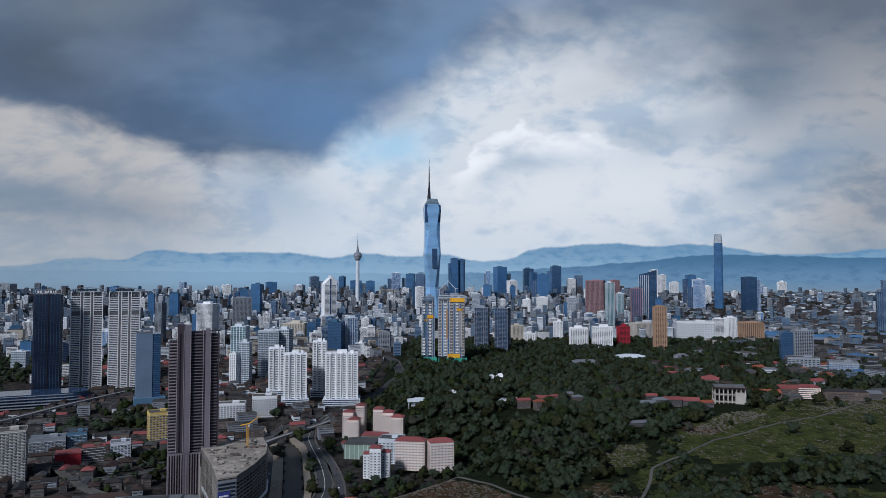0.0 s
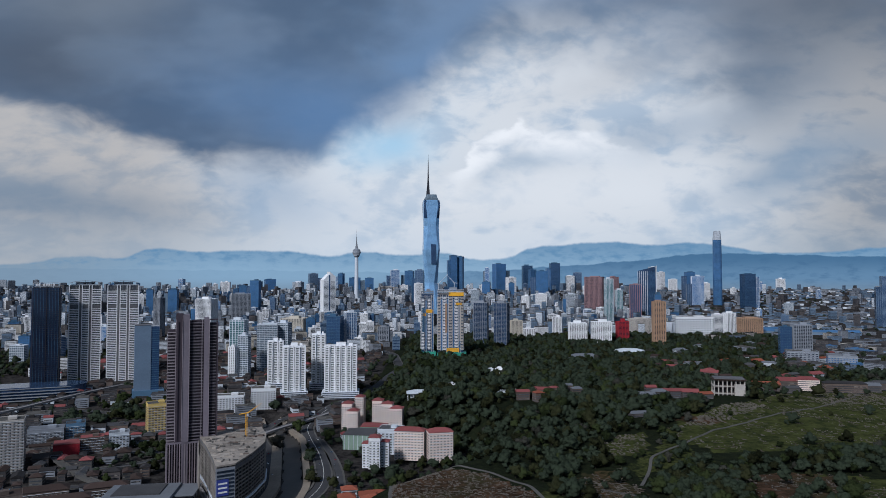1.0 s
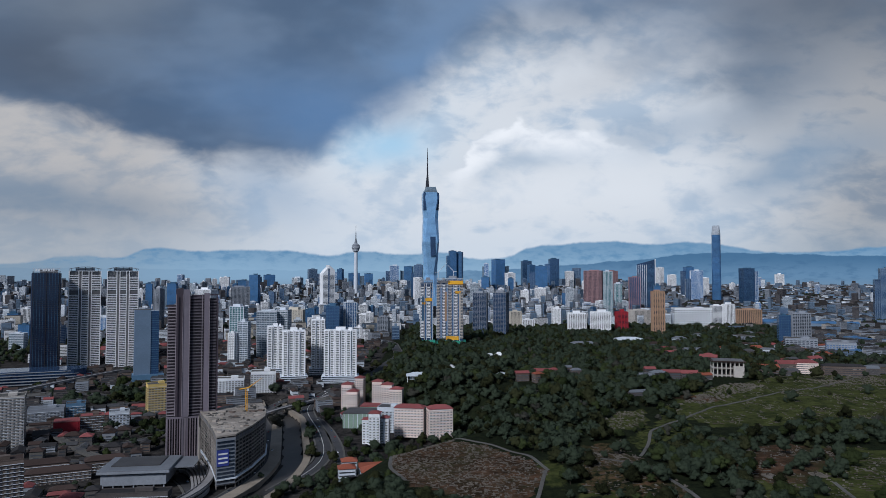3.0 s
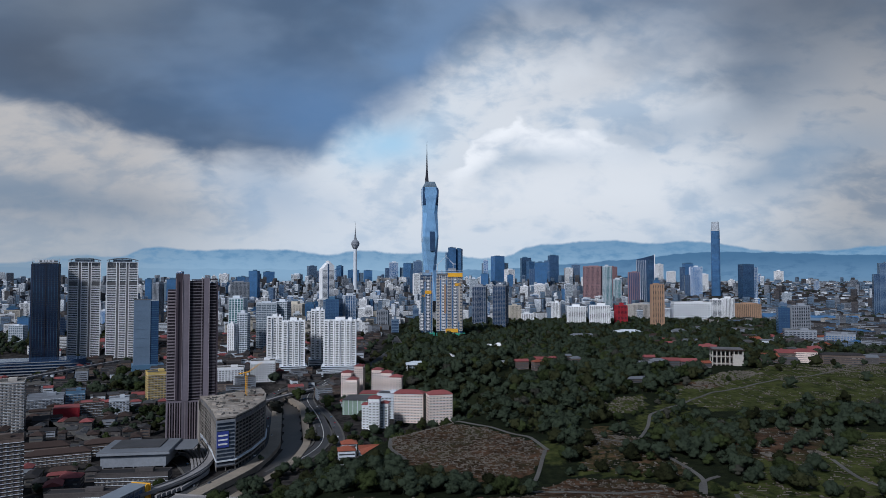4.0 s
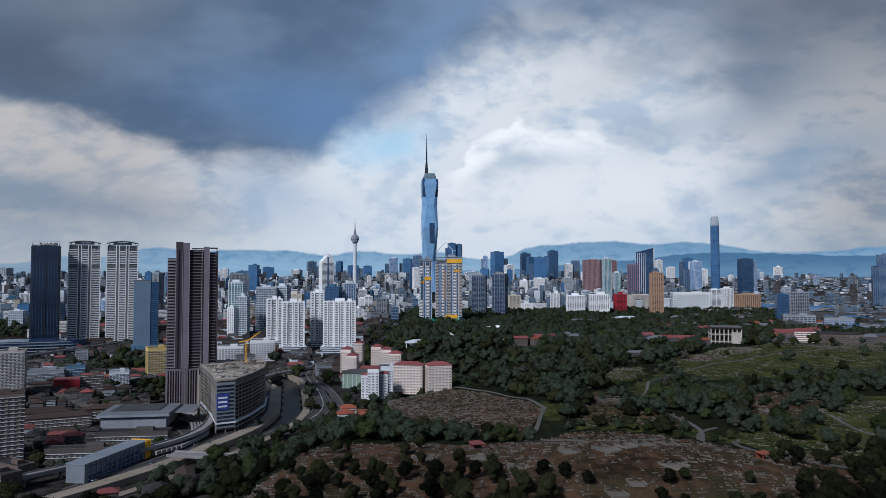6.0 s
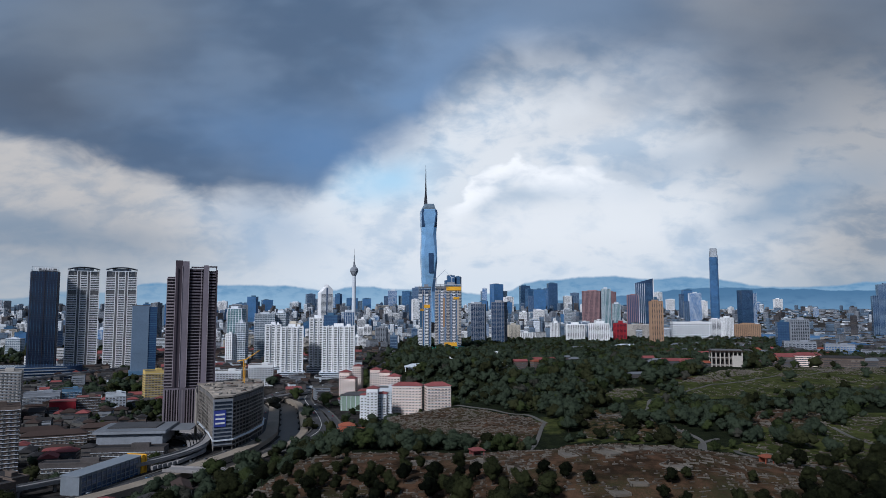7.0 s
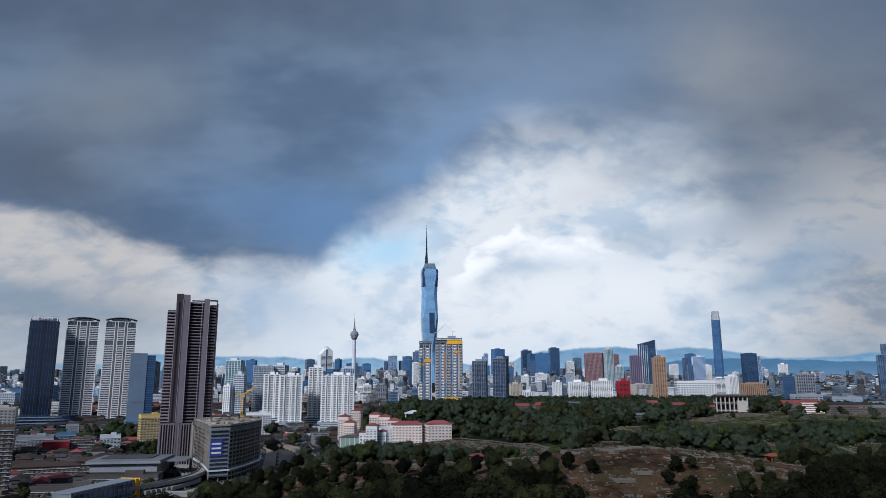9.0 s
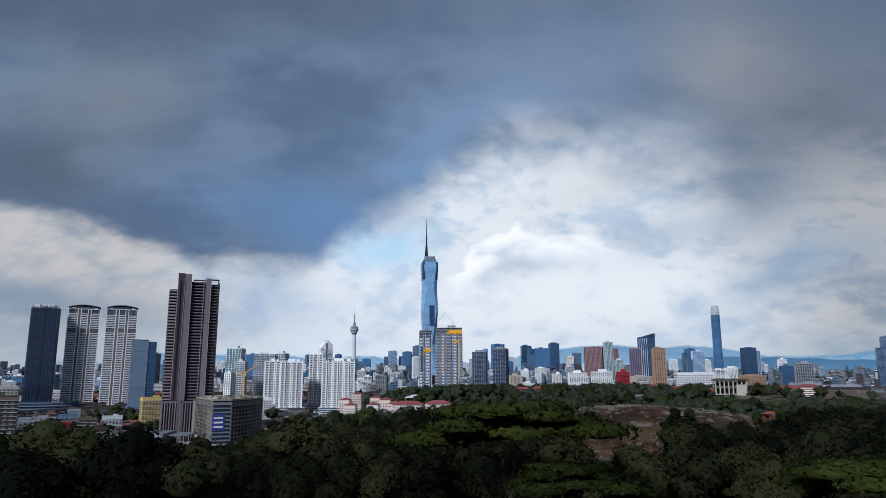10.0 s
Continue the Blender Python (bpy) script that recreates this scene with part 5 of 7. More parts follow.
city(2366, 4836, 50.8, 40.7, 197, -12, "white")
city(1680, 2600, 54.4, 43.5, 211, -22, "bands")
city(854, 1730, 26.6, 21.3, 84, -12, "navy")
city(889, 1720, 40.5, 32.4, 90, -12, "grey")
city(2211, 4800, 21.4, 17.1, 174, 14, "fins")
city(259, 3000, 22.4, 17.9, 129, -12, "white")
city(-936, 2300, 26.4, 21.1, 138, -22, "grey")
city(-1389, 3300, 29.1, 23.3, 147, 14, "glass")
city(-1278, 3300, 41.2, 33, 147, 6, "glass")
city(-1802, 4800, 36.9, 29.5, 193, -12, "fins")
city(-2126, 4500, 57.4, 45.9, 165, -12, "glass")
city(-1401, 4500, 48.4, 38.8, 176, 6, "white")
city(-1147, 4000, 43.6, 34.9, 158, 6, "glass")
city(-1203, 4850, 69.8, 55.8, 192, 25, "glass")
city(-995, 4800, 63.3, 50.6, 173, -12, "pale")
city(-701, 4820, 37.3, 29.9, 232, -22, "glass")
city(153, 3200, 38, 30.4, 149, -5, "pale")
city(282, 4400, 48.8, 39, 177, -12, "glass")
city(842, 3300, 31, 24.8, 147, 6, "green")
city(1600, 4800, 54.3, 43.4, 194, -12, "white")


def slant_tower():
    x, y = 905, 3056
    z = ground_z(x, y) - 1
    t = thing("office_tower", x, y, z, -18, "tall dark glass tower with a sloped top and white edge", "tower", "city towers")
    w, d, h0, h1 = 78, 40, 236 - z, 256 - z
    b = Build()
    b.add([(-w / 2, -d / 2, 0), (w / 2, -d / 2, 0), (w / 2, d / 2, 0), (-w / 2, d / 2, 0), (-w / 2, -d / 2, h0), (w / 2, -d / 2, h1), (w / 2, d / 2, h1), (-w / 2, d / 2, h0)], [(0, 1, 5, 4), (1, 2, 6, 5), (2, 3, 7, 6), (3, 0, 4, 7), (4, 5, 6, 7)])
    part("core", b, "winnavy", t)
    part("edge_pier", Build().box(w / 2, -d / 2, 0, 3.2, 3.2, h1 + 2).box(w / 2, d / 2, 0, 3.2, 3.2, h1 + 2), "white", t)
    for k in range(6):
        part("fin", Build().box(-w / 2 + 1 + 8 * k, -d / 2 - 0.4, 0, 1.6, 1.2, h0 - 2), "offwhite", t)
    f = Build()
    for k in range(1, int(h0 / 4)):
        slab_ring(f, w + 0.3, d + 0.3, 4 * k, 0.6)
    part("facade_grid", f, "bluesteel", t, kind="stuff")
    PLACED.append((x, y, 40))


slant_tower()
building_site(21, 1700, 64, 40, 176, -2, 9, "white and beige tower under construction with yellow screens", ((14, 148, 36, 9, "netyellow"), (-14, 152, 30, 4, "darkgrey"), (20, 126, 14, 6, "netyellow"), (6, 14, 30, 9, "netyellow"), (-10, 60, 5, 70, "orange"), (24, 40, 4, 90, "beige")))
building_site(-37, 1735, 31, 36, 172, 4, 4, "slim tower under construction with a yellow screen", ((4, 108, 16, 8, "netyellow"), (-8, 100, 8, 6, "netyellow"), (-10, 60, 6, 60, "bluesteel")))
site_crane(30, 1700, 176, 18, 22, 150)
site_crane(-8, 1700, 176, 16, 26, 30)
white_block(-183, 1262, 58, 30, 94, 6, 6, "white condominium block with vertical window slots")
white_block(-268, 1262, 40, 30, 93, 14, 4, "white condominium block with dark upper storeys")
white_block(-318, 1330, 30, 28, 92, 14, 3, "white condominium block with dark upper storeys")
white_block(-236, 1330, 26, 26, 105, 10, 3, "white condominium block with dark upper storeys")
for q in ((20, 1700, 60), (-36, 1735, 45), (-183, 1262, 45), (-268, 1262, 40), (-318, 1330, 30), (-236, 1330, 30), (-276, 776, 45), (-765, 1345, 45), (-719, 1400, 45), (-648, 1412, 45), (-533, 1255, 40), (-780, 1250, 90), (-42, 2640, 60), (-560, 4500, 40), (1570, 3944, 50), (-510, 3100, 60)):
    PLACED.append(q)
for q in range(20):
    PLACED.append((-735 + 150 * q / 19 + (25 if q < 8 else 0), 940 + 480 * q / 19, 13))
for yy in range(655, 865, 25):
    PLACED.append((-225, yy, 45))


# ---- town houses and low blocks ----
def low_block(x, y, w, d, h, rot, wall, roof, name="shophouse", label="", group="", pitched=True):
    """Shop row or low block: walls, window bands on every storey, roof."""
    z = min(ground_z(x + a, y + c) for a in (-w / 2, w / 2) for c in (-d / 2, d / 2)) - 0.5
    t = thing(name, x, y, z, rot, label, "building", group)
    part("wall", Build().box(0, 0, 0, w, d, h + 0.5), wall, t)
    g = Build()
    for k in range(max(1, int(h / 3.3))):
        if y < 600:
            part("window_band", Build().box(0, 0, 1.6 + 3.3 * k, w + 0.16, d + 0.16, 1.3), "winroom", t)
        else:
            g.box(0, 0, 1.6 + 3.3 * k, w * 0.92, d + 0.16, 1.3).box(0, 0, 1.6 + 3.3 * k, w + 0.16, d * 0.86, 1.3)
    if g.v:
        part("glazing", g, "winroom", t, kind="stuff")
    r = Build()
    if pitched:
        (r.hip if (x * 13 + y * 7) % 3 > 1.2 else r.gable)(0, 0, h + 0.5, w, d, min(w, d) * 0.28)
    else:
        r.stepped(w + 0.2, d + 0.2, h + 0.5, 0.9, w * 0.2, 0, w * 0.2, d * 0.3, 3.0)
    part("roof", r, roof, t)
    return t


def free(x, y, r):
    return all((x - a) ** 2 + (y - b) ** 2 > (r + c) ** 2 for a, b, c in PLACED + HOUSES)


def near_road(x, y, gap):
    best = 1e9
    for pts, w in ROADS:
        for (ax, ay), (bx, by) in zip(pts, pts[1:]):
            dx, dy = bx - ax, by - ay
            u = min(1, max(0, ((x - ax) * dx + (y - ay) * dy) / (dx * dx + dy * dy)))
            best = min(best, math.hypot(x - ax - u * dx, y - ay - u * dy) - w / 2)
    return best < gap or float(river_distance(np.array(x), np.array(y))) < 30


def scatter(count, x0, x1, y0, y1, sizes, heights, walls, roofs, name, label, group, rng, pitched, keep=None, rots=(20, 110), gap=1.0):
    made = tries = 0
    while made < count and tries < count * 30:
        tries += 1
        x, y = rng.uniform(x0, x1), rng.uniform(y0, y1)
        w, d = rng.uniform(*sizes), rng.uniform(*sizes) * 0.7
        r = max(w, d) * 0.55
        if abs(x) > 0.72 * y + 60 or (keep and not keep(x, y)) or near_road(x, y, r * 0.8) or not free(x, y, r * gap):
            continue
        PLACED.append((x, y, r))
        made += 1
        low_block(x, y, w, d, rng.uniform(*heights), rng.choice(rots) + rng.uniform(-6, 6), rng.choice(walls), rng.choice(roofs), name, label, group, pitched)


def town_houses(rng, west):
    """The close-packed small houses beyond the condominium."""
    b = Build()
    made = 0
    for _ in range(9000):
        x, y = rng.uniform(-800, -120), rng.uniform(960, 1750)
        w, d = rng.uniform(9, 24), rng.uniform(7, 15)
        if not west(x, y) or near_road(x, y, w * 0.45) or not free(x, y, w * 0.5):
            continue
        PLACED.append((x, y, w * 0.5))
        made += 1
        h, z, a = rng.uniform(5, 12), ground_z(x, y) - 0.5, radians(rng.choice((20, 110)) + rng.uniform(-8, 8))
        b.box(x, y, z, w, d, h, rng.choice((0, 0, 1, 2)), a)
        b.box(x, y, z + 1.8, w + 0.15, d * 0.8, 1.3, 7, a)
        if h > 8:
            b.box(x, y, z + 5.2, w * 0.9, d + 0.15, 1.3, 7, a)
        n = len(b.v)
        b.gable(0, 0, 0, w, d, d * 0.3, rng.choice((3, 3, 4, 4, 5, 6)))
        c, q = math.cos(a), math.sin(a)
        b.v[n:] = [(x + px * c - py * q, y + px * q + py * c, z + h + pz) for px, py, pz in b.v[n:]]
        if made > 640:
            break
    solo("terrace_houses", b, ["stained", "stained2", "offwhite", "roofbrown", "roofdark", "roofgrey", "roofred", "winroom"], "close-packed terrace houses with dark weathered roofs", "houses", "stuff")


def fill_city():
    rng = random.Random(11)
    west = lambda x, y: x < float(west_edge(y)) - 45 and not (-600 < x < -395 and 1030 < y < 1200) and not (-400 < x < -290 and 800 < y < 960)
    scatter(260, -720, -170, 430, 1000, (10, 26), (6, 11), ("stained", "stained2", "concrete", "stained", "grey"), ("roofbrown", "roofbrown", "roofbrown", "roofdark", "roofdark", "roofgrey", "roofred"), "shophouse", "low shophouse with a weathered pitched roof", "valley shophouses", rng, True, west)
    scatter(60, -720, -170, 600, 1250, (18, 42), (9, 18), ("stained", "grey", "stained2", "grey"), ("roofgrey", "roofgrey", "concrete", "roofdark"), "low_block", "flat-roofed concrete block in the valley", "valley blocks", rng, False, west)
    town_houses(rng, west)
    scatter(60, -900, -60, 1450, 2000, (18, 44), (12, 34), ("offwhite", "white", "beige", "grey", "cream"), ("roofgrey", "concrete", "rooflight"), "low_block", "flat-roofed mid-rise city block", "city blocks", rng, False, west)
    mids = ["white", "pale", "strip", "grey", "piers", "fins", "bands", "glass"]
    made = 0
    while made < 48:
        y = rng.uniform(1500, 2500)
        x = rng.uniform(-0.62, -0.06) * y
        w = rng.uniform(16, 34)
        if not free(x, y, w * 0.8) or near_road(x, y, w * 0.6):
            continue
        PLACED.append((x, y, w * 0.8))
        made += 1
        tower(x, y, w, w * rng.uniform(0.5, 0.9), rng.uniform(26, 66), rng.choice((-20, 0, 15, 30)), rng.choice(mids))
    town = lambda x, y: not (-120 < x < 0.37 * y and y < 2330)
    scatter(140, -1700, 1000, 1750, 2700, (18, 48), (12, 42), ("offwhite", "white", "white", "grey", "cream", "stained", "palebluewall"), ("roofgrey", "concrete", "rooflight", "roofgrey"), "low_block", "flat-roofed mid-rise city block", "city blocks", rng, False, lambda x, y: town(x, y) and x < 0.37 * y)
    scatter(60, 640, 1900, 1750, 2700, (20, 50), (8, 24), ("offwhite", "grey", "palebluewall", "palebluewall", "beige", "grey"), ("roofgrey", "roofdark", "concrete", "roofgrey"), "low_block", "low grey block in the eastern town", "eastern blocks", rng, False, lambda x, y: x >= 0.37 * y)
    scatter(60, 720, 1300, 1400, 2000, (20, 60), (8, 20), ("grey", "stained", "darkgrey", "palebluewall", "stained"), ("roofgrey", "roofblue", "roofgrey", "roofdark"), "low_block", "low grey block with a sheet roof", "eastern blocks", rng, False, lambda x, y: x > 0.5 * y)
    styles = ["white", "white", "pale", "strip", "bands", "grey", "pale", "glass", "fins", "bands", "piers", "navy", "fins"]
    made = 0
    while made < 210:
        y = rng.uniform(2350, 4850)
        x = rng.uniform(-0.66, 0.66) * y
        w = rng.uniform(16, 36)
        dense = 1.0 if x < 0.28 * y else 0.35
        if rng.random() > dense or not free(x, y, w * 0.8):
            continue
        PLACED.append((x, y, w * 0.8))
        made += 1
        h = rng.uniform(22, 62) if y < 3400 else rng.uniform(22, 78)
        tower(x, y, w, w * rng.uniform(0.5, 0.9), h if dense == 1.0 else h * 0.75, rng.choice((-20, 0, 15, 30)), rng.choice(styles))


def far_town():
    """Low roofs and blocks out to the foot of the hills, too many and too small to tell apart."""
    rng = np.random.default_rng(5)
    b = [Build(), Build(), Build(), Build()]

    def block(k, x, y, w, d, h, a, lo):
        z = ground_z(x, y) - 1
        b[k].box(x, y, z, w, d, h, 0, a)
        b[k].box(x, y, z + h, w * 0.9, d * 0.9, 1.5, 1, a)
        for s in range(lo, min(int(h / 3.5), 20)):
            b[k].box(x, y, z + 3.5 * s, w + 0.3, d + 0.3, 1.3, 2, a)

    for _ in range(5600):
        y = 2500 + 2450 * rng.random() ** 0.8
        x = (rng.random() * 1.44 - 0.72) * y
        if not free(x, y, 6):
            continue
        east = x > 0.3 * y
        h = rng.uniform(5, 14) if rng.random() < (0.93 if east else 0.8) else rng.uniform(16, 60)
        k = int(rng.choice(4, p=(0.10, 0.34, 0.20, 0.36) if east else (0.22, 0.34, 0.26, 0.18)))
        block(k, x, y, rng.uniform(14, 46), rng.uniform(12, 30), h, rng.uniform(0, 3), 2)
    # slim mid-rise blocks between the named towers
    for _ in range(900):
        y = 2330 + 2000 * rng.random()
        x = (rng.random() * 0.98 - 0.64) * y
        if not free(x, y, 8):
            continue
        h = rng.uniform(20, 48) * (1.0 if rng.random() < 0.8 else 1.4)
        w = rng.uniform(12, 24)
        block(int(rng.choice((0, 0, 1, 3, 3))), x, y, w, w * rng.uniform(0.6, 1.2), h, rng.uniform(-0.4, 0.4), 1)
    # the blue cast of these walls imitates distance haze in the base colour
    for k, (wall, roof) in enumerate((("offwhite", "roofgrey"), ("grey", "roofgrey"), ("stained", "roofdark"), ("palebluewall", "roofgrey"))):
        solo("distant_town", b[k], [wall, roof, "windark"], "spread of small distant town buildings", "town", "stuff")


# ---- trees ----
PHI = (1 + 5 ** 0.5) / 2
ICO_V = np.array([(-1, PHI, 0), (1, PHI, 0), (-1, -PHI, 0), (1, -PHI, 0), (0, -1, PHI), (0, 1, PHI), (0, -1, -PHI), (0, 1, -PHI), (PHI, 0, -1), (PHI, 0, 1), (-PHI, 0, -1), (-PHI, 0, 1)]) / math.hypot(1, PHI)
ICO_F = [(0, 11, 5), (0, 5, 1), (0, 1, 7), (0, 7, 10), (0, 10, 11), (1, 5, 9), (5, 11, 4), (11, 10, 2), (10, 7, 6), (7, 1, 8), (3, 9, 4), (3, 4, 2), (3, 2, 6), (3, 6, 8), (3, 8, 9), (4, 9, 5), (2, 4, 11), (6, 2, 10), (8, 6, 7), (9, 8, 1)]


def unit(a):
    return a / (np.linalg.norm(a, axis=-1, keepdims=True) + 1e-9)


def clump(rng, fine):
    """Triangles of one rough ball of foliage, as directions with uneven length."""
    tri = ICO_V[np.array(ICO_F)]
    if fine:
        a, b, c = tri[:, 0], tri[:, 1], tri[:, 2]
        ab, bc, ca = unit(a + b), unit(b + c), unit(c + a)
        tri = np.concatenate([np.stack(q, 1) for q in ((a, ab, ca), (ab, b, bc), (ca, bc, c), (ab, bc, ca))])
    k = rng.normal(size=(3, 3)) * 2.2
    wob = 1 + 0.13 * np.sin(tri @ k[0] + 1) + 0.10 * np.sin(tri @ (k[1] * 2.0))
    return tri, wob[..., None]


def crown_template(rng, leaves, size, lobes=8, fine=False, umbrella=False):
    """A crown of unit height: uneven balls of foliage with small leaf sprays on them. Gives corners and their soft normals."""
    balls = [((0, 0, 0.58), (0.27, 0.27, 0.34))]
    for k in range(lobes):
        a, d = 6.283 * k / lobes + rng.uniform(-0.4, 0.4), rng.uniform(0.15, 0.30)
        r = rng.uniform(0.14, 0.22)
        balls.append(((d * math.cos(a), d * math.sin(a), rng.uniform(0.30, 0.76)), (r, r, r * rng.uniform(0.8, 1.15))))
    balls.append(((rng.normal() * 0.08, rng.normal() * 0.08, 0.80), (0.17, 0.17, 0.18)))
    if umbrella:
        balls = []
        for k in range(lobes + 6):
            a, d = 2.4 * k, 0.46 * ((k + 0.5) / (lobes + 6)) ** 0.5
            r = rng.uniform(0.11, 0.19)
            balls.append(((d * math.cos(a), d * math.sin(a), 0.92 - 0.9 * d * d + rng.uniform(-0.10, 0.02)), (r * 1.2, r * 1.2, r * 0.30)))
    mid = np.array((0, 0, 0.75 if umbrella else 0.42))
    vs, ns = [], []
    for c, r in balls:
        tri, wob = clump(rng, fine)
        p = np.array(c) + tri * wob * np.array(r) * 0.88
        vs.append(p.reshape(-1, 3))
        ns.append(unit(tri * 0.75 + unit(p - mid) * 0.5).reshape(-1, 3))
    area = np.array([r[0] ** 2 for _, r in balls])
    pick = rng.choice(len(balls), leaves, p=area / area.sum())
    cc, rr = np.array([b[0] for b in balls])[pick], np.array([b[1] for b in balls])[pick]
    d = rng.normal(size=(leaves, 3))
    d[:, 2] = np.abs(d[:, 2]) * 1.1 - 0.35
    d = unit(d)
    p = cc + d * rr * rng.uniform(0.86, 1.24, (leaves, 1))
    soft = unit(d * 0.75 + unit(p - mid) * 0.5)
    face = unit(soft + rng.normal(size=(leaves, 3)) * 0.32)
    a = unit(np.cross(face, rng.normal(size=(leaves, 3)))) * size * rng.uniform(0.7, 1.4, (leaves, 1))
    e = np.cross(face, a) * rng.uniform(0.6, 1.1, (leaves, 1))
    leaf = np.stack([p - a * 0.5 - e * 0.4, p + a * 0.6 - e * 0.1, p + e * 0.7], 1)
    vs.append(leaf.reshape(-1, 3))
    ns.append(np.repeat(unit(soft + rng.normal(size=(leaves, 3)) * 0.42), 3, 0))
    return np.concatenate(vs), np.concatenate(ns)


def mesh_from_tris(name, v, mat, tone=None, normals=None):
    v = np.asarray(v, np.float32).reshape(-1, 3)
    n = len(v)
    me = bpy.data.meshes.new(name)
    me.vertices.add(n)
    me.vertices.foreach_set("co", v.ravel())
    me.loops.add(n)
    me.loops.foreach_set("vertex_index", np.arange(n, dtype=np.int32))
    me.polygons.add(n // 3)
    me.polygons.foreach_set("loop_start", np.arange(0, n, 3, dtype=np.int32))
    me.update()
    me.materials.append(M[mat])
    if normals is not None:
        me.polygons.foreach_set("use_smooth", np.ones(n // 3, bool))
        me.normals_split_custom_set_from_vertices(np.asarray(normals, np.float32))
    if tone is not None:
        me.attributes.new("tone", "FLOAT", "POINT").data.foreach_set("value", np.asarray(tone, np.float32))
    return me


def limbs(rng, h, lobes=6, lean=0.0):
    b = Build()
    th = h * 0.42
    b.tube([(0, 0, -1.0), (lean * 0.3, 0, th * 0.5), (lean, 0, th), (lean * 1.2, 0.2, h * 0.6)], [h * 0.028, h * 0.022, h * 0.017, h * 0.006], 7)
    for k in range(lobes):
        a = 2 * math.pi * k / lobes + rng.uniform(-0.4, 0.4)
        s = h * rng.uniform(0.45, 0.9)
        b.tube([(lean * 0.8, 0, th * rng.uniform(0.7, 1.0)), (lean + math.cos(a) * h * 0.14, math.sin(a) * h * 0.14, th + h * 0.16), (lean + math.cos(a) * h * 0.27, math.sin(a) * h * 0.27, min(s, h * 0.6))], [h * 0.012, h * 0.009, h * 0.003], 5)
    return b


def wooded(x, y):
    """How densely trees stand at a place, 0 to 1."""
    e = x - west_edge(y)
    far = sstep(870, 930, y) * (1 - sstep(2180, 2330, y)) * sstep(0, 40, e) * (1 - sstep(-60, 60, x - 0.50 * y))
    far = far * (1 - bump(x, y, 10, 1290, 45, 30)) * (1 - 0.85 * bump(x, y, 92, 995, 40, 22)) * (1 - 0.8 * bump(x, y, 300, 1090, 75, 22)) * (1 - 0.5 * bump(x, y, 110, 1180, 60, 40))
    far = np.maximum(far, 0.6 * sstep(1060, 1120, y) * (1 - sstep(1650, 1800, y)) * sstep(0, 60, x - 0.45 * y))
    far = np.where(in_poly(x, y, GREEN) | in_poly(x, y, LAWN), 0.0, far)
    near = 0.95 * in_poly(x, y, [(-70, 545), (-52, 590), (-20, 532), (45, 500), (62, 498), (60, 474), (28, 462), (-62, 472), (-100, 520)])
    near = np.maximum(near, 1.0 * in_poly(x, y, [(-150, 560), (-105, 600), (-70, 545), (-100, 470), (-150, 420), (-230, 380), (-190, 520)]))
    near = np.maximum(near, 0.95 * in_poly(x, y, BELT))
    near = np.maximum(near, 0.6 * in_poly(x, y, GAP) + 0.4 * in_poly(x, y, DELL))
    near = np.maximum(near, 0.5 * bump(x, y, 520, 760, 90, 40) + 0.3 * bump(x, y, 620, 860, 60, 40))
    near = np.maximum(near, 0.95 * in_poly(x, y, [(-44, 895), (20, 880), (60, 900), (140, 930), (80, 1080), (-50, 1080)]))
    near = np.maximum(near, 0.9 * in_poly(x, y, [(52, 712), (84, 650), (110, 640), (118, 668), (140, 706), (196, 725), (176, 740), (170, 772), (216, 845), (262, 850), (330, 940), (60, 930), (15, 760)]))
    near = np.maximum(near, 0.7 * in_poly(x, y, [(96, 545), (112, 575), (118, 640), (100, 640), (98, 575)]))
    near = np.maximum(near, 0.5 * bump(x, y, 122, 585, 16, 20) + 0.6 * bump(x, y, 158, 560, 22, 14) + 0.5 * bump(x, y, 190, 640, 14, 60))
    near = np.maximum(near, 0.12 * in_poly(x, y, MID) + 0.03 * in_poly(x, y, GREEN) + 0.08 * in_poly(x, y, MID2) + 0.03 * in_poly(x, y, MIDSOIL))
    near = np.maximum(near, 0.75 * bump(x, y, 225, 505, 26, 30) + 0.55 * bump(x, y, 300, 385, 90, 25) + 0.8 * bump(x, y, 372, 645, 16, 18) + 0.5 * bump(x, y, 268, 470, 26, 12) + 0.6 * bump(x, y, 430, 520, 60, 50))
    valley = 0.95 * bump(x, y, -500, 1140, 90, 60) + 1.0 * bump(x, y, -380, 875, 60, 45) + 0.8 * bump(x, y, -420, 960, 60, 40) + 0.5 * bump(x, y, -105, 800, 18, 160) + 0.6 * bump(x, y, -110, 1180, 40, 130) + 0.7 * bump(x, y, -320, 520, 40, 60)
    valley = valley + 0.75 * bump(x, y, -60, 930, 60, 40) + 0.6 * bump(x, y, -1000, 1600, 220, 260) + 0.9 * bump(x, y, -60, 730, 30, 16) + 1.2 * bump(x, y, -22, 822, 42, 12) + 0.9 * bump(x, y, -55, 790, 34, 10)
    town = 0.17 * sstep(420, 460, y) * (1 - sstep(1700, 1900, y)) * (e < -5) * (x > -760) + 0.35 * (river_distance(x, y) < 62) * (x > -185) * (e < 10) * (y > 560)
    valley = np.maximum(valley, town)
    return np.clip(np.maximum.reduce([far, near, np.where(e < 45, valley, 0)]), 0, 1)


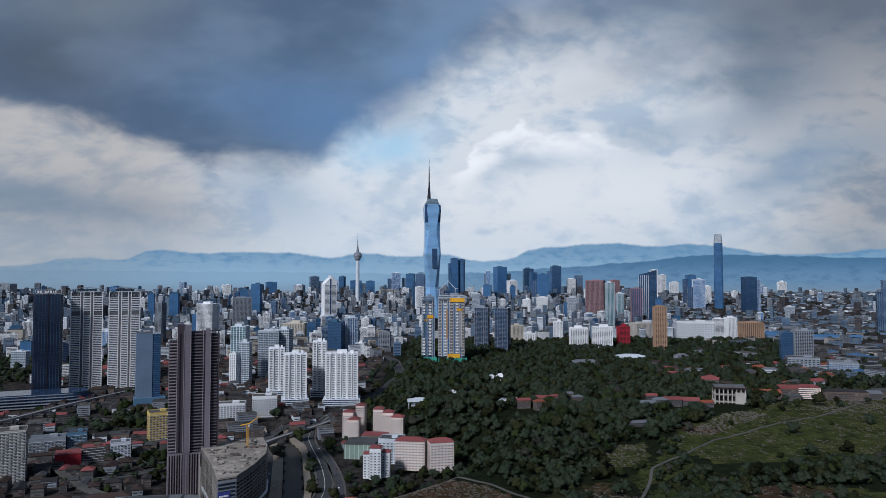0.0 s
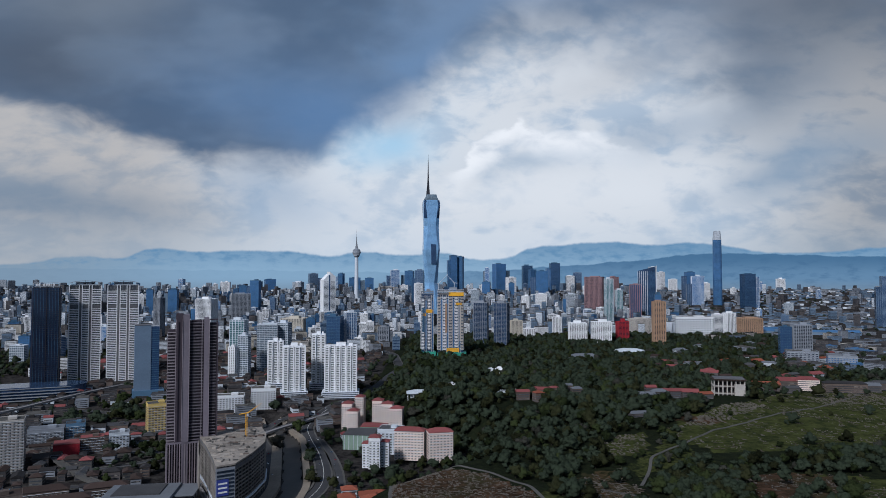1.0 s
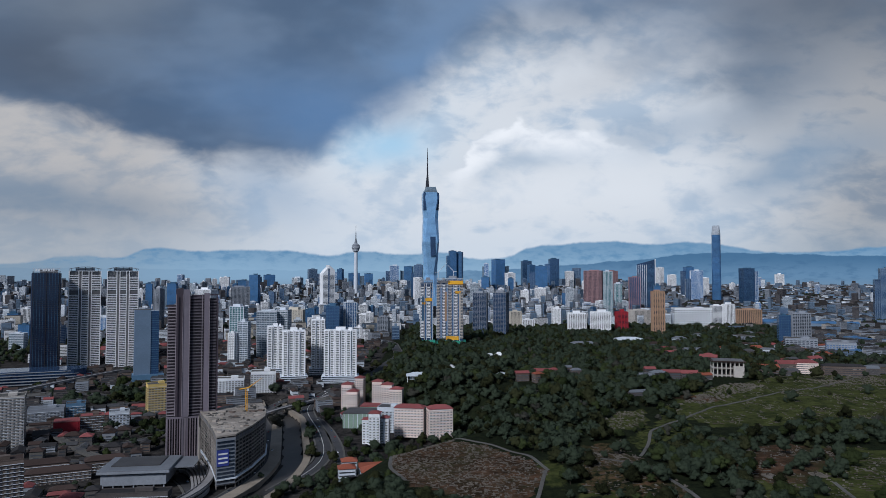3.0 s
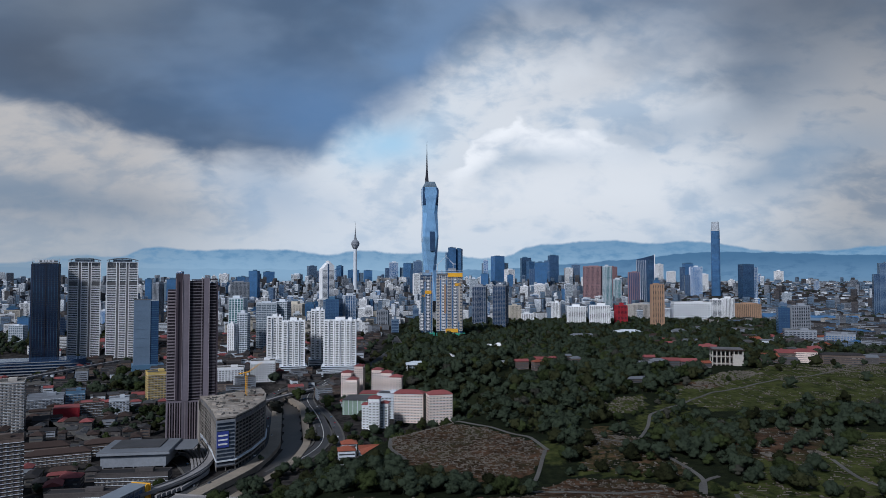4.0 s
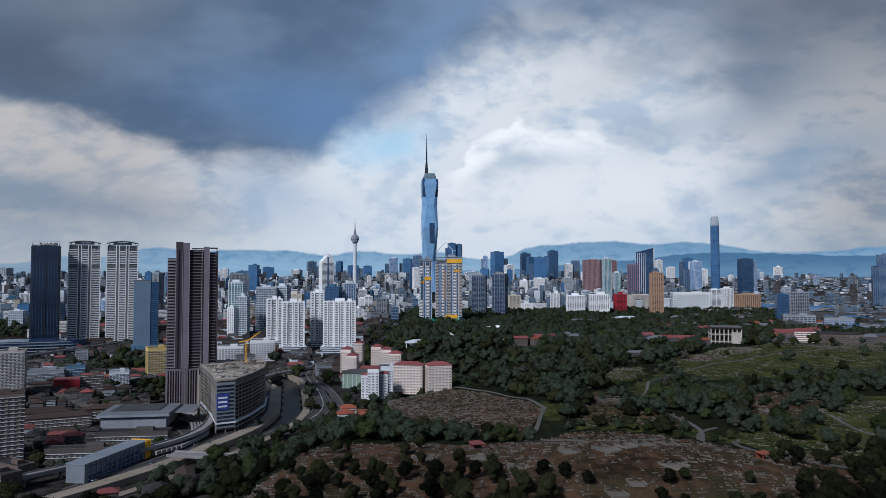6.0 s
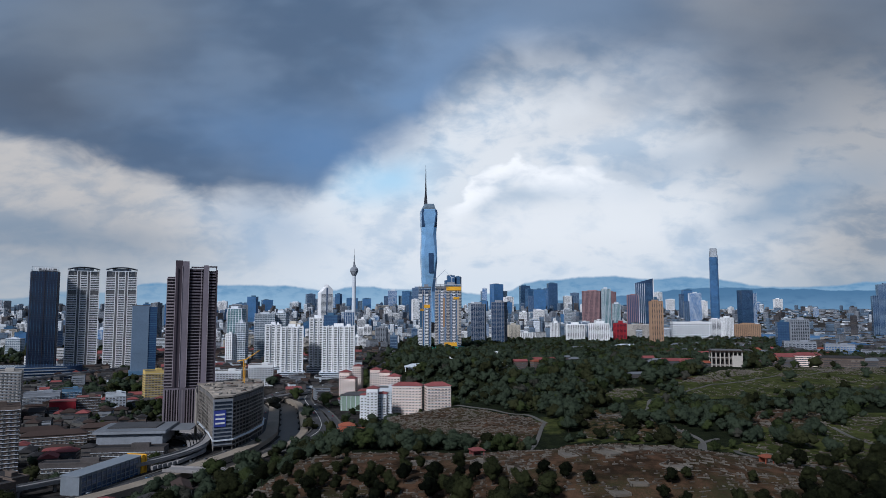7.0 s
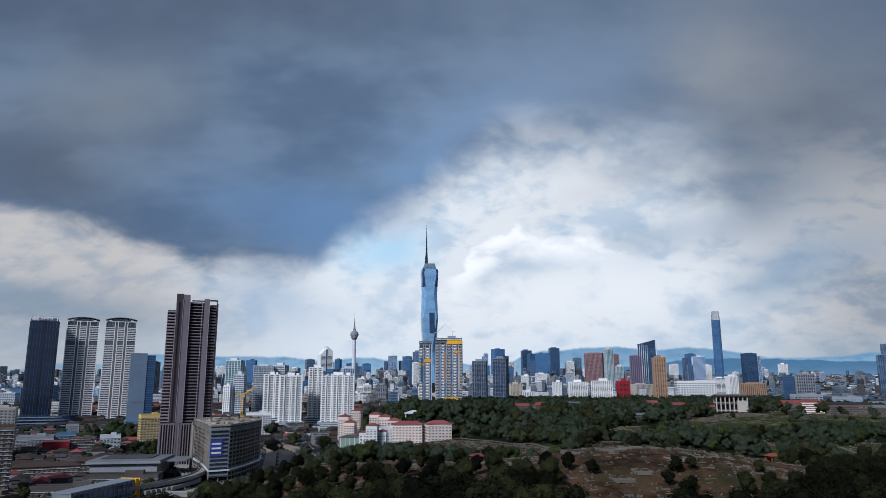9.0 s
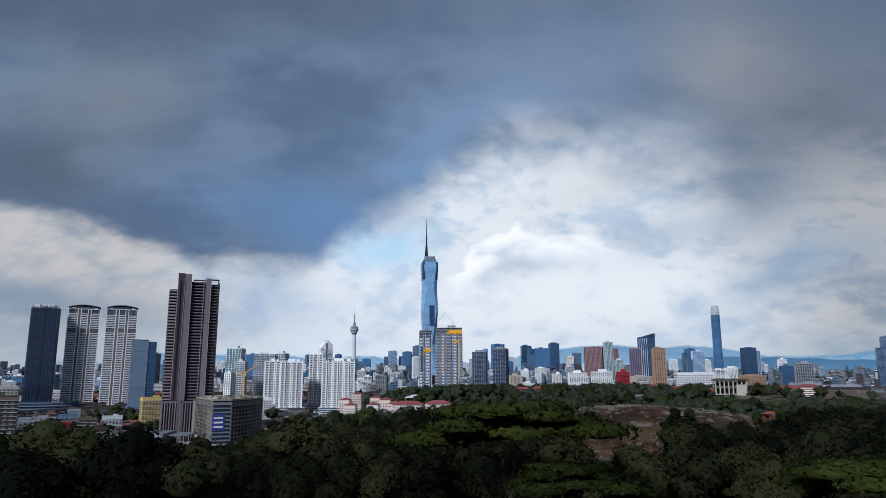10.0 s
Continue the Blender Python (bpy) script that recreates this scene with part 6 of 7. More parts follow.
def plant_trees():
    rng = np.random.default_rng(21)
    far_t = [crown_template(rng, 50, 0.10, 2) for _ in range(8)]
    mid_t = [crown_template(rng, 170, 0.064, 5) for _ in range(8)]
    fine_t = [crown_template(rng, 560, 0.044, 8) for _ in range(8)]
    step = 10.4
    gx, gy = np.meshgrid(np.arange(-1250, 1250, step), np.arange(470, 2330, step))
    x, y = gx.ravel() + rng.uniform(-4, 4, gx.size), gy.ravel() + rng.uniform(-4, 4, gx.size)
    keep = (rng.random(x.size) < wooded(x, y) * np.interp(y, [470, 900, 2300], [0.92, 0.85, 0.62])) & (np.abs(x) < 0.68 * y + 30) & (river_distance(x, y) > 17)
    x, y = x[keep], y[keep]
    ok = np.ones(len(x), bool)
    for a, c, r in PLACED + HOUSES:
        ok &= (x - a) ** 2 + (y - c) ** 2 > (r * 0.95 + 3) ** 2
        if c > 870 and r < 50:
            ok &= (x - a * (1 - 16 / c)) ** 2 + (y - c + 16) ** 2 > (r * 0.85 + 2) ** 2
    for pts, w in list(ROADS) + [(p, 4) for p in FOOTPATHS]:
        for (ax, ay), (bx, by) in zip(pts, pts[1:]):
            dx, dy = bx - ax, by - ay
            u = np.clip(((x - ax) * dx + (y - ay) * dy) / (dx * dx + dy * dy), 0, 1)
            ok &= np.hypot(x - ax - u * dx, y - ay - u * dy) > w / 2 + 3
    x, y = x[ok], y[ok]
    z = land(x, y)
    groups = {"leaf": [], "leafbright": [], "leafolive": [], "leafgrey": []}
    tones, soft = {k: [] for k in groups}, {k: [] for k in groups}
    trunks = Build()
    for k in range(len(x)):
        v, nv = (far_t if y[k] > 1150 else mid_t if y[k] > 640 else fine_t)[rng.integers(8)]
        h = (8 + 17 * rng.random() ** 1.8) if y[k] > 880 else 7 + 11 * rng.random() ** 1.3
        a, w = rng.uniform(0, 6.28), h * rng.uniform(0.9, 1.5)
        c, s = math.cos(a) * w, math.sin(a) * w
        p = np.empty_like(v)
        p[:, 0] = v[:, 0] * c - v[:, 1] * s + x[k]
        p[:, 1] = v[:, 0] * s + v[:, 1] * c + y[k]
        p[:, 2] = v[:, 2] * h - 0.12 * h + z[k]
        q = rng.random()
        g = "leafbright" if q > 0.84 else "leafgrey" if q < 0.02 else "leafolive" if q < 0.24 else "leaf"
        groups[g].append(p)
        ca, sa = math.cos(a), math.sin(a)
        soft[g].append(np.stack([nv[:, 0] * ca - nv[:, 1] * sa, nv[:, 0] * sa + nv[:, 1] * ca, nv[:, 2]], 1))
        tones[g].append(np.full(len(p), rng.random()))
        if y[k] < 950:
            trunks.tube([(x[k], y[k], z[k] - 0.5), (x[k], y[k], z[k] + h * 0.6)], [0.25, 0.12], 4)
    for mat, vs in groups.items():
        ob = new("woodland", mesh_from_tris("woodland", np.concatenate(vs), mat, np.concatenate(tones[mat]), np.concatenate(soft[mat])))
        tagged(ob, {"leaf": "dense dark green tropical woodland", "leafbright": "lighter green trees in the woodland", "leafolive": "olive green trees in the woodland", "leafgrey": "pale grey-green trees in the woodland"}[mat], "trees", kind="stuff")
    solo("woodland_trunks", trunks, "bark", "slim trunks of the woodland trees", "trunks", "stuff")


def distant_trees():
    """Greenery between the far roofs."""
    rng = np.random.default_rng(41)
    temp = [crown_template(rng, 14, 0.2, 1) for _ in range(4)]
    out, tone, soft = [], [], []
    for _ in range(5200):
        y = 2250 + 2600 * rng.random()
        x = (rng.random() * 1.4 - 0.7) * y
        if math.sin(x / 170 + 2) * math.sin(y / 210) + rng.normal() * 0.35 < 0.2 or not free(x, y, 2):
            continue
        h = rng.uniform(9, 17)
        v, nv = temp[int(rng.integers(4))]
        out.append(v * [h * 1.6, h * 1.6, h] + [x, y, ground_z(x, y) - 0.2 * h])
        soft.append(nv)
        tone.append(np.full(len(out[-1]), rng.random()))
    ob = new("woodland", mesh_from_tris("woodland", np.concatenate(out), "leaf", np.concatenate(tone), np.concatenate(soft)))
    tagged(ob, "dark green trees between distant roofs", "trees", kind="stuff")


def near_trees():
    """The trees on the slope just before the camera's end, each one a thing."""
    rng = np.random.default_rng(8)
    temps = []
    for k in range(5):
        h = 15.0
        v, nv = crown_template(rng, 2000, 0.033, 7, True)
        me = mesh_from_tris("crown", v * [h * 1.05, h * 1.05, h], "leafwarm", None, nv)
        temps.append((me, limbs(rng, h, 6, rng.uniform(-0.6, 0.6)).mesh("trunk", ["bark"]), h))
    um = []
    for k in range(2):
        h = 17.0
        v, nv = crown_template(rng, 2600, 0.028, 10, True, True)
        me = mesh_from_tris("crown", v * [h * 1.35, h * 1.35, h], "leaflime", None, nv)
        um.append((me, limbs(rng, h, 8, 0.5).mesh("trunk", ["bark"]), h))
    spots = []

    def plant(px, py, s, kind=None, label="dark green broadleaf tree on the cemetery slope"):
        me, tr, h = um[int(rng.integers(2))] if kind == "umbrella" else temps[int(rng.integers(5))]
        t = thing("tree", px, py, ground_z(px, py) - 0.3, rng.uniform(0, 360), label, "tree", "trees on the near slope")
        w = s * rng.uniform(0.85, 1.1)
        t.scale = (w, w, s)
        part("trunk", tr, None, t)
        part("crown", me, None, t)
        spots.append((px, py))

    # along, out, height of the top, broad umbrella or not
    for px, py, top, kind in ((8, 93, 46, 1), (12, 70, 40.5, 1), (48, 80, 40, 1), (-6, 66, 37.5, 1), (-29, 157, 41, 0), (-24, 150, 37, 0), (-58, 90, 43, 0), (-49, 86, 41, 0), (-41, 93, 43, 0), (-33, 96, 41, 0), (-52, 104, 42, 0), (-62, 108, 43, 0), (-22, 100, 38, 0), (26, 100, 40, 0), (36, 108, 39, 0), (60, 104, 39, 0), (70, 118, 40, 0), (78, 140, 41, 0), (112, 343, 36, 0), (120, 346, 35.5, 0), (104, 330, 31, 0), (62, 352, 37, 0), (52, 358, 36.5, 0), (72, 345, 34, 0)):
        z = (top - ground_z(px, py)) / (16.5 if kind else 15.0)
        if kind:
            plant(px, py, z, "umbrella", "spreading umbrella-crowned tree with bright green leaves")
        else:
            plant(px, py, z)
    # a loose grove on the front of the brown hill
    for k in range(34):
        px, py = rng.uniform(-75, 42), rng.uniform(338, 386)
        if min(math.hypot(px - a, py - c) for a, c in spots) > 6.5:
            plant(px, py, rng.uniform(0.55, 0.8))
    tries = 0
    while len(spots) < 370 and tries < 18000:
        tries += 1
        py = 112 + 328 * rng.random() ** 0.8
        px = rng.uniform(-0.68, 0.68) * py
        lane = (0.18 < px / py < 0.325) if py > 170 else (0.13 < px / py < 0.36)
        if lane and py > 225 or (-10 < px < 70 and py > 372) or (70 < px < 122 and py > 330):
            continue
        if min(math.hypot(px - a, py - c) for a, c in spots) < np.interp(py, [112, 220, 380], [7.0, 8.5, 9.0]):
            continue
        drop = float(np.interp(px / py, [-0.64, -0.4, -0.28, -0.24, -0.12, -0.08, 0, 0.2, 0.33, 0.4, 0.5, 0.64], [0.095, 0.088, 0.082, 0.056, 0.052, 0.040, 0.028, 0.032, 0.038, 0.046, 0.034, 0.032]))
        if lane:
            drop = max(drop, 0.108)
        top = 47.6 - py * max(drop * rng.uniform(0.95, 1.5), 0.165 - 0.00055 * py)
        s = (top - ground_z(px, py)) / 15.0
        if px < -10 and py > 290:
            s = max(s, rng.uniform(0.42, 0.68))
        if s > 0.3:
            plant(px, py, min(s, 2.7))


# ---- houses and halls that can be told apart ----
HOUSES = []


def house(x, y, w, d, h, rot, wall, roof, label, pitched=True, name="house", group="hillside houses"):
    HOUSES.append((x, y, max(w, d) * 0.55))
    return low_block(x, y, w, d, h, rot, wall, roof, name, label, group, pitched)


def flats(x, y, w, d, top, rot, wall, label, storey=3.1, bays=6, roof="roofbrown", hip=False, name="apartment_block", group="", base=None, winmat="winroom"):
    """Apartment block with separate windows on every storey and a parapet or hipped roof."""
    z = (min(ground_z(x + a, y + c) for a in (-w / 2, w / 2) for c in (-d / 2, d / 2)) - 2) if base is None else base
    HOUSES.append((x, y, max(w, d) * 0.55))
    t = thing(name, x, y, z, rot, label, "building", group)
    h = top - z
    part("wall", Build().box(0, 0, 0, w, d, h), wall, t)
    n = int((h - 2) / storey)
    bw = w / bays
    sb = max(2, round(d / bw))
    broad = 0.52 if group == "red-roofed blocks" else 0.62
    front = [(-w / 2 + bw * (k + 0.5), -d / 2 - 0.04, 1.6 + storey * q) for k in range(bays) for q in range(n)]
    sides = [(s * (w / 2 + 0.04), -d / 2 + d * (k + 0.5) / sb, 1.6 + storey * q) for s in (-1, 1) for k in range(sb) for q in range(n)]
    if y < 870 and w * h < 2600 or x > -120 and y < 870:
        repeat("window", Build().box(0, 0, 0, bw * broad, 0.5, storey * (0.36 if group == "red-roofed blocks" else 0.44)).mesh("window", [winmat]), front, t)
    g = Build()
    for p in front if not t.children or len(t.children) < 3 else ():
        g.box(*p, bw * broad, 0.5, storey * 0.44)
    for p in sides:
        g.box(*p, 0.5, d / sb * 0.55, storey * 0.48)
    part("glazing", g, winmat, t, kind="stuff")
    ledge = Build().box(0, -d / 2 - 0.35, 0, w + 0.5, 0.7, 0.25).mesh("ledge", ["offwhite"])
    repeat("ledge", ledge, [(0, 0, storey * q + 1.2) for q in range(1, n + 1)], t)
    if hip:
        part("roof", Build().hip(0, 0, h, w, d, min(w, d) * 0.24), roof, t)
    else:
        r = slab_ring(Build(), w + 0.3, d + 0.3, h, 1.0, 0.3)
        r.box(w * 0.15, 0, h, w * 0.25, d * 0.4, 3.2)
        part("parapet", r, wall, t)
        part("roof", Build().box(0, 0, h - 0.2, w - 0.5, d - 0.5, 0.5), roof, t)
    return t


def station():
    t = thing("station_hall", -290, 676, -19, 8, "large pale grey station hall with a broad flat roof", "building")
    part("wall", Build().box(0, 0, 6, 58, 48, 13), "grey", t)
    # solid near-black box in place of the shaded space under the hall
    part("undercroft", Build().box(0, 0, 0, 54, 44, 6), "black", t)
    part("roof", Build().box(0, 0, 19, 64, 53, 1.0), "rooflight", t)
    part("roof_sheet", Build().box(-2, 6, 20, 44, 34, 0.8), "roofgrey", t)
    part("side_canopy", Build().box(38, 10, 17, 26, 40, 0.9), "rooflight", t)
    part("eaves_band", Build().box(0, -26.6, 17.2, 64, 0.5, 2.2).box(32.2, 0, 17.2, 0.5, 53, 2.2), "grey", t)
    for k in range(7):
        part("column", Build().box(-27 + 9 * k, -23, 0, 1, 1, 7), "grey", t)
    HOUSES.append((-290, 676, 42))


def blue_shed():
    t = thing("carriage_shed", -253, 535, -25, -11, "long blue panelled block with an orange end", "building")
    L, w, h = 74, 15, 20
    part("wall", Build().box(0, 0, 0, w, L, h), "shedgrey", t)
    part("roof", Build().box(-0.2, 0, h, w + 0.8, L + 0.8, 0.7), "shedgrey", t)
    me = Build().box(w / 2 + 0.1, 0, 0, 0.5, 4.2, 2.4).mesh("window", ["winnavy"])
    repeat("window", me, [(0, -L / 2 + 4.6 + 5.4 * k, 2.5 + 3.4 * q) for k in range(12) for q in range(5)], t)
    me = Build().box(w / 2 + 0.3, 0, 0, 0.5, 0.7, h).mesh("fin", ["shedgrey"])
    repeat("fin", me, [(0, -L / 2 + 1.9 + 5.4 * k, 0) for k in range(13)], t)
    part("end_panel", Build().box(1, L / 2 + 0.8, 0, w + 2, 1.4, h + 1.2).box(w / 2 + 0.6, L / 2 - 1.5, 0, 1.0, 5, h + 1), "netyellow", t, "orange end panel")
    HOUSES.append((-253, 535, 25))
    HOUSES.append((-260, 505, 20))
    HOUSES.append((-246, 565, 20))


def school(x, y, w, d, h, rot, label):
    t = flats(x, y, w, d, ground_z(x, y) + h, rot, "stained2", label, 3.2, max(4, int(w / 4)), "roofbrown", True, "school_block", "valley blocks")
    return t


def pink_complex():
    """The red-roofed housing and hospital blocks above the road."""
    flats(-39, 856, 36, 17, 21, -8, "pinkwall", "pink seven-storey block with a red hipped roof", 3.3, 9, "roofred", True, "apartment_block", "red-roofed blocks", -14)
    flats(-3, 846, 29, 18, 22, 13, "pinkwall", "pink seven-storey block with a red hipped roof", 3.3, 7, "roofred", True, "apartment_block", "red-roofed blocks", -14)
    flats(-66, 905, 30, 26, 13, -8, "offwhite", "grey-roofed white block beside the pink one", 3.3, 6, "roofgrey", False, "apartment_block", "red-roofed blocks", -18)
    t = flats(-78, 816, 13, 14, 22, -4, "white", "pale blue and white stair-stepped block with a red roof", 3.1, 3, "roofred", True, "apartment_block", "red-roofed blocks", -14)
    flats(-88, 820, 9, 12, 14, -4, "white", "pale blue and white stair-stepped block with a red roof", 3.1, 2, "roofred", True, "apartment_block", "red-roofed blocks", -14)
    flats(-67, 824, 10, 12, 15, -4, "white", "pale blue and white stair-stepped block with a red roof", 3.1, 2, "roofred", True, "apartment_block", "red-roofed blocks", -14)
    for x, y, w, top in ((-139, 1032, 15, 22), (-122, 1042, 13, 30), (-128, 1012, 15, 15), (-95, 1040, 15, 25), (-80, 1030, 16, 22), (-66, 1020, 18, 17)):
        flats(x, y, w, 16, top, -6, "pinkwall", "pale pink slab with a red hipped roof", 3.2, 4, "roofred", True, "apartment_block", "red-roofed blocks", -18)
    t = thing("sports_hall", -108, 935, -18, -6, "grey-green hall with a flat roof beside the housing", "building")
    part("wall", Build().box(0, 0, 0, 40, 40, 19), "greenwall", t)
    part("roof", Build().box(0, 0, 19, 41, 41, 0.8), "roofgrey", t)
    for k in range(7):
        part("fin", Build().box(-18 + 6 * k, -20.2, 0, 0.6, 0.6, 19), "offwhite", t)
    HOUSES.append((-108, 935, 26))
    t = thing("hall_annex", -94, 972, -18, -6, "low hall with a flat red roof", "building")
    part("wall", Build().box(0, 0, 0, 34, 26, 20), "greenwall", t)
    part("roof", Build().box(0, 0, 20, 35, 27, 0.9), "roofred", t)
    HOUSES.append((-94, 972, 20))
    for x, y, w, d, h, r in ((-92, 694, 15, 12, 17, 12), (-92, 676, 16, 13, 15, 12), (-74, 692, 16, 13, 12, 12), (-66, 668, 22, 18, 11, 12), (-68, 706, 24, 12, 9, 12)):
        house(x, y, w, d, h, r, "offwhite", "rooforange", "white house with an orange-red tiled roof", True, "house", "orange-roofed houses")


def colonnade_house():
    """The flat-roofed house with tall white columns on the ridge."""
    x, y = 445, 1085
    z = 17
    t = thing("colonnade_hall", x, y, z, -14, "ageing hall with tall columns and a broad grey roof", "building")
    part("wall", Build().box(2, 3, 0, 40, 20, 31), "stained2", t)
    part("roof", Build().box(0, 0, 32, 50, 32, 1.6), "roofbrown", t)
    part("roof_attic", Build().box(0, 0, 33.6, 44, 26, 1.5), "darkgrey", t)
    part("floor_slab", Build().box(0, 0, 11, 47, 28, 0.9), "beige", t)
    part("upper_slab", Build().box(0, 0, 22, 47, 28, 0.9), "beige", t)
    me = Build().box(0, 0, 0, 1.5, 1.5, 32).mesh("column", ["beige"])
    repeat("column", me, [(-22 + 44 * k / 7, s * 13, 0) for k in range(8) for s in (-1, 1)], t)
    for k in range(7):
        part("window", Build().box(-18 + 6 * k, -7.2, 2, 3.6, 0.5, 7).box(-18 + 6 * k, -7.2, 13, 3.6, 0.5, 6).box(-18 + 6 * k, -7.2, 24, 3.6, 0.5, 5), "black", t)
    part("side_wing", Build().box(15, -9, 0, 15, 12, 26), "beige", t)
    HOUSES.append((x, y, 30))
    HOUSES.append((x - 16, y - 38, 30))
    HOUSES.append((x - 34, y - 80, 34))


def pavilion(x, y, w, d, h, rot, label, roof="white", lift=6.0, z=None):
    z = ground_z(x, y) if z is None else z
    t = thing("pavilion", x, y, z, rot, label, "building", "hillside pavilions")
    part("roof", Build().hip(0, 0, h, w, d, lift, 0, 2.0), roof, t)
    part("wall", Build().box(0, 0, -1, w * 0.8, d * 0.75, h + 1), "offwhite", t)
    me = Build().box(0, 0, -1, 0.9, 0.9, h + 1).mesh("column", ["white"])
    repeat("column", me, [(-w / 2 + w * k / 5, s * d / 2, 0) for k in range(6) for s in (-1, 1)], t)
    HOUSES.append((x, y, max(w, d) * 0.5))


def shelter(x, y, w, d, h, rot, label, roof, base=None):
    z = ground_z(x, y) if base is None else base
    t = thing("open_shed", x, y, z, rot, label, "shed", "hillside sheds")
    part("roof", Build().gable(0, 0, h, w, d, 2.0), roof, t)
    part("wall", Build().box(0, d * 0.2, -1, w * 0.94, d * 0.5, h + 1), "darkgrey", t)
    for k in range(6):
        part("post", Build().box(-w / 2 + w * k / 5, -d / 2, -1, 0.6, 0.6, h + 1), "offwhite", t)
    HOUSES.append((x, y, max(w, d) * 0.5))


station()
blue_shed()
pink_complex()
flats(-506, 815, 36, 30, 42, 27, "beige", "white slab of flats with a regular window grid", 3.3, 9, "concrete")
flats(-350, 548, 40, 16, 37, 32, "stained2", "beige slab of flats with narrow balconies", 3.1, 9, "roofbrown")
flats(-268, 612, 60, 14, -6, 6, "stained", "old walk-up flats with dark stained balconies", 3.1, 14, "roofdark", group="walk-up flats")
flats(-288, 566, 56, 12, -9, 8, "stained", "old walk-up flats with dark stained balconies", 3.1, 13, "roofdark", group="walk-up flats")
flats(-306, 482, 40, 14, -4, -30, "stained2", "old walk-up flats with dark stained balconies", 3.1, 9, "roofdark", group="walk-up flats")
flats(-312, 512, 34, 12, -7, -30, "stained2", "old walk-up flats with dark stained balconies", 3.1, 8, "roofdark", group="walk-up flats")
flats(-411, 1012, 30, 26, 26, 30, "yellow", "yellow office block with a square window grid", 3.4, 7, "concrete")
flats(-392, 1060, 22, 20, 20, 30, "palebluewall", "pale blue block beside the yellow one", 3.4, 5, "concrete")
flats(-452, 905, 28, 22, 2, 25, "stained2", "pink and white banded shop block", 3.3, 7, "roofred")
flats(-425, 922, 24, 20, 4, 25, "offwhite", "white block with a cream end wall", 3.3, 6, "rooflight")
flats(-545, 965, 44, 26, 0, 25, "grey", "long white factory block", 3.6, 10, "rooflight")
flats(-515, 985, 24, 22, 3, 25, "bluewall", "blue-clad block beside the factory", 3.6, 5, "roofgrey")
school(-372, 682, 56, 16, 11, 25, "cream school block with arched bays and a brown roof")
school(-345, 722, 40, 16, 12, 25, "cream school block with arched bays and a brown roof")
school(-410, 720, 50, 18, 8, 25, "low cream block with a brown tiled roof")
t = thing("red_warehouse", -473, 884, -19, 25, "bright red clad warehouse with a flat roof", "building")
part("wall", Build().box(0, 0, 0, 29, 26, 18), "redwall", t)
part("roof", Build().box(0, 0, 18, 29.6, 26.6, 0.9), "roofred", t)
for k in range(8):
    part("cladding_rib", Build().box(-13 + 3.7 * k, -13.1, 0, 0.4, 0.3, 18), "redwall", t)
HOUSES.append((-482, 888, 22))
flats(-348, 1150, 44, 24, 14, 12, "white", "low white block below the condominiums", 3.2, 9, "concrete")
flats(-300, 1175, 40, 30, 22, 12, "white", "stepped white block below the condominiums", 3.2, 9, "concrete")

colonnade_house()
pavilion(-34, 1118, 42, 26, 9, 4, "white pavilion with a broad pale roof among trees", "offwhite", 5, 14)
pavilion(330, 1620, 76, 40, 6, 0, "large hall with a pale tent-like roof", "rooflight", 9)
pavilion(470, 1742, 74, 46, 8, -8, "white exhibition hall with a folded roof", "offwhite", 7)
pavilion(92, 1350, 20, 14, 6, 30, "small white tent-roofed pavilion", "white", 7)
pavilion(112, 1360, 14, 12, 6, 10, "small white tent-roofed pavilion", "white", 8)
shelter(92, 990, 45, 18, 6, -4, "long grey-roofed open shed", "roofgrey", 4)
shelter(128, 1012, 44, 10, 7, 8, "narrow canopy with a pale roof", "rooflight", 8)
flats(105, 1088, 38, 14, 30, 0, "offwhite", "long low white block among trees", 3.3, 9, "rooflight")
flats(14, 1135, 13, 12, 34, 10, "white", "small white block standing among trees", 3.2, 3, "concrete")
for x, y, w, d, h, r, roof in ((120, 1045, 20, 12, 6, 10, "roofred"), (150, 1060, 22, 13, 6, -10, "roofred"), (172, 1072, 14, 10, 7, 0, "roofred"), (142, 1030, 14, 12, 7, 20, "rooforange"), (205, 1060, 16, 12, 8, 5, "rooflight"), (196, 1085, 12, 10, 9, 0, "rooflight")):
    house(x, y, w, d, h + 6, r, "stained2", roof, "temple hall with a weathered tiled roof", True, "temple_hall", "temple halls")
for x, y, w, d, h, r, roof in ((262, 925, 30, 11, 5, 12, "rooflight"), (280, 930, 20, 10, 5, 12, "roofred"), (300, 1035, 30, 14, 9, 0, "rooflight"), (325, 1045, 22, 14, 11, 8, "rooflight"), (345, 1050, 26, 14, 11, -4, "roofred"), (372, 1048, 24, 16, 10, -8, "roofred"), (392, 1040, 20, 12, 8, 10, "rooforange"), (318, 1065, 16, 12, 14, 0, "roofred")):
    house(x, y, w, d, h, r, "stained", roof, "low house with a tiled roof on the ridge")
for x, y, w, d, h, r, roof, wall in ((528, 1140, 44, 18, 8, -6, "rooforange", "stained2"), (575, 1165, 30, 20, 12, -10, "roofred", "stained2"), (606, 1160, 36, 18, 15, -10, "roofred", "pinkwall"), (655, 1135, 64, 14, 13, -12, "roofdark", "stained2"), (560, 1120, 24, 12, 6, 0, "roofgrey", "stained"), (705, 1150, 30, 16, 9, -8, "rooflight", "stained"), (745, 1180, 40, 16, 9, -8, "roofgrey", "stained2"), (500, 1190, 26, 16, 10, 10, "rooflight", "stained")):
    house(x, y, w, d, h + 3, r, wall, roof, "institutional building with a pitched roof beside the cemetery")
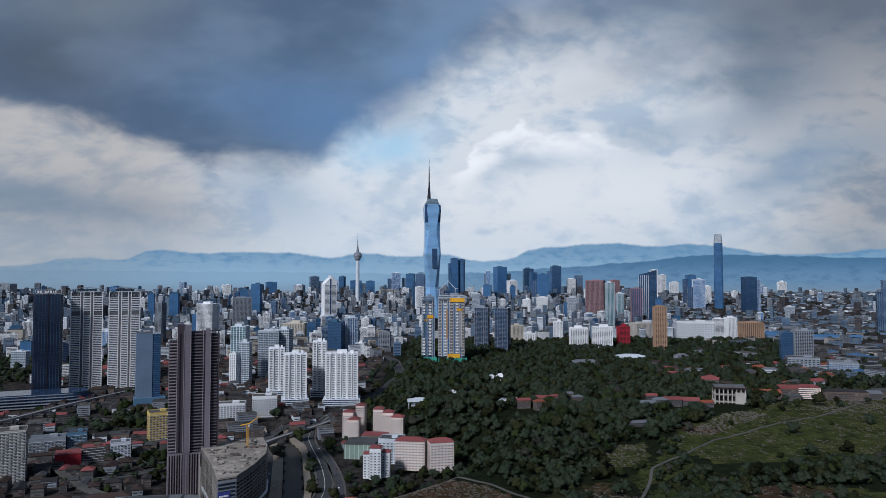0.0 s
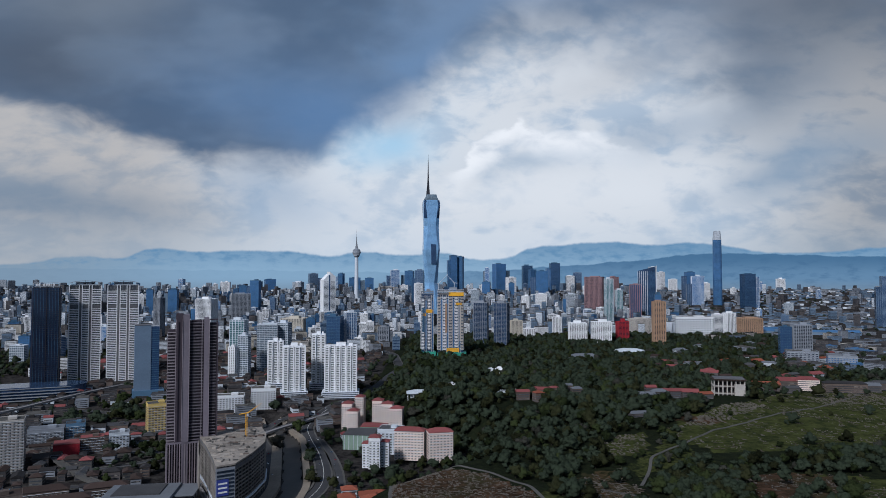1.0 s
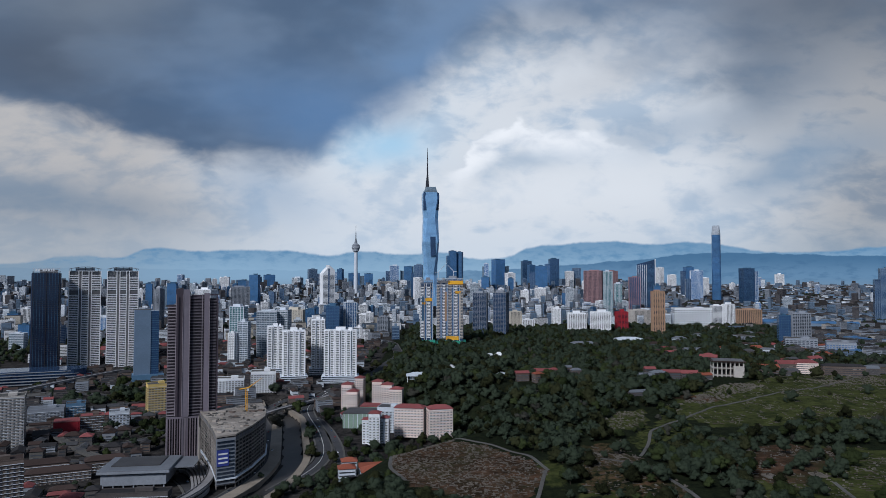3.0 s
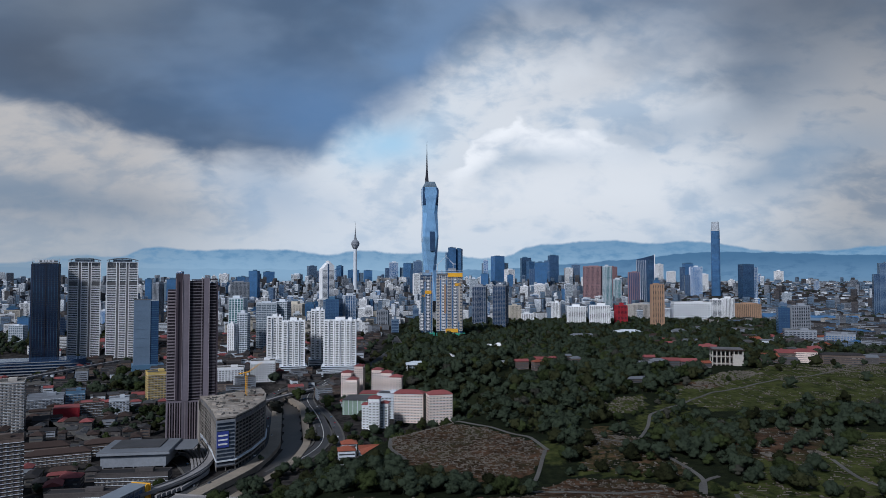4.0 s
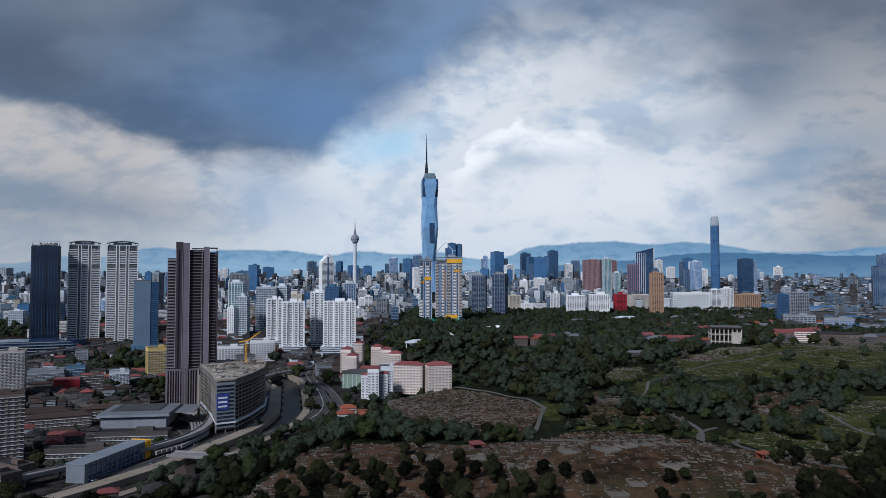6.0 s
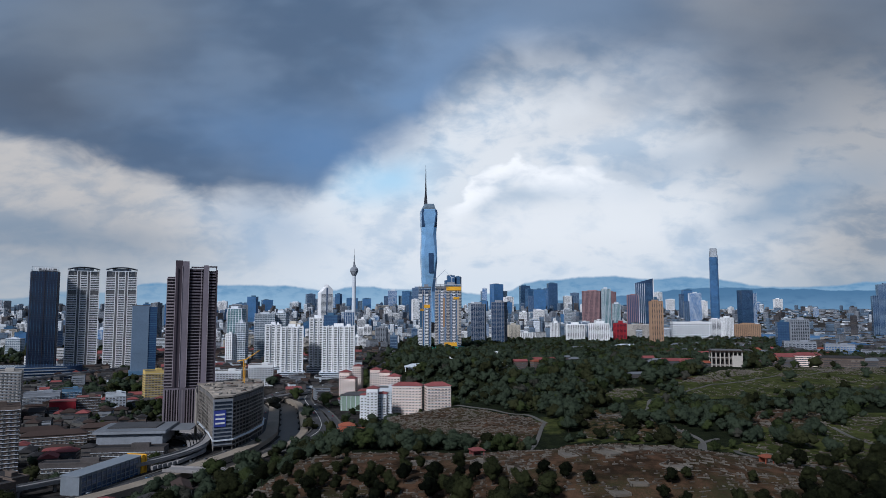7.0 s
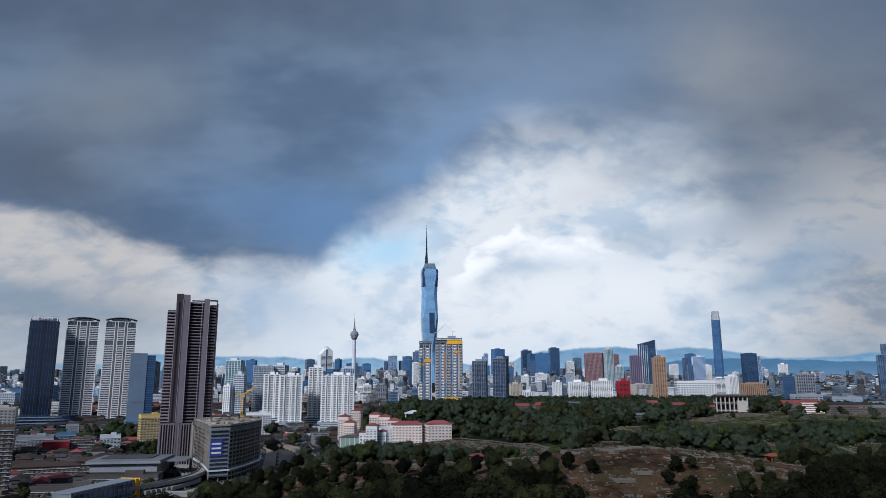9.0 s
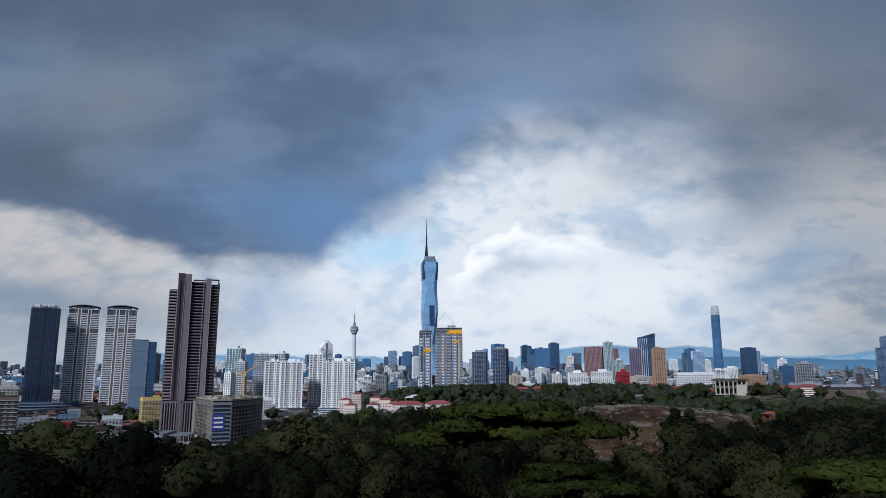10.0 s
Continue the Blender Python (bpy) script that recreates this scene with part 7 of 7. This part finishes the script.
rh = random.Random(3)
for k in range(34):
    y = rh.uniform(1250, 1950)
    x = rh.uniform(0.30, 0.56) * y
    house(x, y, rh.uniform(14, 34), rh.uniform(10, 18), rh.uniform(8, 14), rh.uniform(-30, 30), rh.choice(("stained", "stained2", "offwhite")), rh.choice(("roofred", "rooflight", "roofbrown", "roofgrey", "rooforange")), "house roof showing among the trees")
flats(802, 1552, 64, 40, 44, -20, "grey", "white low office block with a plain end wall", 4.0, 8, "concrete", winmat="windark")
flats(862, 1500, 56, 44, 40, -25, "grey", "glazed office block with pale frames", 4.0, 10, "rooflight", winmat="winblue")
flats(845, 2335, 124, 60, 76, -8, "white", "broad white shopping centre", 6.0, 14, "rooflight", winmat="winpale")
for x, y in ((1080, 2430), (1230, 2500), (1330, 2350)):
    t = thing("market_hall", x, y, ground_z(x, y), -12, "long low hall with a blue sheet roof", "building", "blue-roofed halls")
    part("wall", Build().box(0, 0, -1, 150, 40, 11), "palebluewall", t)
    part("roof", Build().gable(0, 0, 10, 150, 40, 6), "roofblue", t)

fill_city()
far_town()
plant_trees()
distant_trees()
near_trees()


# ---- graves ----
def grave(b, x, y, z, s, a, rng):
    """A small hillside tomb: low horseshoe rim, paved apron, headstone."""
    c, q = math.cos(a), math.sin(a)

    def put(px, py, pz, sx, sy, sz, mat):
        b.box(x + (px * c - py * q) * s, y + (px * q + py * c) * s, z + pz * s - 0.3, sx * s, sy * s, sz * s + 0.3, mat, a)

    put(0, 0, 0, 2.4, 2.6, 0.22, 0)
    put(0, 1.2, 0.2, 1.5, 0.35, 0.9 + 0.5 * rng.random(), 1)
    put(-1.35, 0.2, 0, 0.3, 2.6, 0.55, 0)
    put(1.35, 0.2, 0, 0.3, 2.6, 0.55, 0)
    put(0, 1.65, 0, 2.6, 0.4, 0.7, 0)


def graveyard():
    """Terraced graves: broken kerb lines along the slope, small stones and rims between them."""
    rng = np.random.default_rng(31)
    b = [Build(), Build()]

    def terraces(poly, gap, fill, stones, amp, size, pale):
        xs, ys = [p[0] for p in poly], [p[1] for p in poly]
        for y0 in np.arange(min(ys), max(ys), gap):
            x = min(xs)
            while x < max(xs):
                long = rng.uniform(1.5, 6.5)
                px = x + long / 2
                py = y0 + amp * math.sin(px / 33 + y0 / 21) + rng.uniform(-0.3, 0.3) * gap
                x += long + rng.uniform(0.5, 5)
                if rng.random() > fill or not in_poly(np.array(px), np.array(py), poly):
                    continue
                k = int(rng.random() > pale)
                z = ground_z(px, py)
                tilt = amp / 33 * math.cos(px / 33 + y0 / 21) + rng.uniform(-0.15, 0.15)
                b[k].box(px, py, z - 0.6, long, 0.45 * size, 0.6 + rng.uniform(0.2, 0.7) * size, 0, tilt)
                for q in range(int(long / 2.6 * stones + rng.random())):
                    gx, gy = px + rng.uniform(-0.5, 0.5) * long, py + rng.uniform(0.5, 0.8) * gap
                    m = int(rng.random() > pale)
                    if rng.random() < 0.3:
                        grave(b[m], gx, gy, ground_z(gx, gy), size * rng.uniform(0.4, 0.8), tilt + rng.uniform(-0.3, 0.3), rng)
                    else:
                        b[m].box(gx, gy, ground_z(gx, gy) - 0.4, size * rng.uniform(0.5, 1.5), size * rng.uniform(0.3, 0.9), 0.4 + size * rng.uniform(0.2, 1.0), int(rng.random() < 0.4), rng.uniform(-0.4, 0.4))

    terraces(FIELD, 2.8, 0.85, 1.0, 3.0, 0.75, 0.6)
    terraces(BROWN, 3.6, 0.55, 1.2, 6.0, 0.85, 0.3)
    terraces(MID2, 4.0, 0.5, 0.9, 5.0, 0.9, 0.4)
    terraces(MID, 6.0, 0.42, 1.0, 6.0, 1.0, 0.4)
    terraces(GREEN, 9.0, 0.34, 1.2, 8.0, 1.0, 0.55)
    terraces([(290, 860), (325, 905), (400, 985), (440, 1010), (460, 990), (400, 930), (340, 876)], 5.0, 0.85, 1.8, 4.0, 1.3, 0.85)
    terraces(LAWN, 6.0, 0.6, 1.2, 4.0, 1.1, 0.6)
    terraces([(560, 1000), (700, 1040), (690, 1130), (560, 1080)], 7.0, 0.6, 1.4, 4.0, 1.2, 0.7)
    solo("graves", b[0], ["palestone", "palestone"], "scattered pale hillside graves with low kerbs", "graves", "stuff")
    solo("graves", b[1], ["darkstone", "stone"], "scattered weathered hillside graves with low kerbs", "graves", "stuff")


graveyard()


def tomb(x, y, w, d, rot, label, mat="stone", rim=True):
    t = thing("tomb", x, y, ground_z(x, y), rot, label, "tomb", "large tombs")
    plat = part("platform", Build().box(0, 0, -0.8, w, d, 1.2), mat, t)
    if rim:
        for s in (-1, 1):
            part("side_wall", Build().box(s * w / 2, 0, -0.8, 0.7, d, 1.6), "palestone", plat)
        part("back_wall", Build().box(0, d / 2, -0.8, w, 0.7, 2.0), "palestone", plat)
    part("headstone", Build().box(0, d / 2 - 1.6, 0.3, w * 0.25, 0.5, 1.9), "darkstone", t)
    part("altar", Build().box(0, d / 2 - 3, 0.3, w * 0.2, 0.8, 0.8), "stone", t)


for x, y, w, d, r, m in ((71, 388, 9, 12, 10, "palestone"), (91, 385, 9, 14, 34, "stone"), (103, 390, 8, 10, 30, "stone"), (114, 396, 10, 8, 20, "palestone"), (120, 360, 9, 13, 40, "stone"), (24, 396, 12, 9, -30, "stone"), (-10, 408, 14, 8, 5, "stone"), (132, 402, 8, 9, 10, "stone"), (40, 372, 9, 8, 0, "stone"), (262, 560, 9, 10, 10, "palestone"), (300, 560, 10, 10, 0, "stone"), (330, 470, 12, 9, 10, "palestone"), (290, 440, 10, 9, 30, "stone"), (84, 336, 8, 10, 15, "stone"), (100, 312, 9, 9, 20, "palestone"), (96, 345, 8, 8, 0, "stone")):
    tomb(x, y, w, d, r, "large tomb with a pale stone platform and rim", m)


def shrine(x, y, roof, label, w=5.0):
    t = thing("shrine", x, y, ground_z(x, y), 15, label, "shrine", "shrines")
    part("plinth", Build().box(0, 0, -0.8, w + 1.6, w + 1.6, 1.2), "stone", t)
    for sx in (-1, 1):
        for sy in (-1, 1):
            part("post", Build().box(sx * w / 2, sy * w / 2, 0.4, 0.45, 0.45, 3.2), roof, t)
    part("roof", Build().hip(0, 0, 3.6, w, w, 1.8), roof, t)
    part("back_wall", Build().box(0, w / 2, 0.4, w, 0.3, 3.2), roof, t)


shrine(181, 392, "rooforange", "small orange shrine with a tiled roof")
shrine(22, 432, "roofred", "small red-roofed cemetery shrine", 7)


# ---- vehicles ----
def car_parts(paint):
    body = Build()
    prof = [(-2.1, 0.35), (2.1, 0.35), (2.15, 0.75), (1.2, 0.95), (-1.9, 1.0), (-2.15, 0.8)]
    body.v = [(px, s * 0.88, pz) for s in (-1, 1) for px, pz in prof]
    body.f = [tuple(range(6)), tuple(range(11, 5, -1))] + [(k, k + 6, (k + 1) % 6 + 6, (k + 1) % 6) for k in range(6)]
    body.m = [0] * len(body.f)
    cab = Build().add([(-1.6, -0.8, 0.95), (0.9, -0.8, 0.95), (0.9, 0.8, 0.95), (-1.6, 0.8, 0.95), (-1.2, -0.66, 1.48), (0.25, -0.66, 1.48), (0.25, 0.66, 1.48), (-1.2, 0.66, 1.48)], [(4, 5, 6, 7), (0, 1, 5, 4), (1, 2, 6, 5), (2, 3, 7, 6), (3, 0, 4, 7)])
    wheel = Build().tube([(0, -0.12, 0), (0, 0.12, 0)], [0.33, 0.33], 10)
    return body.mesh("body", [paint]), cab.mesh("cabin", ["windark"]), wheel.mesh("wheel", ["black"])


def park_cars():
    rng = random.Random(6)
    kinds = [(car_parts(m), c) for m, c in (("white", "white"), ("grey", "grey"), ("darkgrey", "dark grey"), ("redwall", "red"), ("bluewall", "blue"))]
    for pts, w in ROADS[:4]:
        for (ax, ay), (bx, by) in zip(pts, pts[1:]):
            if ay > 1200:
                continue
            n = int(math.dist((ax, ay), (bx, by)) / 40)
            for k in range(n):
                (bo, ca, wh), colour = rng.choice(kinds)
                u, side = (k + rng.random()) / max(n, 1), rng.choice((-1, 1))
                d = Vector((bx - ax, by - ay)).normalized()
                x, y = ax + (bx - ax) * u - d.y * side * w * 0.24, ay + (by - ay) * u + d.x * side * w * 0.24
                t = thing("car", x, y, ground_z(x, y) + 0.3, math.degrees(math.atan2(d.y, d.x)) + (180 if side > 0 else 0), colour + " saloon car on the valley road", "car", "cars on the roads")
                bod = part("body", bo, None, t)
                part("cabin", ca, None, bod)
                repeat("wheel", wh, [(px, py, 0.33) for px in (-1.3, 1.35) for py in (-0.8, 0.8)], t)


park_cars()
